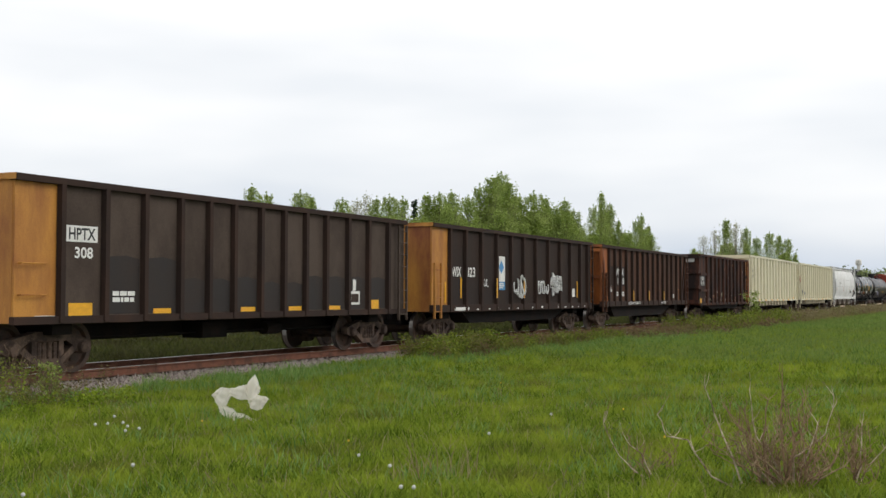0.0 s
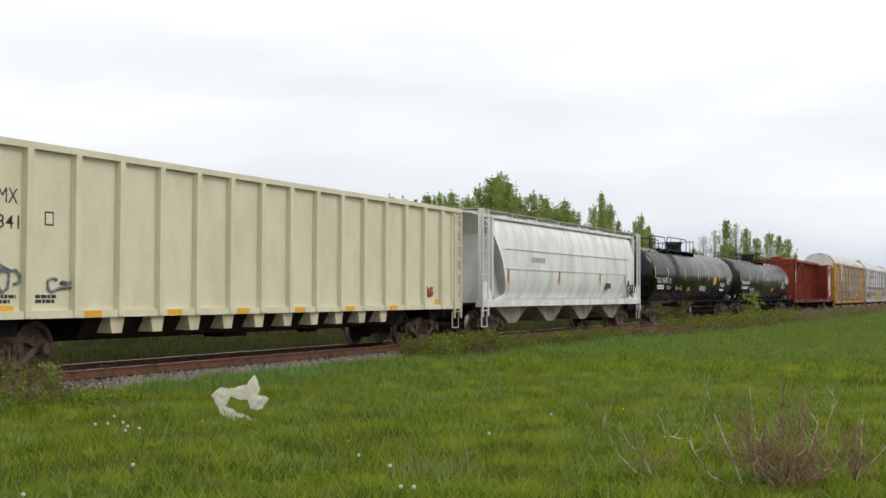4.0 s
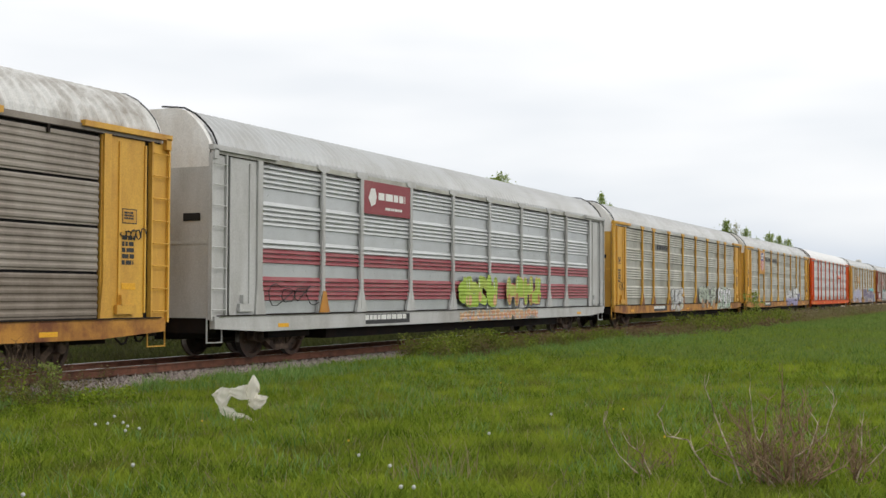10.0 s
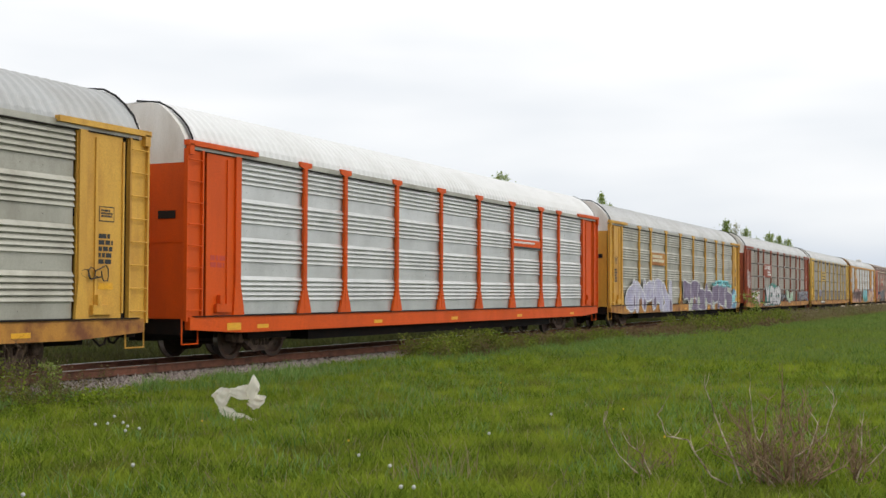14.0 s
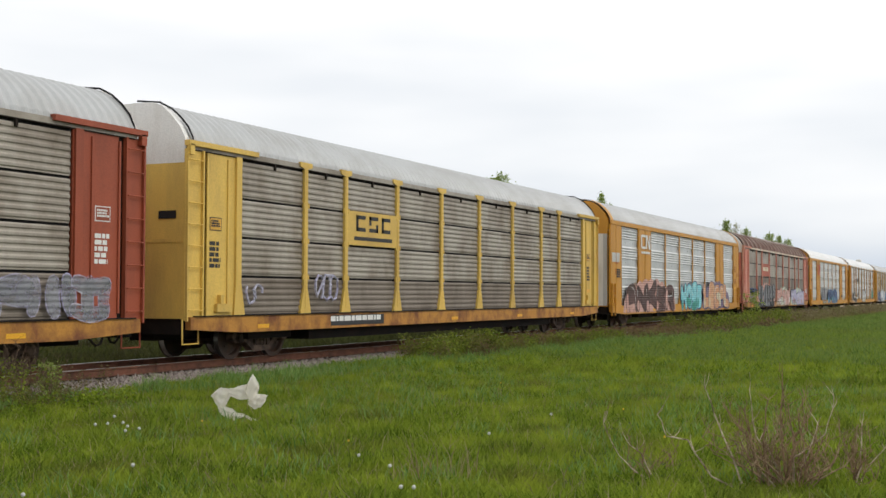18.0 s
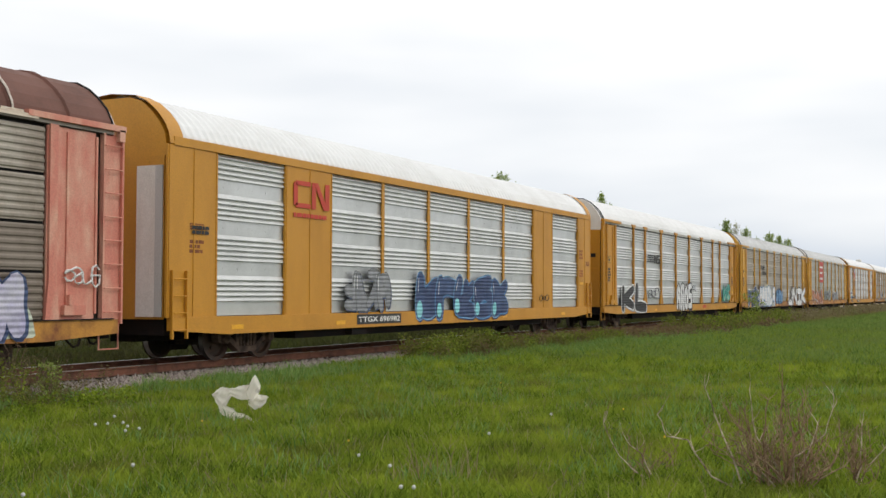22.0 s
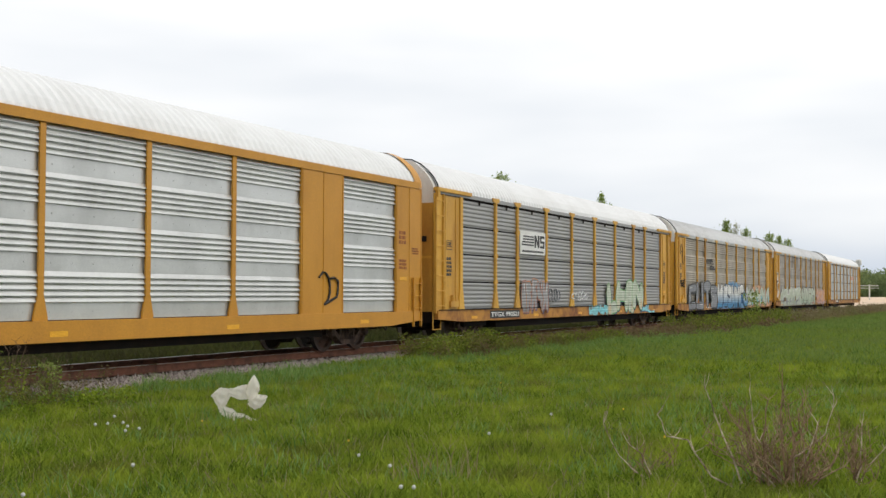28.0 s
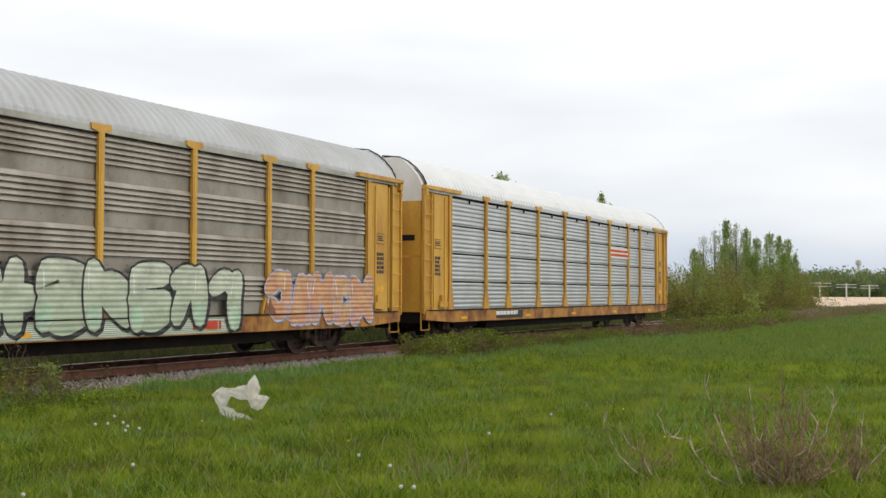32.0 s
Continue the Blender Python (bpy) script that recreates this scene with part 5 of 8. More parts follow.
    part("marking", Shape().box(13.2, 13.75, -1.56, -1.535, 1.72, 1.95), M["mark_black"], car)
    bars(car, 4.4, 6.0, 2.55, 2.8, -1.535, M["greypaint"], 1, 12)
    scrawl(car, 16.2, 17.3, 1.35, 2.1, "black", -1.56, 17, 0.022, 4)
    add_truck(car, 1.75)
    add_truck(car, L - 1.75)
    add_ends(car, L, M["under"])


M["rustreflector"] = mat("faded_orange_strip", (0.48, 0.20, 0.06), 0.6)


# ---- tank cars ----
def tank_car(s0, label, paint, worn):
    L = 20.6
    car = car_base("tank_car", s0, label, "tank cars of the train", "rail car")
    R, cz = 1.40, 2.47
    a, b = (0.45 if worn else 0.75), L - 0.45
    prof = []
    for i in range(7):
        t = i / 6 * pi / 2
        prof.append((a + 0.75 - 0.75 * cos(t), max(0.02, R * sin(t))))
    for i in range(6, -1, -1):
        t = i / 6 * pi / 2
        prof.append((b - 0.75 + 0.75 * cos(t), max(0.02, R * sin(t))))
    part("tank", Shape().lathe(prof, 0, 0, cz, 48, "x"), M[paint], car, smooth=True)
    band = M["tankworn"] if worn else M["tank"]
    for x in (3.3, 6.1, 8.9, 11.7, 14.5, 17.3):
        part("weld_band", Shape().lathe([(-0.015, R), (-0.012, R + 0.006), (0.012, R + 0.006), (0.015, R)], x, 0, cz, 48, "x"), band, car, smooth=True)
    for x in (1.95, L - 1.95):
        part("saddle", Shape().prism([(-0.7, 0.78), (0.7, 0.78), (1.28, 1.75), (1.18, 1.8), (0.75, 1.2), (-0.75, 1.2), (-1.18, 1.8), (-1.28, 1.75)], x - 0.3, x + 0.3, "x"), M["black"], car)
    for x0, x1 in ((0.25, 3.2), (L - 3.2, L - 0.25)):
        part("stub_sill", Shape().box(x0, x1, -0.3, 0.3, 0.75, 1.1), M["black"], car)
    for x0, x1 in ((0.15, 0.55), (L - 0.55, L - 0.15)):
        part("end_platform", Shape().box(x0, x1, -1.4, 1.4, 0.98, 1.08), M["black"], car)
    add_truck(car, 1.95)
    add_truck(car, L - 1.95)
    add_ends(car, L, M["under"])
    s = Shape()
    s.tube([(0.9, -1.42, 1.12), (L - 0.9, -1.42, 1.12)], 0.02, 5).tube([(0.9, -1.42, 0.82), (L - 0.9, -1.42, 0.82)], 0.02, 5)
    s.tube([(0.9, 1.42, 1.12), (L - 0.9, 1.42, 1.12)], 0.02, 5)
    for i in range(10):
        x = 1.6 + i * (L - 3.2) / 9
        s.tube([(x, -1.42, 1.14), (x, -1.42, 0.8)], 0.018, 5).tube([(x, -1.42, 1.12), (x, -1.05, 1.52)], 0.02, 5)
    part("handrail", s, M["black"], car)
    c = L / 2
    part("valve_housing", Shape().lathe([(3.75, 0.42), (4.28, 0.42), (4.30, 0.48), (4.40, 0.48), (4.42, 0.40), (4.45, 0.1)], c, 0, 0, 22, "z"), M["black"], car)
    p0 = c - (5.6 if not worn else 1.3)
    part("platform", Shape().box(p0, c + 1.4, -0.8, 0.8, 3.80, 3.86).box(p0, p0 + 0.1, -0.8, 0.8, 3.5, 3.86).box(c + 1.3, c + 1.4, -0.8, 0.8, 3.5, 3.86), M["black"], car)

    def rail_loop(x0, x1, y, z0, z1):
        r = 0.16
        return [(x0, y, z0), (x0, y, z1 - r), (x0 + r * 0.35, y, z1 - r * 0.3), (x0 + r, y, z1), (x1 - r, y, z1), (x1 - r * 0.35, y, z1 - r * 0.3), (x1, y, z1 - r), (x1, y, z0)]
    s = Shape()
    if not worn:
        for y in (-0.78, 0.78):
            s.tube(rail_loop(c - 4.4, c - 0.3, y, 3.84, 4.52), 0.024, 6)
            s.tube([(c - 4.4, y, 4.18), (c - 2.4, y, 4.18), (c - 2.2, y, 4.1), (c - 2.2, y, 3.84)], 0.02, 5)
            s.tube(rail_loop(c - 7.8, c - 4.8, y, 3.6, 4.46), 0.024, 6)
            s.tube([(c - 7.8, y, 4.1), (c - 4.8, y, 4.1)], 0.02, 5)
            s.tube([(c + 0.55, y, 3.84), (c + 0.55, y, 4.42), (c + 1.35, y, 4.5), (c + 1.35, y, 3.6)], 0.024, 6)
            s.tube([(c + 0.1, y, 4.46), (c + 0.55, y, 4.4)], 0.014, 5)
            for x in (c - 6.8, c - 3.6, c - 1.6):
                s.tube([(x, y, 3.8), (x, y, 4.51 if x > c - 5 else 4.45)], 0.018, 5)
        s.tube([(c + 1.35, -0.78, 4.48), (c + 1.35, 0.78, 4.48)], 0.02, 5)
        s.tube([(c - 7.8, -0.78, 4.3), (c - 7.8, 0.78, 4.3)], 0.02, 5)
    else:
        for y in (-0.75, 0.75):
            s.tube([(c - 7.6, y, 3.55), (c - 7.6, y, 4.18), (c - 2.7, y, 4.18), (c - 2.7, y, 3.6)], 0.024, 6)
            s.tube([(c + 0.4, y, 4.18), (c + 6.3, y, 4.18), (c + 6.5, y, 4.12), (c + 6.6, y, 3.55)], 0.024, 6)
            for x in (c - 6.3, c - 5.2, c - 4.0, c + 1.9, c + 3.3, c + 4.8):
                s.tube([(x, y, 3.6), (x, y, 4.18)], 0.02, 5)
            s.tube(rail_loop(c - 2.7, c - 0.1, y, 3.6, 4.5), 0.024, 6)
            s.tube([(c - 0.8, y, 3.6), (c - 0.8, y, 4.49)], 0.022, 5)
            s.tube(rail_loop(c + 0.45, c + 1.4, y, 3.6, 4.52), 0.022, 6)
        s.tube([(c + 1.4, -0.75, 4.45), (c + 1.4, 0.75, 4.45)], 0.02, 5)
    part("top_railing", s, M["black"], car)
    # ladder over the round side
    s = Shape()
    lx = c - 4.9
    for x in (lx, lx + 0.5):
        s.tube([(x, -0.78, 3.84)] + [(x, -1.46 * sin(t), cz + 1.46 * cos(t)) for t in (0.62, 0.9, 1.25, 1.6)] + [(x, -1.46, 1.0), (x, -1.46, 0.6)], 0.022, 5)
    for i in range(11):
        t = 0.6 + i * 0.1
        p = (-1.46 * sin(t), cz + 1.46 * cos(t)) if i < 10 else (-1.46, 2.2)
        s.tube([(lx, p[0], p[1]), (lx + 0.5, p[0], p[1])], 0.014, 5)
    for i in range(5):
        s.tube([(lx, -1.46, 0.65 + 0.32 * i), (lx + 0.5, -1.46, 0.65 + 0.32 * i)], 0.014, 5)
    if not worn:
        part("ladder", s, M["black"], car)
    for x0, x1 in ((0.2, 0.6), (L - 0.6, L - 0.2)):
        part("step", Shape().tube([(x0, -1.42, 1.05), (x0, -1.42, 0.42), (x1, -1.42, 0.42), (x1, -1.42, 1.05)], 0.02, 5).tube([(x0, -1.42, 1.0), (x0, -1.42, 2.0), (x0, 1.42, 2.0), (x0, 1.42, 1.0)], 0.02, 5), M["black"], car)
    part("outlet", Shape().lathe([(0.78, 0.18), (1.15, 0.25)], c, 0, 0, 12, "z").box(c - 0.6, c - 0.2, -0.5, 0.5, 0.82, 1.0), M["black"], car)

    def on_tank(x0, x1, z0, z1, m, name="marking", label=""):
        """A strip that follows the round side."""
        rows = []
        for i in range(7):
            z = z0 + (z1 - z0) * i / 6
            rows.append([(x, -sqrt(max(0.01, (R + 0.006) ** 2 - (z - cz) ** 2)), z) for x in (x0, x1)])
        return part(name, Shape().sheet(rows), m, car, label)
    for x in ((1.25, 3.7, 7.2, 10.2, 12.8, 15.6, 18.8) if not worn else (0.8, 3.65, 6.35, 8.65, 11.65, 15.15, 19.2)):
        on_tank(x, x + 0.12, 2.3, 2.85, M["mark_yellow"], "reflector")
    return car, on_tank


M["greyhousing"] = mat("dusty_grey_housing", (0.14, 0.135, 0.125), 0.7, 0, (0.06, 0.05, 0.045), 0.5, 4)


# ---- centre-beam flat ----
def centerbeam_car():
    s0, L = 185.73, 22.25
    car = car_base("centerbeam_car", s0, "empty oxide-red centre-beam flatcar with end bulkheads", "", "rail car")
    r = M["beamred"]
    part("deck", Shape().box(0.1, L - 0.1, -1.35, 1.35, 1.0, 1.10).box(0.1, L - 0.1, -0.3, 0.3, 0.55, 1.0), M["under"], car)
    for sy in (-1, 1):
        part("side_sill", Shape().box(0.05, L - 0.05, min(sy * 1.50, sy * 1.36), max(sy * 1.50, sy * 1.36), 0.85, 1.12), r, car)
    k = 0
    x = 0.7
    while x < L - 0.5:
        part("winch", kept("winch", lambda: Shape().box(-0.13, 0.13, -1.58, -1.45, 0.93, 1.07).lathe([(-0.05, 0.05), (0.05, 0.05)], 0, -1.55, 1.12, 8, "x").mesh("winch")), M["truck"], car, at=(x, 0, 0))
        if k % 2 == 0:
            plate(car, x + 0.25, x + (0.95, 0.6, 0.8)[k // 2 % 3], 0.95, 1.05, -1.502, M[("creamflake", "endorange", "endrust")[k // 2 % 3]], "worn_patch")
        x += 1.13
        k += 1
    part("top_chord", Shape().prism([(-0.42, 4.50), (-0.36, 4.56), (0.36, 4.56), (0.42, 4.50), (0.42, 4.34), (0.18, 4.34), (0.18, 4.28), (-0.18, 4.28), (-0.18, 4.34), (-0.42, 4.34)], 0.2, L - 0.2, "x"), r, car)
    xs = [1.98 + 1.24 * i for i in range(16)]
    post = kept("beam_post", lambda: Shape().prism([(-0.13, 1.1), (0.13, 1.1), (0.065, 4.32), (-0.065, 4.32)], -0.075, 0.075, "x").mesh("upright"))
    for x in xs:
        part("upright", post, r, car, at=(x, 0, 0))
    half = 7
    for i in range(len(xs) - 1):
        a, b = (xs[i], xs[i + 1])
        if i == half:
            continue
        up = i < half
        s = Shape()
        if i % 2 == 0:
            j = min(i + 2, len(xs) - 1)
            p0, p1 = ((xs[i], 1.2), (xs[j], 4.15)) if up else ((xs[i], 4.15), (xs[j], 1.2))
            dx = 0.09
            s.prism([(p0[0] - dx, p0[1]), (p0[0] + dx, p0[1]), (p1[0] + dx, p1[1]), (p1[0] - dx, p1[1])], -0.06, 0.06)
            q = p1 if up else p0
            sg = -1 if up else 1
            s.prism([(q[0], 4.32), (q[0] + sg * 0.35, 4.32), (q[0] + sg * 0.28, 4.05), (q[0] + sg * 0.05, 3.75), (q[0], 3.75)], -0.05, 0.05)
            part("diagonal", s, r, car)
    for x0, d in ((0.1, 1), (L - 0.1, -1)):
        a, b = (x0, x0 + 0.12) if d > 0 else (x0 - 0.12, x0)
        bulk = part("bulkhead", Shape().box(a, b, -1.5, 1.5, 1.1, 4.36), r, car)
        for z in (1.6, 2.4, 3.2, 4.0):
            part("bulkhead_rib", Shape().box(a - 0.08 if d > 0 else b, a if d > 0 else b + 0.08, -1.45, 1.45, z - 0.08, z + 0.08), r, bulk)
        c0, c1 = (x0, x0 + 0.85) if d > 0 else (x0 - 2.95, x0)
        part("side_wing", Shape().box(c0, c1, -1.5, -1.44, 1.1, 4.36), r, car)
        for q in (c0, c1 - 0.08):
            part("wing_edge", Shape().box(q, q + 0.08, -1.54, -1.505, 1.1, 4.36), r, car)
        part("side_wing", Shape().box(c0 if d > 0 else c1 - 0.5, c1, 1.44, 1.5, 1.1, 4.36), r, car)
        if d > 0:
            part("inner_bulkhead", Shape().box(c1 - 0.1, c1, -1.44, 1.44, 1.1, 4.34), r, car)
        else:
            ladder(car, c0 + 0.12, c0 + 0.5, -1.40, 1.15, 4.1, 9, r)
    bars(car, 20.6, 21.6, 4.0, 4.2, -1.503, M["mark_white"], 2, 3)
    part("marking", Shape().prism([(20.9, 3.3), (21.4, 3.3), (21.25, 3.42), (21.2, 3.75), (21.1, 3.75)], -1.506, -1.501), M["mark_white"], car)
    bars(car, 20.1, 21.8, 2.0, 3.2, -1.503, M["mark_white"], 7, 8)
    bars(car, 20.5, 21.7, 1.4, 1.9, -1.503, M["mark_white"], 3, 18)
    bars(car, 0.2, 0.8, 2.5, 3.4, -1.503, M["mark_white"], 3, 19)
    plate(car, 3.55, 4.2, 0.86, 1.10, -1.503, M["mark_black"], "number_panel")
    mark(car, "410", 3.6, 4.15, 0.89, 1.07, -1.509, M["mark_white"])
    plate(car, 19.6, 20.0, 0.8, 1.12, -1.503, M["mark_white"], "notice")
    plate(car, 19.65, 19.95, 0.85, 1.07, -1.509, M["greypaint"], "notice")
    part("brake_rig", Shape().box(9.8, 11.0, -0.9, -0.35, 0.45, 0.85).tube([(3.0, -0.9, 0.6), (L - 3.0, -0.9, 0.6)], 0.02, 5).tube([(3.0, -0.9, 0.85), (3.0, -0.9, 0.5)], 0.02, 5).tube([(L - 5.0, -0.9, 0.9), (L - 5.0, -0.9, 0.5)], 0.02, 5), M["under"], car)
    add_truck(car, 2.1)
    add_truck(car, L - 2.1)
    add_ends(car, L, M["under"])


M["rustboard"] = mat("rust_red_board", (0.42, 0.12, 0.075), 0.65, 0, (0.24, 0.07, 0.045), 0.4, 2)
M["creamflake"] = mat("flaking_cream_paint", (0.78, 0.72, 0.60), 0.7, 0, (0.42, 0.20, 0.10), 0.6, 5)
M["flagred"] = mat("bright_red_board", (0.48, 0.045, 0.03), 0.55, 0, (0.34, 0.06, 0.04), 0.3, 2)
SPRAYS["greyline"] = spray("sprayed_dark_grey_paint", (0.12, 0.13, 0.14), (0.2, 0.2, 0.2))
SPRAYS["greydark"] = spray("sprayed_charcoal_paint", (0.10, 0.10, 0.11), (0.16, 0.16, 0.17))
SPRAYS["galvline"] = spray("sprayed_silver_paint", (0.33, 0.33, 0.33), (0.25, 0.25, 0.25))
# ---- the train ----
brown_gondola()
black_gondola()
rust_gondola()
dark_gondola()
cream_gondola(79.76, "15447", "cream-painted high-side bathtub gondola, dusty", [])
cream_gondola(101.04, "15341", "cream-painted high-side bathtub gondola with red and grey tags", [(0.15, 0.55, 2.3, 3.2, "red"), (0.8, 1.5, 1.5, 2.0, "grey"), (2.2, 2.9, 1.5, 1.75, "grey"), (17.4, 17.8, 1.3, 1.8, "red")])
hopper_car()
tank1, strip1 = tank_car(142.78, "black pressure tank car with top platform railing", "tank", False)
def stained_tank():
    """Worn tank paint: brown spills run down from the valve housing, dark repaired spots beside them."""
    m = mat("stained_black_tank_paint", (0.011, 0.0115, 0.014), 0.32, 0, (0.026, 0.024, 0.023), 0.5, 1.1, 0.8, 0.04, spec=0.32)
    n, l = m.node_tree.nodes, m.node_tree.links
    bs = n["Principled BSDF"]
    last = bs.inputs["Base Color"].links[0].from_socket
    tc = n.new("ShaderNodeTexCoord")
    sep = n.new("ShaderNodeSeparateXYZ")
    l.new(tc.outputs["Object"], sep.inputs[0])

    def ramp(socket, a, b, lo=0.0, hi=1.0):
        r = n.new("ShaderNodeMapRange")
        r.interpolation_type = "SMOOTHSTEP"
        for key, v in (("From Min", a), ("From Max", b), ("To Min", lo), ("To Max", hi)):
            r.inputs[key].default_value = v
        l.new(socket, r.inputs[0])
        return r.outputs[0]

    def times(a, b):
        k = n.new("ShaderNodeMath")
        k.operation = "MULTIPLY"
        l.new(a, k.inputs[0])
        l.new(b, k.inputs[1])
        return k.outputs[0]

    for x0, x1, scale, size, lo, hi, colour in ((8.2, 12.2, (1.0, 0.3, 0.10), 2.4, 0.42, 0.60, (0.105, 0.078, 0.056)), (8.8, 14.6, (1.0, 0.3, 0.35), 1.5, 0.55, 0.66, (0.006, 0.006, 0.007)), (4.6, 9.4, (1.0, 0.3, 0.7), 1.5, 0.57, 0.63, (0.006, 0.006, 0.007))):
        mp = n.new("ShaderNodeMapping")
        mp.inputs["Scale"].default_value = scale
        l.new(tc.outputs["Object"], mp.inputs["Vector"])
        nz = n.new("ShaderNodeTexNoise")
        nz.inputs["Scale"].default_value, nz.inputs["Detail"].default_value = size, 3
        l.new(mp.outputs[0], nz.inputs["Vector"])
        mask = times(ramp(nz.outputs[0], lo, hi), times(ramp(sep.outputs[0], x0, x0 + 1.0), ramp(sep.outputs[0], x1 - 1.2, x1, 1.0, 0.0)))
        mask = times(mask, ramp(sep.outputs[2], 1.5, 2.2))
        mx = n.new("ShaderNodeMix")
        mx.data_type = "RGBA"
        mx.inputs[7].default_value = (*colour, 1)
        l.new(mask, mx.inputs[0])
        l.new(last, mx.inputs[6])
        last = mx.outputs[2]
    l.new(last, bs.inputs["Base Color"])
    return m


M["tankstained"] = stained_tank()
tank2, strip2 = tank_car(164.05, "worn black tank car with brown spill stains", "tankstained", True)
centerbeam_car()

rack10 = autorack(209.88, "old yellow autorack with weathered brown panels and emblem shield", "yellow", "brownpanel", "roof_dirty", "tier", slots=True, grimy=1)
rack11 = autorack(238.74, "grey autorack with bright panels and maroon stripes", "greypaint", "galvgrey", "roof_grey", end="greypaint", sill="greypaint")
rack12 = autorack(267.50, "yellow autorack with dull grey ribbed panels", "yellow", "galvdull", "roof_grey", worn=True)
rack13 = autorack(296.43, "yellow autorack with galvanised panels and emblem shield", "yellow", "galvdull", "roof_grey")
rack14 = autorack(325.09, "bright orange autorack with shining galvanised panels", "orange", "galv", "roof_white", sill="orange")
rack15 = autorack(354.18, "yellow autorack with purple sprayed lettering", "yellow", "galvdull", "roof_grey", worn=True)
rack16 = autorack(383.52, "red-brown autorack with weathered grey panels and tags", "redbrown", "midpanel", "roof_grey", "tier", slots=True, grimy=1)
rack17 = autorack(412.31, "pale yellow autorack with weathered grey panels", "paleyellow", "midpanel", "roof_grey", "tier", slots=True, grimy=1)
rack18 = framed_rack(441.51, "ochre plated autorack with brown and cyan sprayed lettering", "ochre", "galv", "roof_grey")
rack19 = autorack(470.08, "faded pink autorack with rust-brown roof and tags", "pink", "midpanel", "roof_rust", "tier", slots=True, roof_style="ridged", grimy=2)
rack20 = framed_rack(498.90, "ochre plated autorack with bright panels and white roof", "ochre", "galv", "roof_white")
rack21 = autorack(527.63, "yellow autorack with bright panels and white roof", "ochre", "galv", "roof_white", sill="ochre")
rack22 = autorack(556.48, "yellow autorack with brownish panels and long sprayed piece", "yellow", "greypanel", "roof_grey", endtop="yellow", worn=True)
rack23 = autorack(585.15, "yellow autorack with grey panels and red flag board", "yellow", "galvdull", "roof_grey", worn=True)
rack24 = framed_rack(614.14, "bright ochre plated autorack with emblem shield", "ochre", "galv", "roof_white")
rack25 = autorack(642.21, "yellow autorack with blue-grey panels and white roof", "yellow", "bluegrey", "roof_white", "tier", slots=True)
rack26 = autorack(670.82, "yellow autorack with worn panels and long blue sprayed piece", "yellow", "greypanel", "roof_grey", worn=True)
rack27 = autorack(699.73, "yellow autorack with brown-grey panels and pale green sprayed piece", "yellow", "midpanel", "roof_grey", worn=True)
rack28 = autorack(728.61, "last yellow autorack with light grey panels and white roof", "yellow", "galvgrey", "roof_white", "tier", slots=True, tiers=4)


# ---- markings, emblems and sprayed pieces on the cars ----
YS = -1.572            # just outside sills and posts
YP = -1.545            # on plates


def shield(car, x0, x1, z0, z1, y):
    """A shield emblem: white rim, blue head, red and white stripes."""
    def outline(g):
        w, h = (x1 - x0) / 2 - g, (z1 - z0) - 2 * g
        cx, zb = (x0 + x1) / 2, z0 + g
        half = [(0.0, 0.0), (0.34, 0.06), (0.78, 0.17), (0.98, 0.32), (0.98, 0.50), (0.86, 0.66), (0.84, 0.78), (1.0, 0.90), (0.78, 0.985), (0.55, 0.95), (0.25, 0.96), (0.0, 1.0)]
        pts = [(cx + a * w, zb + b * h) for a, b in half]
        return pts + [(2 * cx - a, b) for a, b in pts[-2:0:-1]]
    part("emblem_rim", Shape().prism(outline(0), y - 0.003, y), M["mark_white"], car, "white shield rim")
    inner = outline(0.045)
    cut = z0 + (z1 - z0) * 0.57
    # blue head
    head = [p for p in inner if p[1] > cut]
    left = min(p[0] for p in inner)
    right = max(p[0] for p in inner)
    head = sorted([p for p in head if p[0] >= (x0 + x1) / 2 - 1e-6], key=lambda p: p[1]) + sorted([p for p in head if p[0] < (x0 + x1) / 2 - 1e-6], key=lambda p: -p[1])
    lo = 0.045 + (right - left) * 0.03
    part("emblem_head", Shape().prism([(left + lo, cut), (right - lo, cut)] + head, y - 0.007, y - 0.003), M["mark_blue"], car, "blue shield head")
    w = (right - left) / 13
    for i in range(7):
        xa = left + (2 * i) * w
        drop = z0 + 0.05 + (z1 - z0) * 0.22 * abs((xa + w / 2 - (x0 + x1) / 2) / ((x1 - x0) / 2)) ** 1.6
        xa = max(xa, left + 0.02)
        part("emblem_stripe", Shape().box(xa, min(xa + w, right - 0.02), y - 0.007, y - 0.003, drop, cut), M["mark_red"], car)
    for k in range(2):
        za = cut + (z1 - z0) * (0.06 + 0.13 * k)
        bars(car, x0 + 0.22 * (x1 - x0), x0 + 0.95 * (x1 - x0), za, za + 0.13 * (z1 - z0) * 0.85, y - 0.008, M["mark_white"], 1, 70 + k, "emblem_bar")


def number_strip(car, text, x0, x1, z0=0.68, z1=0.94, y=YS, back=True):
    if back:
        plate(car, x0, x1, z0, z1, y + 0.004, M["mark_black"], "number_panel")
    if text:
        mark(car, text, x0 + 0.08, x1 - 0.08, z0 + 0.055, z1 - 0.055, y - 0.004, M["mark_white"])
    else:
        bars(car, x0 + 0.1, x1 - 0.05, z0 + 0.06, z1 - 0.02, y - 0.002, M["mark_white"], 1, int(x0 * 10))


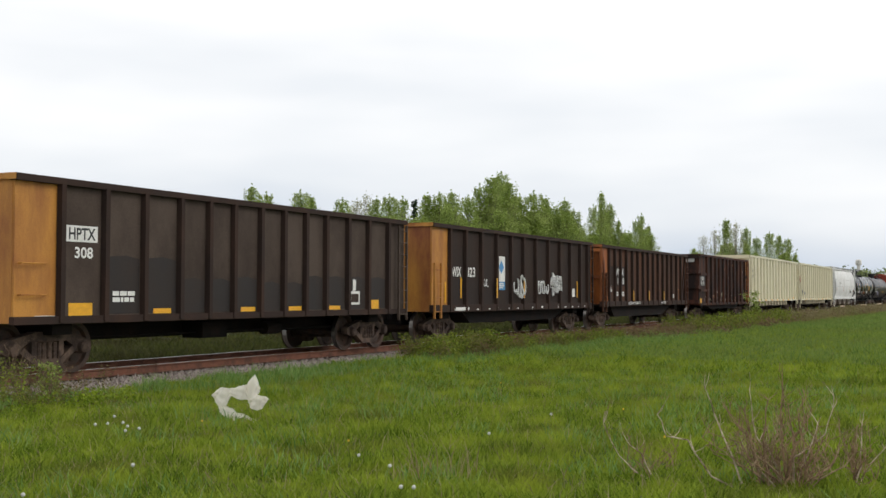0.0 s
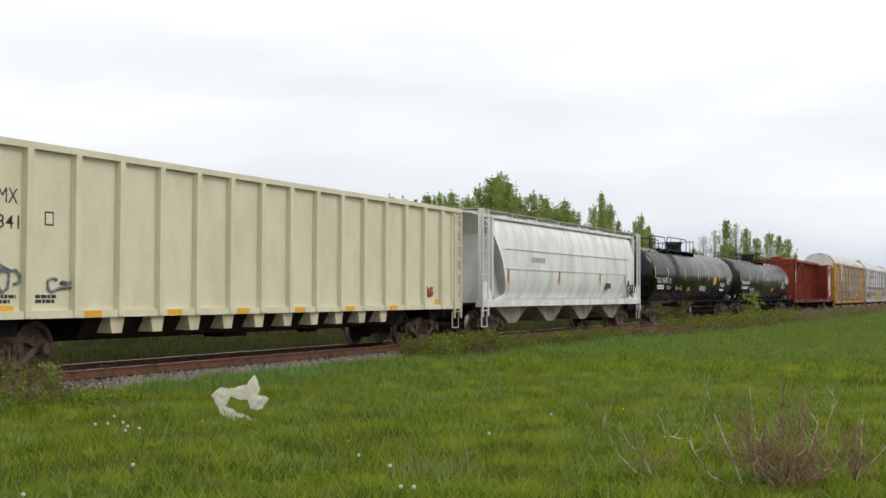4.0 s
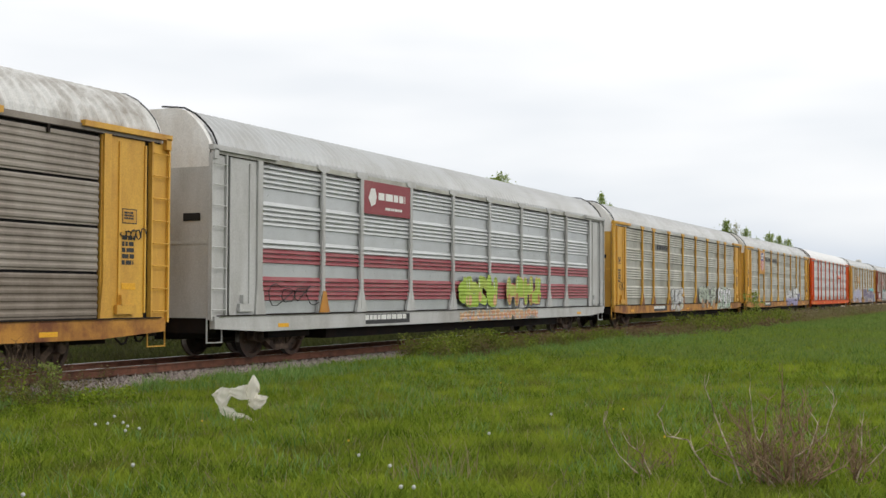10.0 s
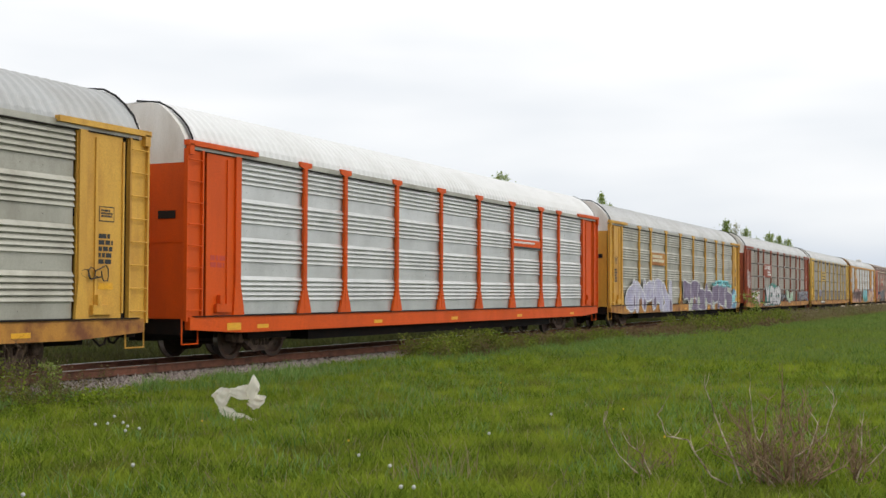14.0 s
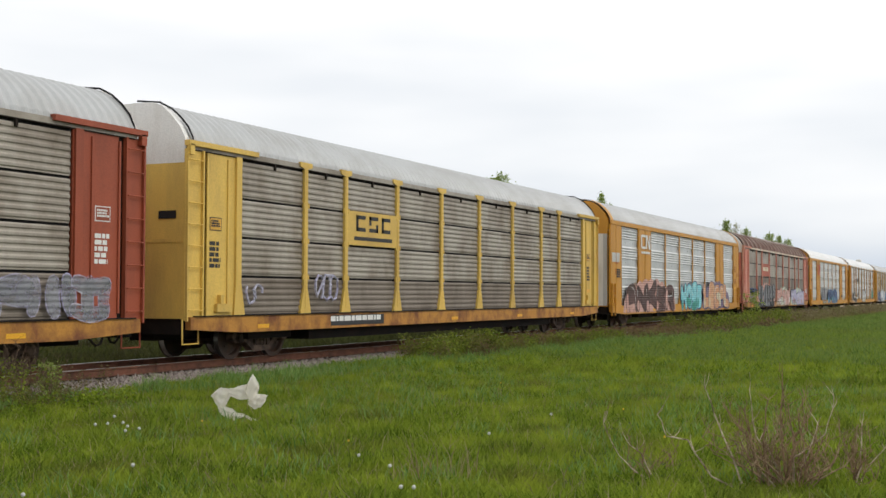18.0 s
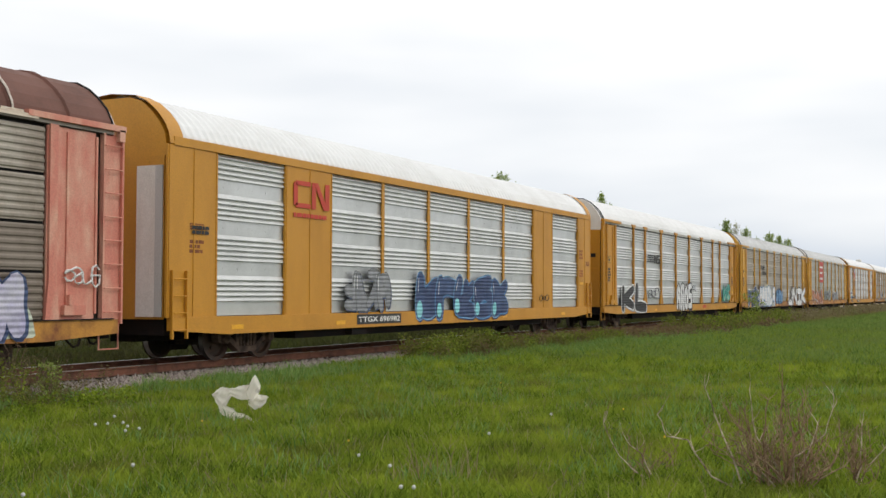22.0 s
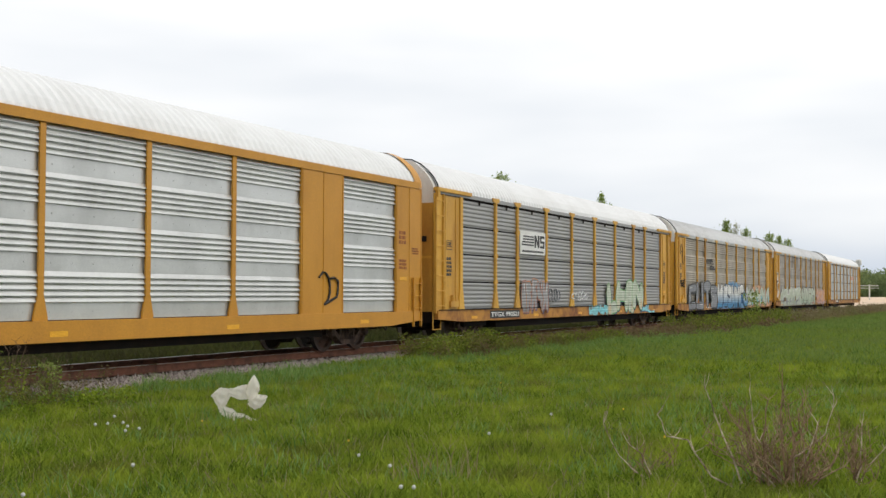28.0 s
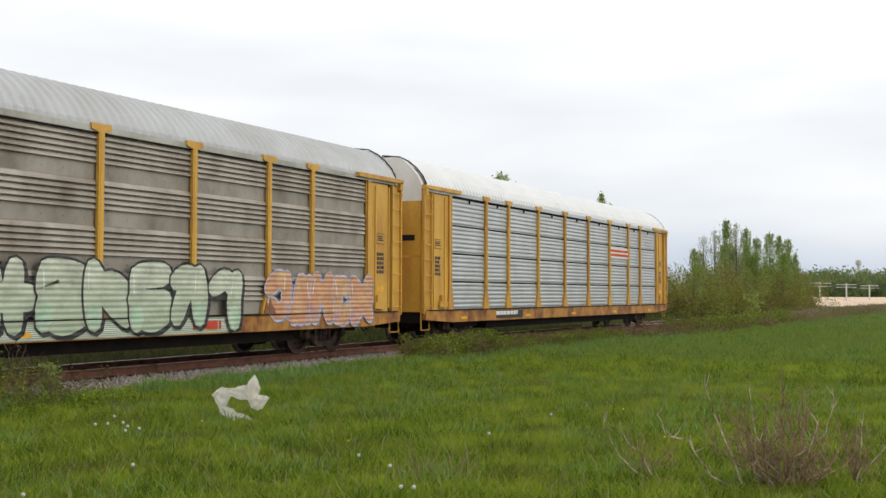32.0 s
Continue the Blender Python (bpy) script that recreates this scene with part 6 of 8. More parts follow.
def ring_logo(car, x0, x1, z0, z1, y, m):
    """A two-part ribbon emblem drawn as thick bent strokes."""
    w, h = x1 - x0, z1 - z0
    s = Shape()
    def bar(ax, az, bx, bz):
        s.box(x0 + ax * w, x0 + bx * w, y - 0.004, y, z0 + az * h, z0 + bz * h)
    bar(0.06, 0.0, 0.46, 0.17); bar(0.0, 0.08, 0.11, 0.92); bar(0.06, 0.83, 0.46, 1.0)
    bar(0.50, 0.0, 0.61, 1.0); bar(0.88, 0.0, 1.0, 1.0)
    s.prism([(x0 + 0.55 * w, z0 + h), (x0 + 0.67 * w, z0 + h), (x0 + 0.95 * w, z0), (x0 + 0.83 * w, z0)], y - 0.008, y - 0.004)
    part("emblem", s, m, car)


def stripe_logo(car, x0, x1, z0, z1, y, m):
    """Speed lines running into a block emblem, with a line of small letters."""
    w, h = x1 - x0, z1 - z0
    s = Shape()
    for i in range(4):
        s.box(x0 + 0.02 * w * i, x0 + 0.52 * w, y - 0.004, y, z0 + h * (0.12 + 0.22 * i), z0 + h * (0.24 + 0.22 * i))
    s.prism([(x0 + 0.55 * w, z0), (x0 + 0.62 * w, z0), (x0 + 0.62 * w, z0 + 0.6 * h), (x0 + 0.70 * w, z0), (x0 + 0.77 * w, z0), (x0 + 0.77 * w, z0 + h), (x0 + 0.70 * w, z0 + h), (x0 + 0.70 * w, z0 + 0.4 * h), (x0 + 0.62 * w, z0 + h), (x0 + 0.55 * w, z0 + h)], y - 0.004, y)
    s.box(x0 + 0.80 * w, x0 + w, y - 0.004, y, z0 + 0.8 * h, z0 + h).box(x0 + 0.80 * w, x0 + w, y - 0.004, y, z0 + 0.4 * h, z0 + 0.58 * h).box(x0 + 0.80 * w, x0 + w, y - 0.004, y, z0, z0 + 0.18 * h)
    s.box(x0 + 0.80 * w, x0 + 0.86 * w, y - 0.004, y, z0 + 0.58 * h, z0 + 0.8 * h).box(x0 + 0.94 * w, x0 + w, y - 0.004, y, z0 + 0.18 * h, z0 + 0.4 * h)
    part("emblem", s, m, car)


def end_notes(car, colour="mark_black", seed=1, rear=True):
    """Small notices on the end panels."""
    for base in ((0.85,) if not rear else (0.85, 26.1)):
        part("notice", Shape().box(base, base + 0.42, -1.506, -1.502, 2.83, 3.12), M[colour], car)
        part("notice", Shape().box(base + 0.02, base + 0.40, -1.509, -1.506, 2.85, 3.10), NOTICE[colour], car)
        bars(car, base + 0.05, base + 0.38, 2.9, 3.06, -1.510, M[colour], 3, seed)
        bars(car, base, base + 0.4, 2.0, 2.6, -1.503, M[colour], 5, seed + 1)
    plate(car, 26.1, 26.5, 1.55, 1.68, -1.503, M["mark_yellow"], "notice", "yellow warning plate")


NOTICE = {"mark_black": M["yellow"], "mark_white": M["redbrown"]}

# first autorack: shield board between two posts
plate(rack10, 4.65, 6.6, 2.9, 4.52, -1.535, M["yellow"], "emblem_board", "yellow board with a shield", 0.05)
shield(rack10, 4.98, 6.22, 3.05, 4.42, -1.59)
number_strip(rack10, "TTGX 604345", 5.2, 8.1)
scrawl(rack10, 10.9, 12.4, 1.15, 1.9, "grey", YS, 51, 0.03, 5)
scrawl(rack10, 18.8, 19.4, 1.3, 1.8, "white", YS, 52, 0.02, 2)
scrawl(rack10, 0.75, 1.7, 1.9, 2.4, "black", -1.54, 53, 0.012, 3)
scrawl(rack10, 25.6, 26.3, 2.5, 2.75, "black", -1.54, 54, 0.012, 5)
end_notes(rack10, seed=2)

# grey one with maroon bands
plate(rack11, 6.68, 9.4, 3.62, 4.5, -1.535, M["maroon"], "emblem_board", "maroon board with white emblem")
part("emblem", Shape().prism([(6.95, 4.05), (7.1, 3.82), (7.32, 3.9), (7.4, 4.1), (7.3, 4.32), (7.08, 4.3)], -1.546, -1.54), M["mark_white"], rack11)
bars(rack11, 7.5, 9.3, 3.95, 4.22, -1.541, M["mark_white"], 1, 61)
bars(rack11, 7.9, 9.2, 3.74, 3.84, -1.541, M["mark_white"], 1, 62)
rib_step = 0.65 * 0.865 / 5


def rib_coat(w):
    """A coat of paint that follows one rib."""
    prof = [(-0.004, 0.0), (-0.056, 0.10 * rib_step), (-0.056, 0.19 * rib_step), (-0.004, 0.94 * rib_step)]
    return Shape().sheet([[(x, y, z) for y, z in prof] for x in (0, w)]).mesh("painted_rib")


for i in range(len(BAYS) - 1):
    for k in range(2):
        for r in range(5 if k == 0 else 3):
            w = round(BAYS[i + 1] - BAYS[i], 2)
            part("painted_rib", kept(("rib_coat", w), lambda: rib_coat(w)), M["maroon"], rack11, at=(BAYS[i], -1.462 + (0.004 if k % 2 else 0), 1.02 + k * 0.865 + 0.345 * 0.865 + r * rib_step))
tag_paint(rack11, 4, 12.5, 15.4, 1.08, 2.05, "lime", "lime", YS, None, "peach", 5)
tag_paint(rack11, 4, 16.4, 19.4, 1.08, 2.05, "lime", "peach", YS, None, "rustred", 6)
tag_paint(rack11, 3, 12.6, 18.9, 0.64, 0.95, "peach", "cream", YS, None, "lilac", 7)
number_strip(rack11, "", 6.65, 9.2)
part("worn_patch", Shape().prism([(4.40, 1.02), (4.90, 1.02), (4.80, 1.30), (4.72, 1.55), (4.58, 1.55), (4.50, 1.30)], -1.592, -1.588), M["endorange"], rack11, "orange primer on a post foot")
scrawl(rack11, 2.2, 4.4, 1.1, 1.8, "black", -1.54, 64, 0.012, 4)

# dull yellow one
tag_paint(rack12, "1ES", 9.6, 11.9, 0.66, 1.8, "white", "grey", YS, None, "cream", 8, faint=True)
tag_paint(rack12, 4, 15.5, 19.2, 0.68, 1.95, "palegreen", "grey", YS, None, "peach", 9, faint=True)
tag_paint(rack12, "STACO", 20.2, 23.5, 0.66, 1.82, "white", "black", YS, "palegreen", "mint", 10)
bars(rack12, 7.2, 9.4, 3.6, 3.9, -1.53, M["mark_black"], 1, 65)
scrawl(rack12, 0.9, 1.7, 1.5, 2.2, "black", -1.54, 66, 0.010, 2)
number_strip(rack12, "", 6.4, 8.8)
end_notes(rack12, seed=12)

# shield and slogan
plate(rack13, 4.65, 6.6, 2.92, 4.52, -1.535, M["ochre"], "emblem_board", "yellow board with a shield", 0.05)
shield(rack13, 5.0, 6.2, 3.08, 4.42, -1.59)
mark(rack13, "BUILDING", 7.05, 9.1, 3.83, 4.13, -1.53, M["mark_black"])
mark(rack13, "AMERICA", 9.7, 11.6, 3.83, 4.13, -1.53, M["mark_black"])
number_strip(rack13, "", 6.4, 8.95)
tag_paint(rack13, "HOLES", 15.5, 20.6, 0.66, 1.98, "lilacwhite", "black", YS, None, None, 11)
scrawl(rack13, 20.5, 21.8, 1.1, 1.6, "lilac", YS, 71, 0.05, 2)
scrawl(rack13, 25.2, 25.9, 1.7, 2.0, "black", -1.54, 72, 0.012, 4)
scrawl(rack13, 2.3, 4.2, 1.1, 1.6, "grey", -1.54, 73, 0.02, 4)
end_notes(rack13, seed=22)

# orange one
plate(rack14, 18.1, 20.8, 3.15, 3.4, -1.53, M["orange"], "emblem_board", "orange board with white lines")
bars(rack14, 18.2, 20.7, 3.23, 3.33, -1.535, M["mark_white"], 1, 74)
plate(rack14, 18.1, 20.8, 3.08, 3.15, -1.53, M["mark_black"], "marking")
plate(rack14, 1.44, 1.96, 0.68, 0.84, YS, M["mark_yellow"], "notice")
bars(rack14, 0.9, 1.5, 2.0, 2.3, -1.503, M["mark_red"], 2, 75)

# purple piece over the whole foot of the car
tag_paint(rack15, 5, 2.3, 9.9, 0.62, 2.2, "lilac", "white", YS, None, "purple", 12)
tag_paint(rack15, 4, 12.5, 24.2, 0.62, 2.12, "purple", "white", YS, None, "palegreen", 13)
tag_paint(rack15, 1, 24.5, 25.7, 0.66, 1.75, "cyan", "white", YS, "blue", None, 14)
scrawl(rack15, 19.4, 24.2, 1.95, 2.3, "cyan", YS + 0.004, 76, 0.06, 7)
plate(rack15, 6.7, 9.3, 2.9, 3.5, -1.53, M["endorange"], "emblem_board")
bars(rack15, 6.9, 9.1, 3.0, 3.4, -1.535, M["cream"], 2, 77)
end_notes(rack15, seed=32)

# red-brown one
plate(rack16, 6.68, 9.4, 2.72, 3.64, -1.53, M["redbrown"], "emblem_board", "red-brown board with white emblem", 0.02)
stripe_logo(rack16, 6.85, 9.0, 3.25, 3.56, -1.552, M["mark_white"])
bars(rack16, 8.0, 9.35, 2.8, 3.15, -1.551, M["mark_white"], 2, 78)
tag_paint(rack16, "OVER", 2.2, 4.5, 0.9, 1.75, "white", "red", YS, None, "red", 15)
tag_paint(rack16, "VOKO", 7.0, 12.7, 0.72, 2.15, "silver", "black", YS, "teal", None, 16)
number_strip(rack16, "TTGX 992999", 5.95, 8.65, 0.66, 0.95, YS - 0.012)
tag_paint(rack16, 3, 15.6, 18.4, 0.98, 1.75, "mint", "white", YS, None, "green", 17)
tag_paint(rack16, 5, 21.5, 25.9, 1.03, 1.8, "grey", "lilac", YS, None, None, 18, faint=True)
tag_paint(rack16, 4, 12.9, 15.3, 1.12, 1.62, "grey", "brown", YS, None, None, 19, faint=True)
scrawl(rack16, 0.65, 1.5, 1.9, 3.0, "white", -1.555, 79, 0.018, 3)
end_notes(rack16, "mark_white", 42)

# pale yellow with black emblem
plate(rack17, 6.68, 9.4, 2.75, 3.64, -1.53, M["paleyellow"], "emblem_board", "yellow board with black emblem", 0.02)
s17 = Shape()
for k, xa in enumerate((7.1, 7.8, 8.5)):
    s17.box(xa, xa + 0.5, -1.556, -1.552, 3.12, 3.22).box(xa, xa + 0.5, -1.556, -1.552, 3.44, 3.54).box(xa if k != 1 else xa + 0.38, xa + 0.12 if k != 1 else xa + 0.5, -1.556, -1.552, 3.12, 3.33).box(xa, xa + 0.12, -1.556, -1.552, 3.3, 3.54)
part("emblem", s17, M["mark_black"], rack17)
plate(rack17, 7.0, 9.1, 2.88, 2.98, -1.552, M["mark_black"], "marking")
number_strip(rack17, "", 5.7, 8.5)
scrawl(rack17, 2.1, 2.7, 1.15, 1.85, "lilac", YS, 80, 0.03, 2)
scrawl(rack17, 5.0, 6.0, 1.3, 1.95, "lilac", YS, 81, 0.03, 3)
end_notes(rack17, seed=52)

# plated ochre with big pieces
ring_logo(rack18, 4.75, 6.35, 3.62, 4.28, YP, M["mark_white"])
bars(rack18, 4.8, 6.3, 3.35, 3.5, YP, M["mark_white"], 1, 82)
tag_paint(rack18, "ANKER", 2.2, 10.4, 0.68, 2.05, "brown", "brown", YS, "pinkish", "pinkish", 20)
tag_paint(rack18, "HOSE", 12.0, 16.4, 0.64, 2.05, "cyan", "navy", YS, None, "teal", 21)
tag_paint(rack18, "LEGAL", 17.0, 23.4, 0.72, 2.1, "peach", "navy", YS, "purple", "cream", 22)
plate(rack18, 0.3, 1.4, 2.9, 3.3, -1.522, M["greypaint"], "worn_patch")
bars(rack18, 0.9, 1.5, 2.2, 2.6, YP, M["mark_black"], 4, 83)

# faded pink one: cream flakes along the eaves
rf = random.Random(19)
for i in range(34):
    x = 0.6 + 0.765 * i
    plate(rack19, x, x + 0.30 + 0.30 * rf.random(), 4.60, 4.63 + 0.03 * rf.random(), -1.592, M["creamflake"], "worn_patch")
plate(rack19, 6.68, 9.4, 2.78, 3.66, -1.53, M["rustboard"], "emblem_board", "red board with cream emblem", 0.02)
bars(rack19, 6.85, 9.2, 3.05, 3.42, -1.552, M["cream"], 1, 84)
plate(rack19, 3.9, 11.1, 0.64, 0.98, YS, SPRAYS["black"], "paint_band")
tag_paint(rack19, 7, 5.0, 10.8, 0.70, 2.15, "grey", "black", YS - 0.004, "pinkish", "black", 23, block=True)
tag_paint(rack19, 5, 12.2, 17.4, 0.72, 1.95, "pinkish", "brown", YS, "palegreen", "white", 24)
tag_paint(rack19, 5, 18.4, 24.5, 0.72, 1.9, "lilac", "navy", YS, "palegreen", "pinkish", 25)
number_strip(rack19, "", 6.7, 9.0, 0.66, 0.92, YS - 0.012)
scrawl(rack19, 2.2, 4.3, 1.5, 2.0, "navy", -1.545, 85, 0.04, 4)
plate(rack19, 2.3, 25.2, 4.53, 4.60, -1.585, M["creamflake"], "worn_patch", "flaking cream edge")
scrawl(rack19, 25.5, 26.4, 1.6, 2.0, "white", -1.55, 86, 0.02, 4)

# ochre with red ribbon emblem
ring_logo(rack20, 4.7, 6.35, 3.55, 4.2, YP, M["mark_red"])
bars(rack20, 4.7, 6.3, 3.28, 3.42, YP, M["mark_red"], 1, 87)
number_strip(rack20, "TTGX 696982", 7.6, 10.1)
tag_paint(rack20, 5, 11.1, 17.7, 0.78, 2.05, "navy", "blue", YS, None, "cyan", 26)
tag_paint(rack20, 4, 7.0, 9.3, 1.05, 2.1, "grey", "greyline", YS, None, None, 27)
scrawl(rack20, 20.9, 21.8, 1.2, 1.5, "black", YP, 88, 0.012, 3)
bars(rack20, 0.8, 1.4, 2.7, 2.9, YP, M["mark_black"], 2, 89)

# bright one with white letters
stripe_logo(rack21, 6.9, 9.2, 2.98, 3.4, -1.53, M["mark_black"])
tag_paint(rack21, "KL", 2.6, 6.6, 0.64, 2.0, "black", "white", YS, None, None, 28, block=True)
tag_paint(rack21, "AROS", 12.1, 15.2, 0.64, 2.02, "white", "black", YS, None, None, 29, block=True)
tag_paint(rack21, 3, 22.9, 24.9, 1.05, 2.1, "teal", "teal", YS, None, "mint", 30)
bars(rack21, 18.1, 19.0, 0.66, 0.9, YS, M["mark_red"], 1, 90)
scrawl(rack21, 15.4, 16.3, 1.7, 2.0, "grey", -1.54, 91, 0.016, 3)
scrawl(rack21, 6.9, 8.8, 1.2, 1.8, "grey", -1.54, 92, 0.02, 3)
end_notes(rack21, seed=62)

# long piece
stripe_logo(rack22, 6.7, 8.5, 3.2, 3.55, -1.53, M["mark_black"])
bars(rack22, 7.5, 9.0, 2.85, 3.12, -1.53, M["mark_black"], 2, 93)
tag_paint(rack22, 4, 2.2, 5.9, 0.64, 1.9, "navy", "white", YS, None, None, 31)
tag_paint(rack22, 6, 6.1, 11.8, 0.64, 2.05, "white", "blue", YS, "cream", None, 32, block=True)
tag_paint(rack22, 4, 12.5, 15.0, 0.84, 1.85, "blue", "navy", YS, "navy", None, 33)
tag_paint(rack22, "UNIK", 17.7, 26.2, 0.64, 2.0, "white", "black", YS, None, None, 34, block=True)
number_strip(rack22, "TTGX 992210", 5.9, 7.6, 0.66, 0.9, YS - 0.012)
end_notes(rack22, seed=72)

# red flag board
plate(rack23, 6.68, 9.3, 2.62, 4.5, -1.53, M["flagred"], "emblem_board", "red board with white lines of letters", 0.02)
for k in range(3):
    bars(rack23, 6.95, 9.1, 3.85 - 0.52 * k, 4.1 - 0.52 * k, -1.552, M["mark_white"], 1, 94 + k)
tag_paint(rack23, 5, 1.9, 8.5, 0.68, 1.95, "rustred", "white", YS, None, "brown", 35)
tag_paint(rack23, 5, 9.3, 13.4, 1.0, 1.95, "grey", "palegreen", YS, None, None, 36, faint=True)
tag_paint(rack23, 3, 15.0, 19.5, 0.95, 1.85, "grey", "white", YS, None, None, 37, faint=True)
end_notes(rack23, seed=82)

# bright ochre with shield and slogan
shield(rack24, 4.75, 6.0, 3.15, 4.45, YP)
mark(rack24, "BUILDING", 4.55, 6.25, 2.8, 3.04, YP, M["mark_black"])
mark(rack24, "AMERICA", 4.55, 6.25, 2.48, 2.72, YP, M["mark_black"])
number_strip(rack24, "TTGX 697360", 7.5, 9.95)
scrawl(rack24, 1.8, 4.2, 1.1, 1.35, "blue", -1.53, 95, 0.016, 8)
scrawl(rack24, 1.9, 3.0, 1.55, 1.8, "blue", -1.53, 96, 0.016, 4)
scrawl(rack24, 4.6, 6.2, 1.05, 1.5, "grey", YP, 97, 0.016, 5)
scrawl(rack24, 1.9, 3.7, 0.70, 0.92, "grey", YS, 98, 0.018, 6)
scrawl(rack24, 21.1, 22.0, 1.05, 2.2, "black", YP, 99, 0.03, 2)
bars(rack24, 0.5, 1.3, 2.4, 2.6, YP, M["mark_black"], 2, 101)

# blue-grey with running emblem
plate(rack25, 6.8, 9.3, 2.9, 3.72, -1.53, M["mark_white"], "emblem_board", "white board with black emblem", 0.02)
stripe_logo(rack25, 6.95, 9.2, 3.15, 3.6, -1.552, M["mark_black"])
bars(rack25, 7.0, 9.2, 2.94, 3.04, -1.552, M["mark_black"], 1, 102)
number_strip(rack25, "TTGX 990521", 4.0, 6.6)
tag_paint(rack25, 5, 6.7, 9.3, 0.85, 2.0, "galvline", "rustred", YS, None, None, 38)
tag_paint(rack25, 4, 16.6, 21.6, 0.68, 2.05, "palegreen", "green", YS, None, "cream", 39)
tag_paint(rack25, 3, 14.1, 16.4, 0.64, 1.05, "cyan", "cyan", YS, None, None, 40)
tag_paint(rack25, "KL", 21.5, 23.8, 0.64, 1.0, "cyan", "blue", YS, None, None, 41)
scrawl(rack25, 9.5, 10.6, 1.2, 1.7, "grey", YS, 103, 0.02, 4)
scrawl(rack25, 12.0, 13.8, 1.2, 1.6, "white", YS, 104, 0.018, 5)
end_notes(rack25, seed=92)

# dark grey, blue and cream pieces
tag_paint(rack26, "CUTS", 2.4, 9.2, 0.66, 2.15, "grey", "black", YS, None, None, 42, block=True)
tag_paint(rack26, 7, 9.4, 17.9, 0.66, 2.1, "bluewhite", "black", YS, "blue", None, 43)
tag_paint(rack26, 5, 18.4, 25.6, 0.72, 2.0, "palegreen", "black", YS, "peach", "cyan", 44)
stripe_logo(rack26, 6.75, 8.6, 3.22, 3.55, -1.53, M["mark_black"])
bars(rack26, 7.7, 9.1, 2.88, 3.14, -1.53, M["mark_black"], 2, 105)
number_strip(rack26, "TTGX 985526", 6.3, 8.75, 0.64, 0.84, YS - 0.012, False)
scrawl(rack26, 0.8, 1.6, 2.9, 4.1, "black", -1.545, 106, 0.016, 2)
scrawl(rack26, 0.75, 1.65, 1.75, 2.4, "black", -1.545, 107, 0.018, 4)
end_notes(rack26, seed=112, rear=False)
for text, za, zb in (("EXCESS", 4.42, 4.50), ("HEIGHT CAR", 4.30, 4.38), ("TTGX", 4.0, 4.12), ("985526", 3.80, 3.92)):
    me = lettering(text, 0.022).copy()
    me.transform(Matrix.Translation((0.094, -0.35, za)) @ Matrix.Rotation(radians(-90), 4, "Z") @ Matrix.Diagonal((0.85, 1, zb - za, 1)))
    part("lettering", me, M["mark_black"], rack26)

# pale green pieces
tag_paint(rack27, 7, 2.0, 11.8, 0.66, 2.0, "greenwhite", "white", YS, None, "grey", 45)
tag_paint(rack27, 6, 12.2, 19.3, 0.72, 2.12, "greenwhite", "black", YS, None, "mint", 46)
plate(rack27, 2.1, 19.2, 0.64, 0.98, YS + 0.006, SPRAYS["palegreen"], "paint_foot", "pale green spray over the sill")
tag_paint(rack27, 5, 20.4, 25.2, 0.76, 1.98, "peach", "lilac", YS, None, "pinkish", 47)
zig = [(1.0, 3.1), (1.42, 3.08), (1.1, 2.55), (1.42, 2.45), (1.0, 2.3), (1.08, 1.85), (1.42, 1.8), (1.05, 1.3), (1.42, 1.1)]
part("paint_tag", Shape().tube([(x, -1.53, z) for x, z in zig], 0.06, 4), SPRAYS["white"], rack27)
bars(rack27, 18.0, 19.0, 0.66, 0.9, YS - 0.01, M["mark_red"], 1, 108)
end_notes(rack27, seed=122)

# last car
plate(rack28, 18.1, 20.8, 3.05, 3.5, -1.53, M["mark_white"], "emblem_board", "white board with orange lines")
for k in range(2):
    plate(rack28, 18.15, 20.75, 3.14 + 0.18 * k, 3.25 + 0.18 * k, -1.535, M["orange"], "marking")
number_strip(rack28, "", 5.3, 7.7)
end_notes(rack28, seed=132)
part("end_of_train_light", Shape().box(27.1, 27.3, -0.15, 0.15, 1.15, 1.6).lathe([(1.6, 0.07), (1.72, 0.07)], 27.2, 0, 0, 10, "z"), M["mark_red"], rack28)

# sprayed pieces and numbers sit a little further back along the longer cars
for rack in (rack10, rack11, rack12, rack13, rack14, rack15, rack16, rack17, rack18, rack19, rack20, rack21, rack22, rack23, rack24, rack25, rack26, rack27, rack28):
    for ob in rack.children:
        if ob.name.split(".")[0] in ("paint_letter", "paint_cloud", "paint_tag", "paint_foot", "number_panel", "lettering"):
            mid = sum(c[0] for c in ob.bound_box) / 8 * ob.scale.x + ob.location.x
            ob.location.x += 0.45 * mid / 27.5

# tank lettering and plates
mark(tank1, "TILX 305735", 1.55, 3.72, 2.05, 2.32, -1.418, M["mark_white"], bold=0.004)
bars(tank1, 1.6, 3.2, 1.72, 1.95, -1.40, M["mark_white"], 2, 111)
strip1(14.1, 14.85, 2.05, 2.48, M["mark_yellow"], "placard", "yellow placard")
mark(tank1, "NON-ODORIZED", 15.75, 16.95, 2.08, 2.18, -1.418, M["mark_white"])
mark(tank1, "LIQUEFIED PETROLEUM GAS", 15.75, 17.05, 1.95, 2.04, -1.416, M["mark_white"])
bars(tank1, 15.6, 16.9, 1.68, 1.82, -1.39, M["mark_white"], 2, 112)
bars(tank1, 17.6, 18.7, 2.08, 2.5, -1.418, M["greypaint"], 4, 113)
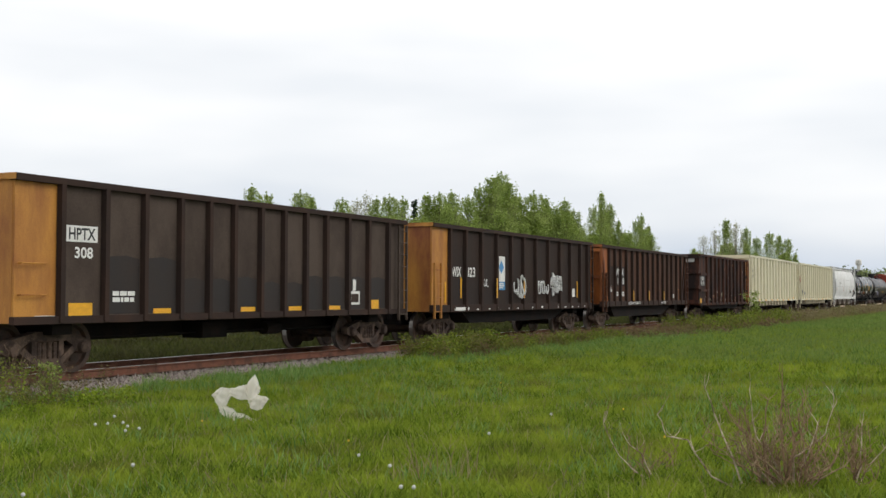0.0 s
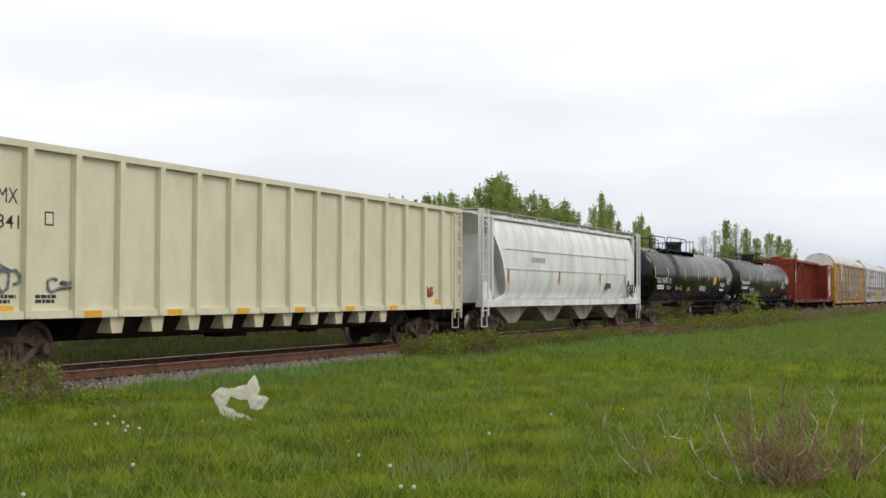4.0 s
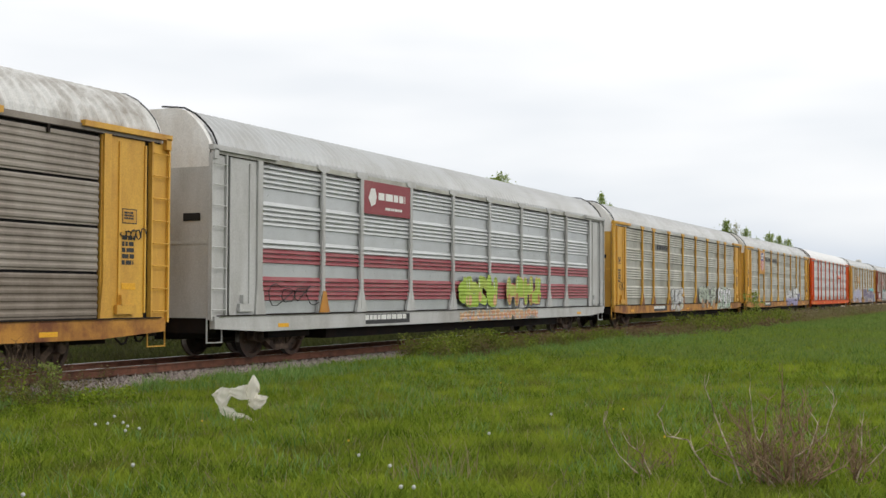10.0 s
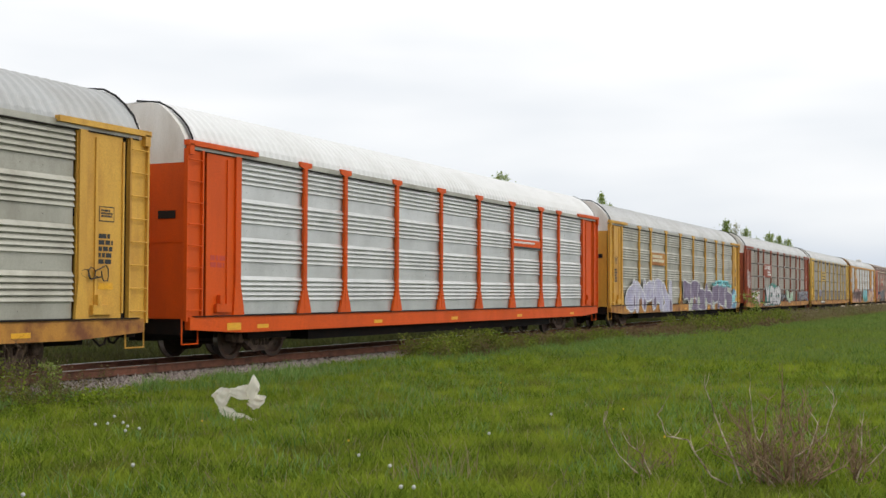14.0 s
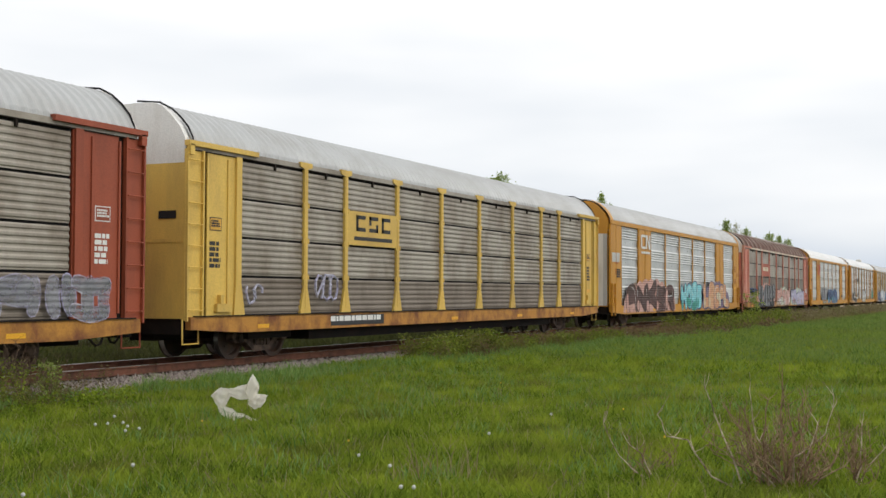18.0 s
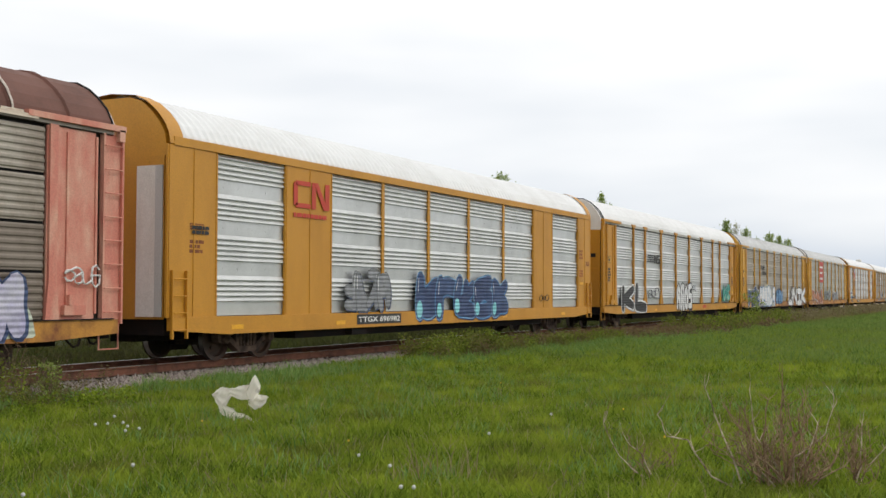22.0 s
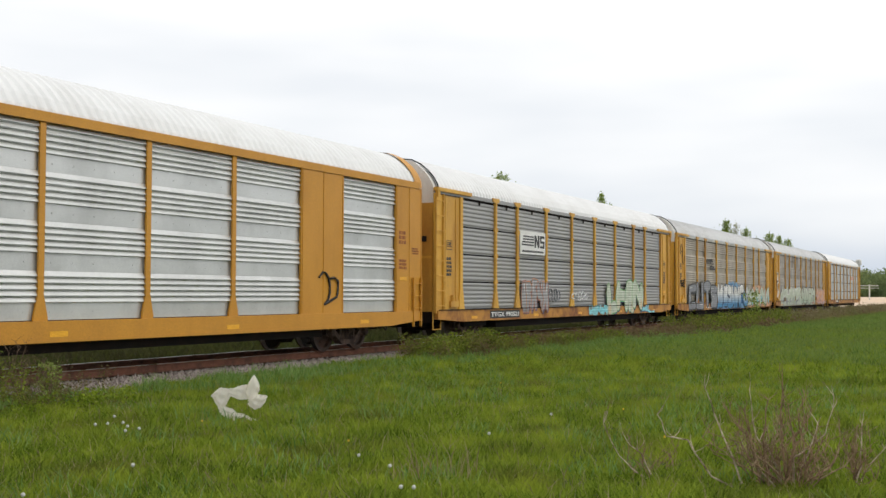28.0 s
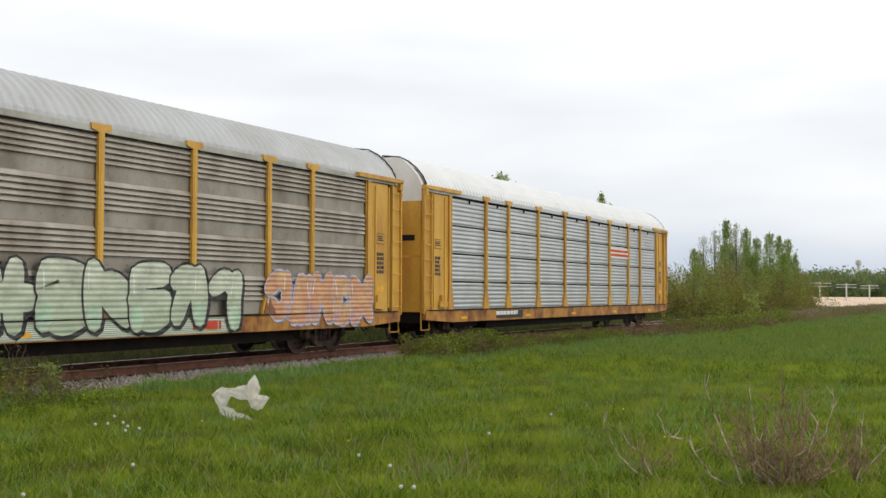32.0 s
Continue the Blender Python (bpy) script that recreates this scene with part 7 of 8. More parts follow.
part("marking", Shape().box(4.0, 4.26, -1.418, -1.414, 2.06, 2.09).box(4.0, 4.26, -1.418, -1.414, 2.27, 2.30).box(4.0, 4.03, -1.418, -1.414, 2.06, 2.3).box(4.23, 4.26, -1.418, -1.414, 2.06, 2.3), M["mark_white"], tank1)
scrawl(tank1, 3.45, 4.15, 1.72, 1.95, "lilac", -1.39, 114, 0.014, 4)
scrawl(tank1, 5.3, 6.3, 1.70, 1.95, "white", -1.39, 115, 0.014, 6)
scrawl(tank1, 7.5, 8.3, 1.65, 1.92, "rustred", -1.38, 116, 0.03, 4)
scrawl(tank1, 10.5, 11.9, 1.66, 1.98, "white", -1.39, 117, 0.014, 6)
strip2(12.35, 13.2, 1.74, 2.0, M["mark_yellow"], "placard", "orange-yellow placard")
mark(tank2, "LIQUEFIED PETROLEUM GAS", 15.5, 17.3, 2.08, 2.17, -1.418, M["mark_white"])
mark(tank2, "NON-ODORIZED", 15.9, 17.0, 1.95, 2.04, -1.416, M["mark_white"])
bars(tank2, 17.6, 18.8, 2.3, 2.8, -1.412, M["mark_white"], 4, 119)
mark(tank2, "CWBX 300018", 1.0, 3.5, 2.16, 2.38, -1.418, M["mark_white"])
bars(tank2, 1.0, 3.2, 1.85, 2.02, -1.41, M["mark_white"], 2, 121)
plate(tank2, 4.0, 4.3, 2.42, 2.66, -1.412, M["mark_white"], "notice")
plate(tank2, 4.05, 4.25, 2.46, 2.6, -1.417, M["tankworn"], "notice")
plate(tank2, 16.4, 16.75, 2.22, 2.45, -1.415, M["mark_white"], "notice")
plate(tank2, 10.0, 10.5, 2.5, 2.62, -1.412, M["mark_white"], "notice")
scrawl(tank2, 3.8, 5.1, 1.65, 1.95, "lilac", -1.37, 122, 0.018, 6)
scrawl(tank2, 3.9, 5.0, 1.45, 1.62, "lilac", -1.30, 123, 0.012, 5)
# air reservoirs and placard holders
for tk in (tank1, tank2):
    part("placard", Shape().prism([(19.95, 1.35), (20.1, 1.2), (20.25, 1.35), (20.1, 1.5)], -1.41, -1.40), M["mark_white"], tk)
    part("air_reservoir", Shape().lathe([(0, 0.02), (0.04, 0.17), (0.9, 0.17), (0.94, 0.02)], 19.5, -0.9, 1.28, 14, "x"), M["greyhousing"], tk)
# ---- track ----
def rail_profile():
    return [(-0.07, -0.17), (0.07, -0.17), (0.07, -0.158), (0.012, -0.145), (0.010, -0.045), (0.036, -0.035), (0.036, -0.004), (-0.036, -0.004), (-0.036, -0.035), (-0.010, -0.045), (-0.012, -0.145), (-0.07, -0.158)]


for name, y in (("rail", -0.7525), ("rail", 0.7525)):
    ob = tagged(new(name), "rusty steel running rail with polished head", "rail", "rails of the track", "structure")
    ob.location = (0, TRACK_Y + y, 0)
    part("rail_web", Shape().prism(rail_profile(), -60, 900, "x"), M["rail"], ob)
    part("rail_head", Shape().box(-60, 900, -0.034, 0.034, -0.006, 0.0), M["railhead"], ob)


def ground_height(x, y):
    """Field level, the ditch edge and the low bank under the track."""
    d = abs(y - TRACK_Y)
    z = -0.30 + 0.035 * noise.noise(Vector((x * 0.14, y * 0.14, 0))) + 0.02 * noise.noise(Vector((x * 0.6, y * 0.6, 3)))
    if y > 24:
        z += min(0.6, 0.04 * (y - 24)) * (0.5 + 0.5 * sin(x * 0.05))
    if d < 3.4:
        k = min(1.0, max(0.0, (3.4 - d) / 1.4))
        z = z * (1 - k) + (-0.32) * k
    return z


def ground():
    xs = [-200, -120, -60, -30, -15] + [-8 + 0.8 * i for i in range(90)] + [66 + 3 * i for i in range(30)] + [160, 190, 230, 280, 350, 450, 700, 1200, 2500]
    ys = [-1500, -600, -250, -120, -60, -30, -15] + [-8 + 0.8 * i for i in range(30)] + [16.5 + 0.8 * i for i in range(20)] + [34, 38, 44, 52, 62, 75, 100, 150, 250, 500, 1200, 2500]
    s = Shape().sheet([[(x, y, ground_height(x, y)) for y in ys] for x in xs])
    s.f = [f[::-1] for f in s.f]
    return thing("ground", s, M["soil"], "grassy field with low bank along the track", "ground", kind="structure", smooth=True)


ground()
# ballast bed
bed = Shape().prism([(TRACK_Y - 2.6, -0.38), (TRACK_Y - 1.35, -0.225), (TRACK_Y + 1.35, -0.225), (TRACK_Y + 1.9, -0.34)], -60, 900, "x")
ballast = thing("ballast", bed, M["gravel"], "grey crushed-stone ballast under the rails", "ballast", kind="structure")
# dark strip whose colour stands in for the shade under the train
part("oiled_strip", Shape().box(-60, 900, TRACK_Y - 0.70, TRACK_Y + 0.70, -0.21, -0.190), M["oiled"], ballast, "stone between the rails, coloured dark for the train's shade")
tie_me = Shape().box(-0.11, 0.11, -1.28, 1.28, -0.33, -0.185).mesh("tie")
for i in range(150):
    ob = part("tie", tie_me, M["tie"], ballast, at=(8 + i * 0.54 + 0.03 * sin(i * 2.3), TRACK_Y + 0.02 * sin(i * 1.7), 0))


def stones():
    """Loose stones on the shoulders and between the ties."""
    rng = np.random.default_rng(4)
    n = 26000
    x = 8 + 70 * rng.random(n) ** 1.5
    y = TRACK_Y - 2.4 + 1.5 * rng.random(n)
    top = np.interp(y - TRACK_Y, (-2.6, -1.35), (-0.38, -0.225))
    r = 0.022 + 0.028 * rng.random(n)
    base = np.array([(1, 0, 0), (-1, 0, 0), (0, 1, 0), (0, -1, 0), (0, 0, 1), (0, 0, -1)], float)
    jit = base[None] * (0.6 + 0.8 * rng.random((n, 6, 1))) + 0.25 * rng.standard_normal((n, 6, 3))
    co = jit * r[:, None, None] + np.stack([x, y, top + r * 0.4], 1)[:, None]
    tri = np.array([(0, 2, 4), (2, 1, 4), (1, 3, 4), (3, 0, 4), (2, 0, 5), (1, 2, 5), (3, 1, 5), (0, 3, 5)])
    return co.reshape(-1, 3), (tri[None] + 6 * np.arange(n)[:, None, None]).reshape(-1, 3)


def fast_mesh(name, co, tri):
    me = bpy.data.meshes.new(name)
    me.vertices.add(len(co))
    me.vertices.foreach_set("co", np.asarray(co, np.float32).ravel())
    me.loops.add(tri.size)
    me.loops.foreach_set("vertex_index", np.asarray(tri, np.int32).ravel())
    me.polygons.add(len(tri))
    me.polygons.foreach_set("loop_start", np.arange(0, tri.size, 3, dtype=np.int32))
    me.update(calc_edges=True)
    return me


st_co, st_tri = stones()
stone_ob = tagged(new("ballast_stones", fast_mesh("ballast_stones", st_co, st_tri)), "loose grey and reddish ballast stones", "stones", kind="stuff")
stone_ob.data.materials.append(M["gravel"])


# ---- grass and weeds ----
def blades(rng, x, y, z, height, width, lean):
    """Bent blades: two triangles and a tip each."""
    n = len(x)
    a = rng.random(n) * 2 * pi
    d = np.stack([np.cos(a), np.sin(a), np.zeros(n)], 1)
    b = rng.random(n) * 2 * pi
    bend = np.stack([np.cos(b), np.sin(b), np.zeros(n)], 1) * (lean * height * (0.3 + rng.random(n)))[:, None]
    p = np.stack([x, y, z], 1)
    up = np.zeros((n, 3)); up[:, 2] = height
    w = (width * 0.5)[:, None] * d
    v = np.stack([p - w, p + w, p + bend * 0.35 + up * 0.6 - 0.8 * w, p + bend * 0.35 + up * 0.6 + 0.8 * w, p + bend + up], 1)
    tri = np.array([(0, 1, 3), (0, 3, 2), (2, 3, 4)])
    return v.reshape(-1, 3), (tri[None] + 5 * np.arange(n)[:, None, None]).reshape(-1, 3)


def height_at(x, y):
    z = np.full(len(x), -0.30)
    d = np.abs(y - TRACK_Y)
    k = np.clip((3.4 - d) / 1.4, 0, 1)
    return z * (1 - k) - 0.32 * k - 0.02


def scatter(rng, n, x0, x1, y0, y1, power=1.0):
    return x0 + (x1 - x0) * rng.random(n) ** power, y0 + (y1 - y0) * rng.random(n)


def wedge(x, y, lo=-23.5, hi=23.5):
    """Keeps what lies in the broad sector that the field of interest covers."""
    ang = np.degrees(np.arctan2(x, y)) - 64.6
    return (ang > lo) & (ang < hi)


def grass_patch(name, label, seed, n, x0, x1, y0, y1, h, w, material, power=1.0, lean=0.5, thin=None, clump=0.6):
    rng = np.random.default_rng(seed)
    x, y = scatter(rng, n, x0, x1, y0, y1, power)
    keep = wedge(x, y)
    if thin is not None:
        keep &= thin(x, y, rng)
    x, y = x[keep], y[keep]
    drift = 0.5 + 0.3 * np.sin(x * 1.3 + 2 * np.sin(y * 0.9)) * np.sin(y * 1.7 + x * 0.4) + 0.3 * np.sin(x * 4.1 + 1.5 * np.sin(y * 3.3)) * np.sin(y * 4.7 + 1.2 * np.sin(x * 2.9))
    hh = h * (0.45 + 0.75 * rng.random(len(x))) * (1 - clump * 0.5 + clump * drift)
    co, tri = blades(rng, x, y, height_at(x, y), hh, w * (0.6 + 0.8 * rng.random(len(x))), lean)
    ob = tagged(new(name, fast_mesh(name, co, tri)), label, "grass", kind="stuff")
    ob.data.materials.append(M[material])
    return ob


def verge(x):
    """Where the meadow gives way to rough growth beside the track."""
    return np.interp(x, (0, 25, 27, 41, 46, 70, 110, 190), (15.2, 15.2, 13.15, 12.85, 13.4, 11.0, 10.6, 10.2)) + 0.18 * np.sin(x * 0.9) + 0.1 * np.sin(x * 2.3)


def off_track(x, y, rng):
    return (y < verge(x) + 0.35 * rng.random(len(x))) & (y < TRACK_Y - 2.0 - 0.22 * np.sin(x * 1.1)) & (rng.random(len(x)) < np.clip((TRACK_Y - 1.95 - y) / 0.7, 0.02, 1))


def low(x, y, rng):
    """Thins the grass where the ground lies bare and brown."""
    bare = np.sin(x * 0.83 + 1.7 * np.sin(y * 0.61)) * np.sin(y * 1.07 + 1.3 * np.sin(x * 0.47 + 2)) + 0.5 * np.sin(x * 2.9 + y * 1.3) * np.sin(y * 3.3 - x * 0.8)
    return off_track(x, y, rng) & (rng.random(len(x)) < 0.35 + 0.65 * np.clip(1.5 - 1.5 * bare, 0, 1))


def by_ballast(x, y, rng):
    return off_track(x, y, rng) & (y < 14.4) & (y > 14.9 - 0.11 * x + 0.5 * np.sin(x * 0.9)) & (np.sin(x * 2.1 + y) * np.sin(y * 2.7 - x * 1.1) > -0.2)


def beyond_verge(x, y, rng):
    return (y > verge(x) - 0.2) & (y < TRACK_Y - 2.2)


def clusters(x, y, rng):
    return off_track(x, y, rng) & (np.sin(x * 1.9 + 2.2 * np.sin(y * 1.1)) * np.sin(y * 2.3 + 1.4 * np.sin(x * 1.6)) > 0.25)


grass_patch("meadow_grass", "lush green meadow grass", 1, 330000, 5, 24, -1, 15.4, 0.15, 0.015, "grass", 1.0, 0.7, low, 1.0)
grass_patch("meadow_grass", "lush green meadow grass", 2, 210000, 24, 62, 0, 15.4, 0.20, 0.035, "grass", 1.2, 0.7, low, 1.0)
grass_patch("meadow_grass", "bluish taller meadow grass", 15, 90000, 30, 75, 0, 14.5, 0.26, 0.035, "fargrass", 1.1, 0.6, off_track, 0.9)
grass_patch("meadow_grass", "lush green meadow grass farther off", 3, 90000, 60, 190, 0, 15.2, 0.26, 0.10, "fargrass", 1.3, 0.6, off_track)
grass_patch("grass_tufts", "taller bluish tufts along the ballast", 11, 60000, 12, 46, 9, 15.4, 0.30, 0.014, "tuft", 1.0, 0.55, by_ballast, 0.8)
grass_patch("grass_tufts", "taller tufts scattered in the meadow", 12, 70000, 6, 46, -1, 15, 0.24, 0.014, "tuft", 1.0, 0.6, clusters, 0.8)
grass_patch("meadow_weeds", "bright low weeds among the grass", 13, 150000, 5, 32, -1, 14.5, 0.10, 0.028, "underweed", 1.0, 1.3, clusters, 0.5)
grass_patch("verge_grass", "rough olive grass between meadow and track", 16, 26000, 44, 190, 9.5, 14.6, 0.34, 0.06, "vergegrass", 1.3, 0.7, beyond_verge, 0.8)
grass_patch("dry_grass", "dry straw stalks among the grass", 4, 16000, 5, 40, 0, 15, 0.24, 0.007, "drygrass", 1.2, 0.9, off_track)
grass_patch("dry_grass", "clump of tall dry stalks", 14, 60, 9.9, 10.5, 4.6, 5.3, 0.42, 0.010, "drygrass", 1.0, 0.5)
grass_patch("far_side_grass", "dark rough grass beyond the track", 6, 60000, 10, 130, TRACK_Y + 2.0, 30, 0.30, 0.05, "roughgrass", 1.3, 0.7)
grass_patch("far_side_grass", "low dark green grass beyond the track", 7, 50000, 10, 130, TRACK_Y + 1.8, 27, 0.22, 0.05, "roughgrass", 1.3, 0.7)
# ---- shrubs and trees ----
def leaf_cloud(rng, centers, per, spread, size, flat=0.7):
    """Small leaves (one bent quad each) round many centres."""
    c = np.repeat(np.asarray(centers, float), per, 0)
    n = len(c)
    p = c + rng.standard_normal((n, 3)) * spread * np.array([1.0, 1.0, flat])
    u = rng.standard_normal((n, 3)); u /= np.linalg.norm(u, axis=1)[:, None]
    v = rng.standard_normal((n, 3)); v -= (v * u).sum(1)[:, None] * u; v /= np.linalg.norm(v, axis=1)[:, None]
    s = size * (0.5 + rng.random(n))[:, None]
    co = np.stack([p - u * s, p + v * s * 0.5, p + u * s, p - v * s * 0.5], 1).reshape(-1, 3)
    tri = np.array([(0, 1, 2), (0, 2, 3)])
    return co, (tri[None] + 4 * np.arange(n)[:, None, None]).reshape(-1, 3)


def aspen_meshes(seed, h, width, leaves, size):
    """A young broad-leaved tree: trunk, steep limbs that end in feathery plumes, gaps between them."""
    rng = random.Random(seed)
    wood = Shape()
    wood.tube([(0, 0, -0.3), (0.05, 0.02, h * 0.3), (0.1 * rng.random(), 0.1 * rng.random(), h * 0.65), (0.05, 0.05, h * 0.98)], 0.014 * h, 6, 0.004)
    tips, wide = [], []

    def plume(p, q, k, w0, w1):
        for i in range(k):
            f = (i + 0.6 * rng.random()) / k
            tips.append((p[0] + (q[0] - p[0]) * f, p[1] + (q[1] - p[1]) * f, p[2] + (q[2] - p[2]) * f))
            wide.append(w0 + (w1 - w0) * f)
    n = 46
    for i in range(n):
        t = 0.10 + 0.78 * i / n
        a = i * 2.4 + rng.uniform(-0.5, 0.5)
        reach = width * (1.0 - 0.97 * t) ** 0.85 * rng.uniform(0.40, 1.15) * (1.0 if t < 0.7 else 0.75)
        z0 = h * t
        rise = min(h * rng.uniform(0.10, 0.30), h * 0.97 - z0)
        x1, y1, z1 = reach * cos(a), reach * sin(a), z0 + rise
        mid = (x1 * 0.66, y1 * 0.66, z0 + rise * 0.45)
        wood.tube([(0, 0, z0), mid, (x1, y1, z1)], 0.004 * h * (1.1 - t), 4, 0.006)
        plume((x1 * 0.3, y1 * 0.3, z0 + rise * 0.15), mid, 4, 0.30, 0.26)
        plume(mid, (x1, y1, z1 + 0.2), 9, 0.22, 0.05)
    plume((0, 0, h * 0.66), (0.05, 0.05, h * 1.03), 20, 0.20, 0.015)
    r = np.random.default_rng(seed)
    co, tri = leaf_cloud(r, tips, leaves, np.repeat(np.array(wide), leaves)[:, None] * 1.05, size, 1.25)
    return wood.mesh("trunk"), fast_mesh("crown", co, tri)


def spruce_meshes(seed, h):
    rng = random.Random(seed)
    wood = Shape().tube([(0, 0, -0.3), (0, 0, h)], 0.012 * h, 6, 0.01)
    tips = []
    n = int(h * 3)
    for i in range(n):
        t = 0.08 + 0.92 * i / n
        for k in range(6):
            a = rng.random() * 2 * pi
            r = 0.19 * h * (1 - t) * (0.7 + 0.5 * rng.random()) + 0.05
            for q in (0.35, 0.65, 1.0):
                tips.append((r * q * cos(a), r * q * sin(a), h * t - 0.10 * r * q))
    co, tri = leaf_cloud(np.random.default_rng(seed), tips, 5, 0.14, 0.13, 0.5)
    return wood.mesh("trunk"), fast_mesh("crown", co, tri)


def tree(name, meshes, x, y, scale, turn, label, crown_mat, group):
    ob = tagged(new(name), label, "tree", group)
    ob.matrix_basis = pose(x, y, ground_height(x, y), 0, 0, turn) @ Matrix.Diagonal((scale, scale, scale, 1))
    part("trunk", meshes[0], M["bark"], ob)
    part("crown", meshes[1], M[crown_mat], ob)
    return ob


rng = random.Random(11)
ASPEN = [aspen_meshes(20 + i, 10.0, 2.1 + 0.35 * (i % 3), 9, 0.075) for i in range(5)]
BUDDING = [aspen_meshes(40 + i, 10.0, 2.2, 3, 0.065) for i in range(2)]
SPRUCE = [spruce_meshes(60 + i, 10.0) for i in range(2)]


def on_ray(px, y):
    """x at which the sight line px (in parts of the picture's half width) meets the row of trees at distance y."""
    return y * tan(radians(64.638) + atan2(px * 0.3733, 1))


# the wood behind the track, as (place across the view, row, height)
WOOD = [(-0.432, 44, 8.5), (-0.401, 46, 8.5), (-0.324, 45, 8.9), (-0.301, 47, 9.0), (-0.228, 44, 8.7), (-0.152, 45, 9.4), (-0.12, 47, 10.2), (-0.092, 44, 9.6), (-0.037, 46, 10.7), (-0.011, 45, 10.8),
        (0.02, 47, 11.6), (0.059, 44, 10.8), (0.084, 46, 12.5), (0.11, 45, 13.4), (0.129, 47, 14.5), (0.148, 44, 13.0), (0.173, 46, 12.2), (0.205, 45, 12.6), (0.231, 47, 12.7), (0.256, 44, 11.3),
        (0.276, 46, 12.6), (0.295, 45, 11.3), (0.339, 47, 12.6), (0.358, 44, 13.9), (0.378, 46, 13.2), (0.397, 45, 11.0), (0.435, 47, 11.8), (0.448, 44, 12.1), (0.464, 46, 11.2)]
GREEN = "young green broad-leaved tree in spring leaf"
PALE = "pale budding tree, hardly in leaf"


def tree_of(kind, i, px, y, top, slim, group):
    name, meshes, label, leaf = {"aspen": ("aspen_tree", ASPEN, GREEN, "leaf"), "bud": ("budding_tree", BUDDING, PALE, "leafpale"), "spruce": ("spruce_tree", SPRUCE, "dark spruce tree behind the thicket", "needle")}[kind]
    ob = tree(name, meshes[i % len(meshes)], on_ray(px, y), y, (top + 0.3) / 10.5, rng.random() * 360, label, leaf, group)
    ob.matrix_basis = ob.matrix_basis @ Matrix.Diagonal((slim, slim, 1, 1))
    return ob


def skyline(px):
    """Height of the wood's measured top near a sight line."""
    return min(WOOD, key=lambda w: abs(w[0] - px))[2]


for i, (px, y, top) in enumerate(WOOD):
    tree_of("aspen", i, px, y, top, 1.15 if px < 0.3 else 0.75, "wood behind the track")
for i in range(150):
    px = rng.choice(WOOD)[0] + rng.uniform(-0.02, 0.02)
    y = 42 + 12 * rng.random()
    tree_of("aspen", i, px, y, skyline(px) * (0.55 + 0.36 * rng.random()) * y / 46, 1.5, "wood behind the track")
for i, (px, y, top) in enumerate(((-0.173, 50, 10.7), (-0.196, 50, 10.0), (-0.21, 51, 9.6), (0.125, 49, 13.8), (0.14, 49, 13.2))):
    tree_of("bud", i, px, y, top, 1.0, "wood behind the track")
for i, (px, top) in enumerate(((-0.985, 8.0), (-0.949, 7.9), (-0.911, 7.6), (-0.879, 6.8), (-0.841, 6.3), (-0.809, 6.5), (-0.726, 6.2))):
    tree_of("spruce", i, px, 52, top, 1.0, "wood behind the track")
tree_of("spruce", 1, -0.065, 50, 10.9, 0.7, "wood behind the track")
# the clump close beside the track, far along it
CLUMP = [(0.566, 23.5, 5.6), (0.588, 25, 7.2), (0.614, 24.2, 7.9), (0.639, 26, 9.6), (0.661, 23.5, 8.9), (0.684, 25, 9.0), (0.709, 24.2, 8.0), (0.737, 26, 9.4), (0.758, 23.5, 8.7), (0.779, 25, 9.0), (0.796, 24.2, 7.0)]
for i, (px, y, top) in enumerate(CLUMP):
    tree_of("bud" if i in (1, 2, 4) else "aspen", i, px, y, top, 1.0, "clump of trees beside the track")
    for k in range(3):
        tree_of("aspen", i + k, px + rng.uniform(-0.012, 0.012), y + rng.uniform(-1.5, 1.5), top * rng.uniform(0.45, 0.8), 1.2, "clump of trees beside the track")


def thicket(name, label, seed, spots, per, spread, size, material):
    """Bushes too dense to count: leaves, with bare twigs standing out of them."""
    r = np.random.default_rng(seed)
    co, tri = leaf_cloud(r, spots, per, spread, size, 0.8)
    ob = tagged(new(name, fast_mesh(name, co, tri)), label, "bushes", kind="stuff")
    ob.data.materials.append(M[material])
    return ob


def bush_spots(seed, n, x0, x1, y0, y1, h0, h1):
    r = random.Random(seed)
    out = []
    for i in range(n):
        x, y = x0 + (x1 - x0) * r.random(), y0 + (y1 - y0) * r.random()
        h = h0 + (h1 - h0) * r.random()
        for k in range(7):
            out.append((x + r.gauss(0, 0.25 * h), y + r.gauss(0, 0.25 * h), ground_height(x, y) + h * (k + 0.5) / 7))
    return out


# brown leafless thicket in front of the wood
thicket("thicket", "brown half-bare thicket before the wood", 71, bush_spots(1, 420, 26, 150, 30, 42, 1.8, 4.4), 64, 0.30, 0.050, "thicket")
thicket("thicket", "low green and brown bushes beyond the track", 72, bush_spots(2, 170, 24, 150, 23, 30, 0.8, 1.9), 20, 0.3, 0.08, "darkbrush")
thicket("thicket", "dense brown-green brush before the wood", 81, bush_spots(13, 400, 27, 92, 31, 41, 1.8, 4.1), 70, 0.32, 0.052, "brush")
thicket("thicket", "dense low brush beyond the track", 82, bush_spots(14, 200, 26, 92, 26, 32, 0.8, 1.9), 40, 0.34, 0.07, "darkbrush")
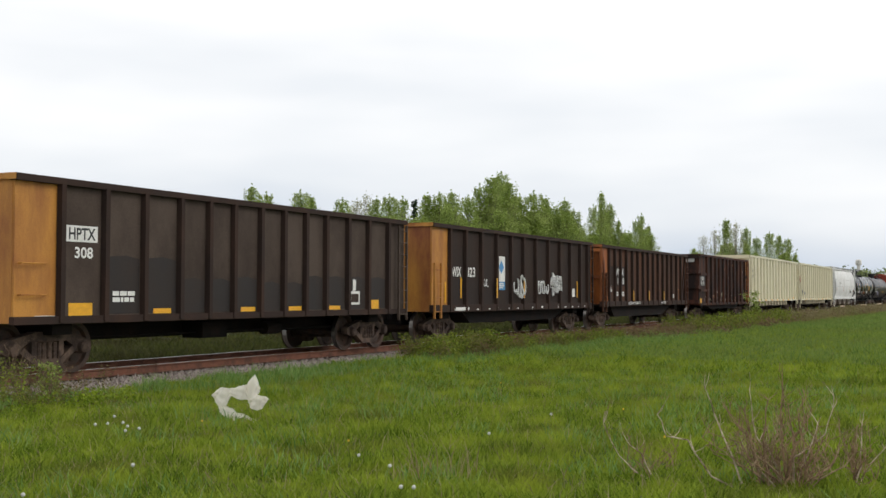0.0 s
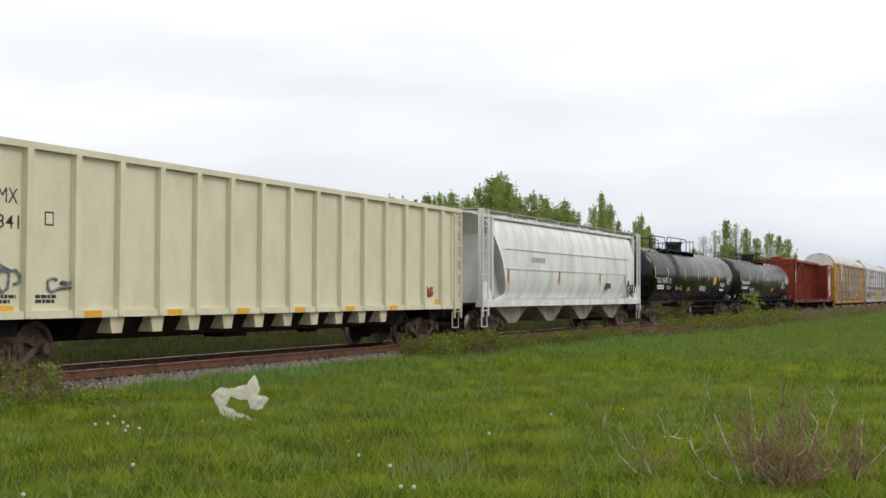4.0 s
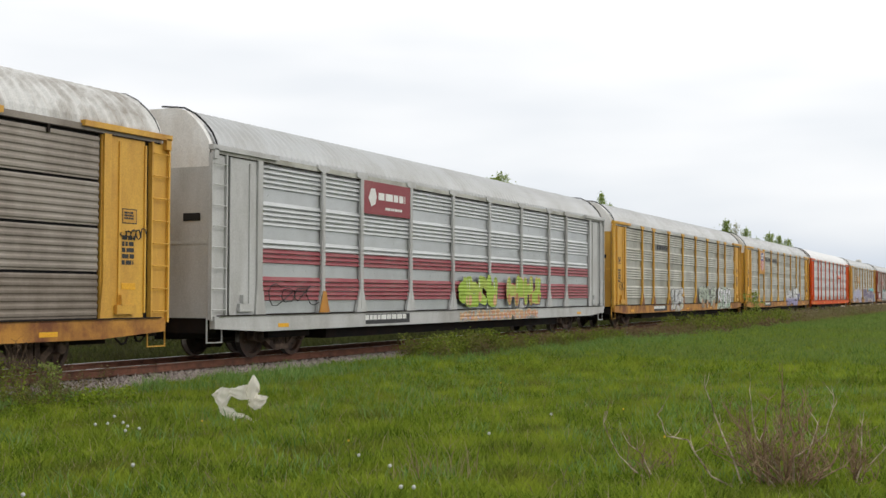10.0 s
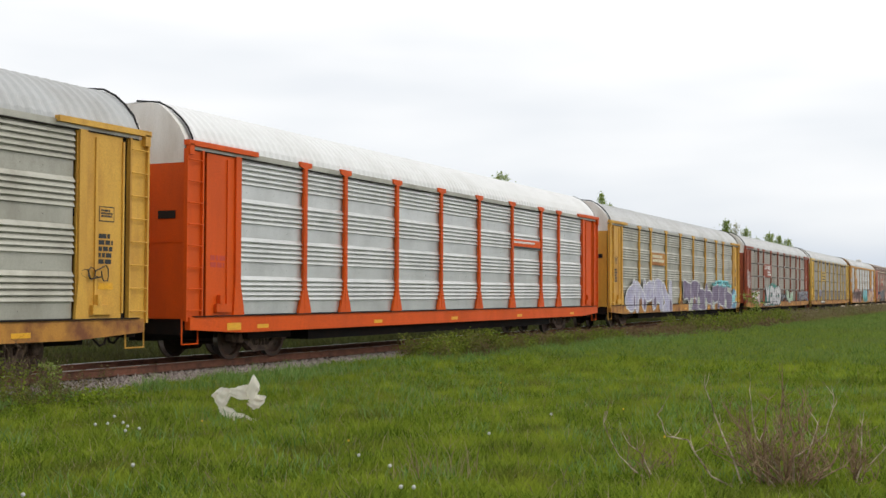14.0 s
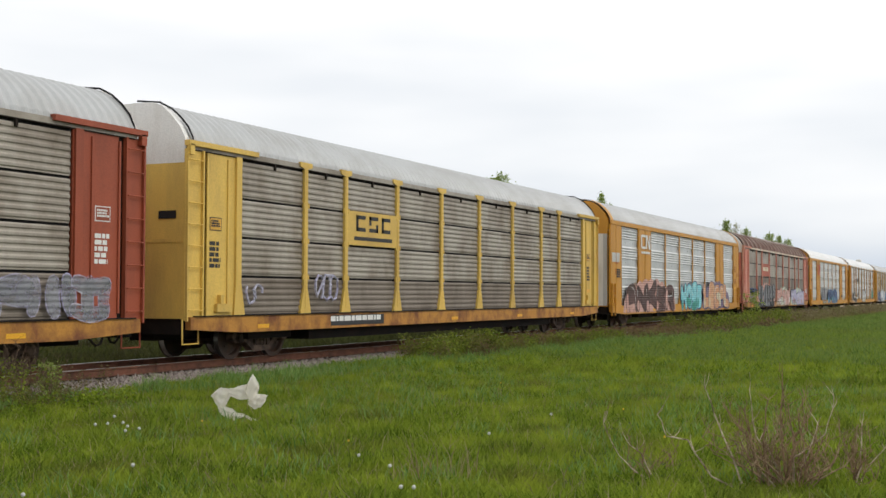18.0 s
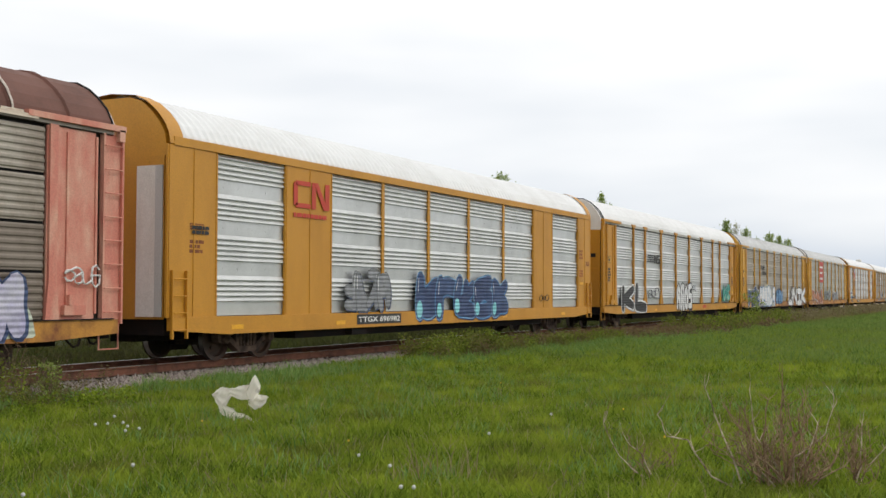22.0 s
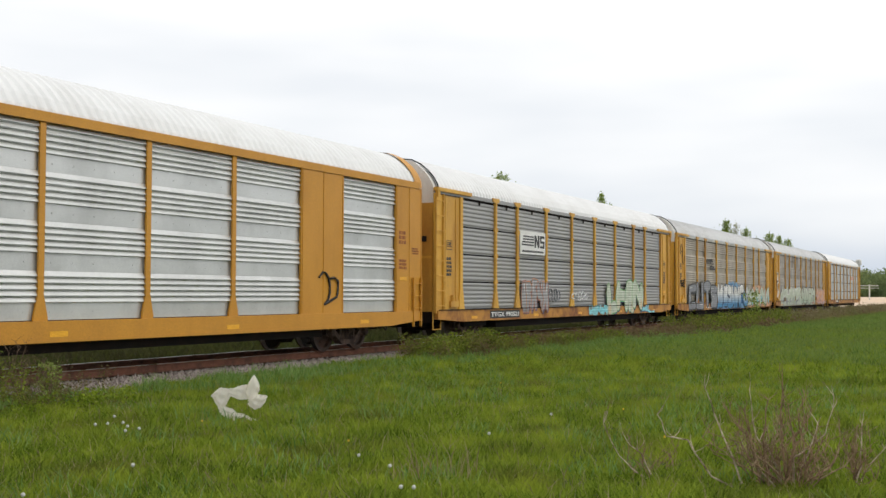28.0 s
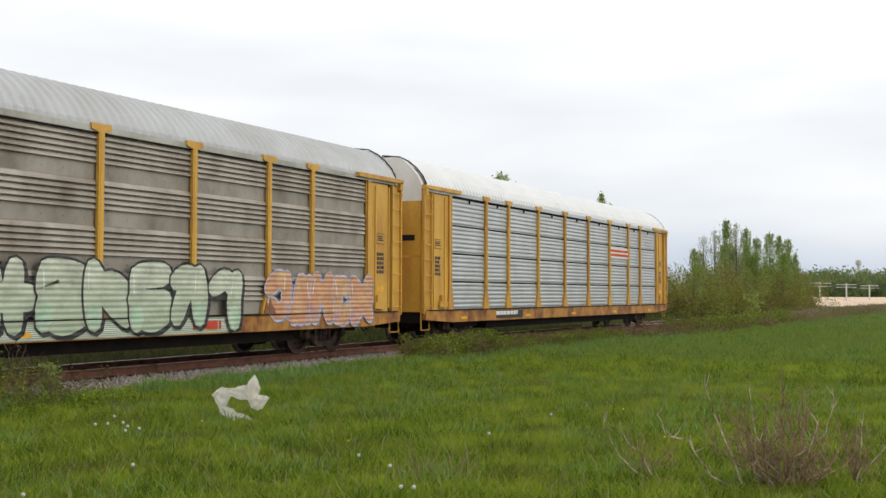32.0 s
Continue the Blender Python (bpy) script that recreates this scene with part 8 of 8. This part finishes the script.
# low shrubs on the near shoulder
thicket("trackside_shrubs", "low yellow-green shrubs on the track's shoulder", 73, bush_spots(3, 40, 26.8, 31.5, 12.9, 14.1, 0.4, 0.72), 50, 0.085, 0.034, "weed")
thicket("trackside_shrubs", "low yellow-green shrubs on the track's shoulder", 84, bush_spots(23, 90, 30.5, 42, 12.7, 14.0, 0.25, 0.52), 44, 0.095, 0.036, "weed")
thicket("trackside_shrubs", "dark brown dead stems among the shrubs", 78, bush_spots(9, 60, 26.5, 43, 12.8, 14.3, 0.25, 0.62), 30, 0.10, 0.024, "deadstem")
thicket("trackside_shrubs", "olive shrubs on the track's shoulder", 74, bush_spots(4, 130, 53, 78, 11.6, 14.2, 0.3, 0.75), 50, 0.16, 0.05, "weed")
thicket("trackside_shrubs", "brown low growth on the track's shoulder", 79, bush_spots(10, 260, 43, 125, 10.9, 14.2, 0.16, 0.40), 30, 0.18, 0.05, "deadstem")
thicket("trackside_shrubs", "brown low growth on the track's shoulder", 85, bush_spots(25, 170, 70, 190, 10.6, 13.6, 0.25, 0.6), 34, 0.22, 0.06, "thicket")
thicket("trackside_shrubs", "leafy weeds at the ballast's edge", 75, bush_spots(5, 15, 12.2, 14.0, 12.5, 13.9, 0.35, 0.85), 13, 0.08, 0.026, "weed")
thicket("trackside_shrubs", "brown dead weeds at the ballast's edge", 86, bush_spots(26, 26, 12.6, 15.0, 12.7, 14.3, 0.35, 0.8), 20, 0.07, 0.018, "deadstem")
thicket("trackside_shrubs", "bright low weeds at the ballast's edge", 80, bush_spots(12, 22, 12.0, 15.2, 12.2, 14.2, 0.12, 0.35), 22, 0.06, 0.028, "underweed")
thicket("clump_undergrowth", "olive-green brush at the foot of the clump", 76, bush_spots(6, 190, 92, 165, 21.5, 28, 1.5, 4.6), 60, 0.42, 0.085, "clumpleaf")
thicket("trackside_shrubs", "brown dead growth beside the far track", 83, bush_spots(15, 170, 80, 190, 11.5, 15.0, 0.3, 0.6), 30, 0.2, 0.06, "thicket")
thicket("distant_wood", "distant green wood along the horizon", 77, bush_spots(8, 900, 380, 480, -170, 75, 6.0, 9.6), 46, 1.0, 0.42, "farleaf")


def sapling(x, y, h, seed):
    r = random.Random(seed)
    ob = tagged(new("sapling"), "small leafy sapling at the ballast edge", "sapling", "saplings by the track")
    ob.location = (x, y, ground_height(x, y))
    wood = Shape().tube([(0, 0, 0), (0.02, 0, h * 0.5), (0, 0.01, h)], 0.012, 5, 0.004)
    part("stem", wood, M["twig"], ob)
    tips = [(r.gauss(0, 0.11 * h), r.gauss(0, 0.11 * h), h * (0.2 + 0.75 * i / 40)) for i in range(40)]
    co, tri = leaf_cloud(np.random.default_rng(seed), tips, 14, 0.03 + 0.035 * h, 0.03 + 0.015 * h)
    part("leaves", fast_mesh("leaves", co, tri), M["leaf"], ob)


sapling(15.3, 14.6, 0.62, 5)
sapling(75.2, 14.2, 2.1, 6)


# ---- bare shrubs ----
def bare_shrub(x, y, z, n, h, spread, seed, label, thick=1.0, bark="twig"):
    """Forked leafless branches, fanning out from one root."""
    r = random.Random(seed)
    ob = tagged(new("bare_shrub"), label, "shrub", "bare shrubs in the meadow")
    ob.location = (x, y, z)
    for i in range(n):
        a = r.random() * 2 * pi
        far = r.random()
        lean = spread * (0.10 + 0.90 * far)
        hh = h * (1.0 - 0.35 * far) * r.uniform(0.45, 1.08)
        bx, by = 0.12 * r.gauss(0, 1) * spread, 0.12 * r.gauss(0, 1) * spread
        crook = r.uniform(-0.35, 0.35)
        jit = lambda: r.gauss(0, 0.022)
        p = [(bx, by, 0)] + [(bx + lean * f * cos(a + c) + jit(), by + lean * f * sin(a + c) + jit(), hh * g + jit())
                             for f, c, g in ((0.18, crook, 0.2), (0.34, crook, 0.38), (0.52, 0.4 * crook, 0.56), (0.70, 0, 0.74), (0.87, -0.3 * crook, 0.88), (1.0, -0.2 * crook, 1.0))]
        s = Shape().tube(p, 0.008 * thick * r.uniform(0.5, 1.6), 5, 0.0035 * thick)
        for k in range(7):
            q = Vector(p[1 + k * 5 // 7]).lerp(Vector(p[2 + k * 5 // 7]), r.random())
            e = q + Vector((r.gauss(0, 0.07), r.gauss(0, 0.07), r.uniform(0.06, 0.24)))
            m = q.lerp(e, 0.5) + Vector((r.gauss(0, 0.02), r.gauss(0, 0.02), 0.01))
            s.tube([tuple(q), tuple(m), tuple(e)], 0.0048 * thick, 4, 0.002 * thick)
            for g in range(2):
                e2 = m + Vector((r.gauss(0, 0.07), r.gauss(0, 0.07), r.uniform(0.03, 0.13)))
                s.tube([tuple(m), tuple(e2)], 0.003 * thick, 3, 0.0015 * thick)
        part("branch", s, M[bark[i % len(bark)] if isinstance(bark, tuple) else bark], ob)
    return ob


def stalks(ob, lines, thick, bark, seed):
    """Long single stems of a shrub, each with a few side twigs; given sideways and upwards from the root."""
    r = random.Random(seed)
    for line in lines:
        turn = r.uniform(-0.5, 0.5)
        p = []
        for u, z in line:
            d = turn * (u - line[0][0]) + 0.1 * r.gauss(0, 0.3)
            p.append(Vector((0.428 * u + 0.904 * d, -0.904 * u + 0.428 * d, z)))
        fine = []
        for q, e in zip(p, p[1:]):
            for k in range(3):
                fine.append(tuple(q.lerp(e, k / 3) + Vector((r.gauss(0, 0.007), r.gauss(0, 0.007), 0))))
        fine.append(tuple(p[-1]))
        s = Shape().tube(fine, 0.010 * thick, 5, 0.0035 * thick)
        for k in range(6):
            q = Vector(fine[min(2 + int(r.random() * len(fine)), len(fine) - 1)])
            e = q + Vector((r.gauss(0, 0.06), r.gauss(0, 0.06), r.uniform(0.05, 0.18)))
            s.tube([tuple(q), tuple(q.lerp(e, 0.5) + Vector((r.gauss(0, 0.012), r.gauss(0, 0.012), 0))), tuple(e)], 0.0035 * thick, 4, 0.0015)
        part("stalk", s, M[bark], ob)


shrub = bare_shrub(11.3, 1.86, -0.33, 30, 0.95, 0.80, 3, "bare red-brown shrub with pale forked stalks in the grass", 1.0, ("redtwig", "twig", "redtwig"))
stalks(shrub, [[(-0.36, 0.0), (-0.50, 0.35), (-0.63, 0.72), (-0.73, 0.95)], [(0.0, 0.05), (-0.12, 0.35), (-0.24, 0.5), (-0.30, 0.92)], [(0.1, 0.0), (0.09, 0.3), (0.16, 0.37), (0.38, 0.53), (0.46, 0.88)],
               [(-0.43, 0.02), (-0.70, 0.15), (-0.94, 0.5), (-1.14, 0.54), (-1.21, 0.73)], [(-0.08, 0.05), (-0.24, 0.2), (-0.34, 0.32)], [(0.12, 0.1), (0.24, 0.42), (0.33, 0.62)]], 1.1, "paletwig", 41)
stalks(shrub, [[(0.03, 0.0), (-0.04, 0.61), (-0.02, 1.06)], [(-0.2, 0.0), (-0.33, 0.42), (-0.40, 0.75)], [(-0.15, 0.0), (-0.2, 0.5), (-0.16, 0.85)], [(0.22, 0.0), (0.30, 0.35), (0.36, 0.5)], [(0.0, 0.0), (0.07, 0.4), (0.03, 0.8)]], 1.25, "redtwig", 42)
small = bare_shrub(11.15, 3.1, -0.33, 4, 0.45, 0.4, 4, "few bare pale twigs in the grass", 0.7, "redtwig")
stalks(small, [[(0.0, 0.05), (-0.17, 0.15), (-0.31, 0.32), (-0.41, 0.56)], [(0.02, 0.1), (-0.08, 0.3), (-0.22, 0.42)]], 0.9, "paletwig", 43)
side = bare_shrub(11.5, 1.28, -0.33, 6, 0.6, 0.28, 5, "small bare shrub in the grass", 0.9, "redtwig")
stalks(side, [[(0.0, 0.05), (0.05, 0.35), (0.08, 0.63)], [(0.02, 0.05), (0.09, 0.19), (0.33, 0.54)]], 1.0, "paletwig", 44)
bare_shrub(13.9, 13.9, -0.31, 14, 1.0, 0.75, 6, "bare brown twigs at the ballast's edge", 1.0, "darktwig")
bare_shrub(14.8, 14.1, -0.31, 8, 0.8, 0.5, 7, "bare brown twigs at the ballast's edge", 1.0, "darktwig")


# ---- torn plastic bag ----
def bag():
    """Crumpled film: patches between an upper and a lower edge, with folds; given sideways and upwards in metres."""
    ob = tagged(new("plastic_bag"), "torn white plastic bag caught in the grass", "plastic bag")
    ob.location = (13.73, 9.65, -0.30)
    flaps = []

    def along(line, f):
        k = f * (len(line) - 1)
        i = min(int(k), len(line) - 2)
        return [line[i][c] + (line[i + 1][c] - line[i][c]) * (k - i) for c in (0, 1)]

    def patch(top, low, depth, seed, root=None):
        rr = random.Random(seed)
        a, b, c = rr.uniform(3, 5), rr.uniform(2, 4), rr.uniform(0, 6)
        rows = []
        for j in range(15):
            f = j / 14
            (u0, z0), (u1, z1) = along(top, f), along(low, f)
            row = []
            for i in range(11):
                g = i / 10
                d = depth * (sin(a * 3 * f + 2.5 * g + c) + 0.6 * sin(b * 4 * g - 5 * f + 2 * c) + 0.5 * sin(19 * f + 7 * g))
                u, z = u0 + (u1 - u0) * g, z0 + (z1 - z0) * g
                if root:
                    u, z = u - root[0], z - root[1]
                row.append((0.428 * u + 0.904 * d, -0.904 * u + 0.428 * d, z + 0.004 * rr.gauss(0, 1)))
            rows.append(row)
        sheet = part("sheet", Shape().sheet(rows), M["bag"], ob, smooth=True)
        if root:
            sheet.location = (0.428 * root[0], -0.904 * root[0], root[1])
            flaps.append(sheet)
    patch([(-0.37, 0.37), (-0.30, 0.45), (-0.23, 0.485), (-0.17, 0.475), (-0.115, 0.465)], [(-0.36, 0.35), (-0.31, 0.27), (-0.24, 0.18), (-0.17, 0.23), (-0.10, 0.36)], 0.028, 1)
    patch([(-0.30, 0.30), (-0.20, 0.22), (-0.08, 0.20), (-0.02, 0.13), (0.09, 0.115), (0.16, 0.07), (0.27, 0.005)], [(-0.26, 0.14), (-0.20, 0.08), (-0.10, 0.03), (-0.04, 0.0), (0.02, 0.06), (0.13, 0.045), (0.26, 0.0)], 0.022, 2)
    patch([(-0.13, 0.465), (-0.04, 0.48), (0.04, 0.505), (0.13, 0.52)], [(-0.12, 0.37), (-0.04, 0.325), (0.06, 0.31), (0.13, 0.31)], 0.018, 3)
    patch([(0.10, 0.44), (0.14, 0.56), (0.215, 0.66), (0.27, 0.57), (0.30, 0.48)], [(0.10, 0.40), (0.12, 0.32), (0.18, 0.30), (0.25, 0.36), (0.295, 0.42)], 0.03, 4, (0.12, 0.36))
    patch([(0.13, 0.32), (0.20, 0.37), (0.30, 0.385), (0.37, 0.36), (0.43, 0.345)], [(0.15, 0.25), (0.18, 0.19), (0.26, 0.165), (0.34, 0.20), (0.42, 0.33)], 0.032, 5, (0.15, 0.31))
    return ob, flaps


BAG, FLAPS = bag()


# ---- flowers ----
def flower(x, y, h, r, m, name, label, group):
    ob = tagged(new(name), label, "flower", group)
    ob.location = (x, y, -0.32)
    part("stalk", kept(("stalk", round(h, 2)), lambda: Shape().tube([(0, 0, 0), (0.01, 0, h * 0.5), (0, 0, h)], 0.004, 4).mesh("stalk")), M["weed"], ob)
    part("head", kept(("head", r), lambda: Shape().lathe([(-r, 0.3 * r), (-0.5 * r, 0.9 * r), (0, r), (0.6 * r, 0.8 * r), (r, 0.25 * r)], 0, 0, 0, 9, "z").mesh("head")), M[m], ob, at=(0, 0, h))


def meadow_point(px, py, z=-0.3):
    """Where a sight line (in parts of the half width, right and down) meets the meadow."""
    d = Matrix.Rotation(radians(-64.638), 3, "Z") @ Euler((radians(92.16), radians(-0.158), 0)).to_matrix() @ Vector((px * 0.3733, -py * 0.3733, -1))
    k = (z - EYE_Z) / d.z
    return d.x * k, d.y * k


for px, py in ((-0.742, 0.376), (-0.757, 0.392), (-0.785, 0.394), (-0.722, 0.390), (-0.712, 0.398), (-0.717, 0.408), (-0.686, 0.403), (-0.70, 0.485), (-0.19, 0.463), (0.104, 0.414), (0.244, 0.371),
               (-0.095, 0.534), (-0.12, 0.487), (-0.948, 0.552), (-0.066, 0.535)):
    fx, fy = meadow_point(px, py, -0.06)
    flower(fx, fy, 0.25, 0.018, "petal", "seed_head", "white dandelion seed head in the grass", "dandelions in the meadow")
for px, py in ((0.130, 0.299), (0.407, 0.358), (-0.544, 0.384), (-0.213, 0.428), (0.5, 0.42)):
    fx, fy = meadow_point(px, py, -0.06)
    flower(fx, fy, 0.24, 0.012, "petal_y", "dandelion", "yellow dandelion in the grass", "dandelions in the meadow")

# ---- far yard, posts and tower beyond the meadow ----
yard = Shape().sheet([[(x, y0 + (y1 - y0) * k / 6, -0.26 + 1.1 * (x - 190) / 190) for k in range(7)] for x, y0, y1 in ((190, 18, 32), (250, 20, 44), (320, 22, 58), (380, 24, 66))])
thing("yard", yard, M["dirt"], "pale gravel yard beyond the trees", "yard", kind="structure")
for i, px in enumerate((0.850, 0.910, 0.962)):
    y = 31 - 1.2 * i
    x = on_ray(px, y)
    post_ob = tagged(new("yard_post"), "pale post carrying cross rails", "post", "posts of the yard")
    post_ob.location = (x, y, -0.3)
    part("shaft", Shape().box(-0.14, 0.14, -0.14, 0.14, 0, 4.2), M["pole"], post_ob)
    part("crossbar", Shape().box(-0.08, 0.08, -2.0, 2.0, 3.85, 4.0).box(-0.08, 0.08, -2.0, 2.0, 3.3, 3.42), M["pole"], post_ob)
for i, (px, y) in enumerate(((0.505, 26.5),)):
    x = on_ray(px, y)
    post_ob = tagged(new("utility_post"), "pale post with two crossbars", "post")
    post_ob.location = (x, y, -0.3)
    part("shaft", Shape().box(-0.07, 0.07, -0.07, 0.07, 0, 4.4), M["pole"], post_ob)
    part("crossbar", Shape().box(-0.04, 0.04, -1.3, 1.3, 3.5, 3.58).box(-0.04, 0.04, -1.3, 1.3, 2.9, 2.98), M["pole"], post_ob)
tower = tagged(new("water_tower"), "pale distant tower above the wood", "tower")
tower.location = (on_ray(0.938, 62), 62, -0.3)
part("shaft", Shape().lathe([(0, 0.8), (16.0, 0.8)], 0, 0, 0, 12, "z"), M["pole"], tower)
part("tank", Shape().lathe([(15.6, 1.0), (16.0, 1.35), (17.8, 1.35), (18.3, 0.9)], 0, 0, 0, 16, "z"), M["pole"], tower)


# ---- movement ----

def motions():
    for ob, s0 in CARS:
        walk(ob, [(t, pose(s0 - SPEED * t, TRACK_Y, 0)) for t in (0, 8, 16, 24, 32)])
    # the bag stirs in the wind, its loose flaps most
    fold = [(0, 0), (2, -4), (3.5, 0), (6, 6), (7.5, 22), (9, 38), (11, 34), (13, 46), (15, 40), (17, 30), (19, 34), (22, 36), (25, 32), (28, 34), (30, 28), (31, 18), (32, 10)]
    for k, flap in enumerate(FLAPS):
        walk(flap, [(t, pose(flap.location.x, flap.location.y, flap.location.z, 3 * sin(t * 2.1 + k), 3 * sin(t * 1.4), (0.5, 1.0)[k] * a + 4 * sin(t * 1.7))) for t, a in fold])
    walk(BAG, [(t / 2, pose(BAG.location.x, BAG.location.y, BAG.location.z, 0.8 * sin(t * 1.9), 0.9 * sin(t * 1.3 + 1), 1.5 * sin(t * 0.9))) for t in range(65)])
    step = SPEED / FPS / R_WHEEL
    for dx, group in WHEELS.items():
        lead = group[0]
        walk(lead, [(i / FPS, pose(dx, 0, R_WHEEL, 0, -math.degrees(step * i), 0)) for i in range(32 * FPS + 1)])
        act = lead.animation_data.action
        for ob in group[1:]:
            ob.rotation_mode = "QUATERNION"
            ob.animation_data_create()
            ob.animation_data.action = act
            ob.animation_data.action_slot = act.slots[0]


motions()
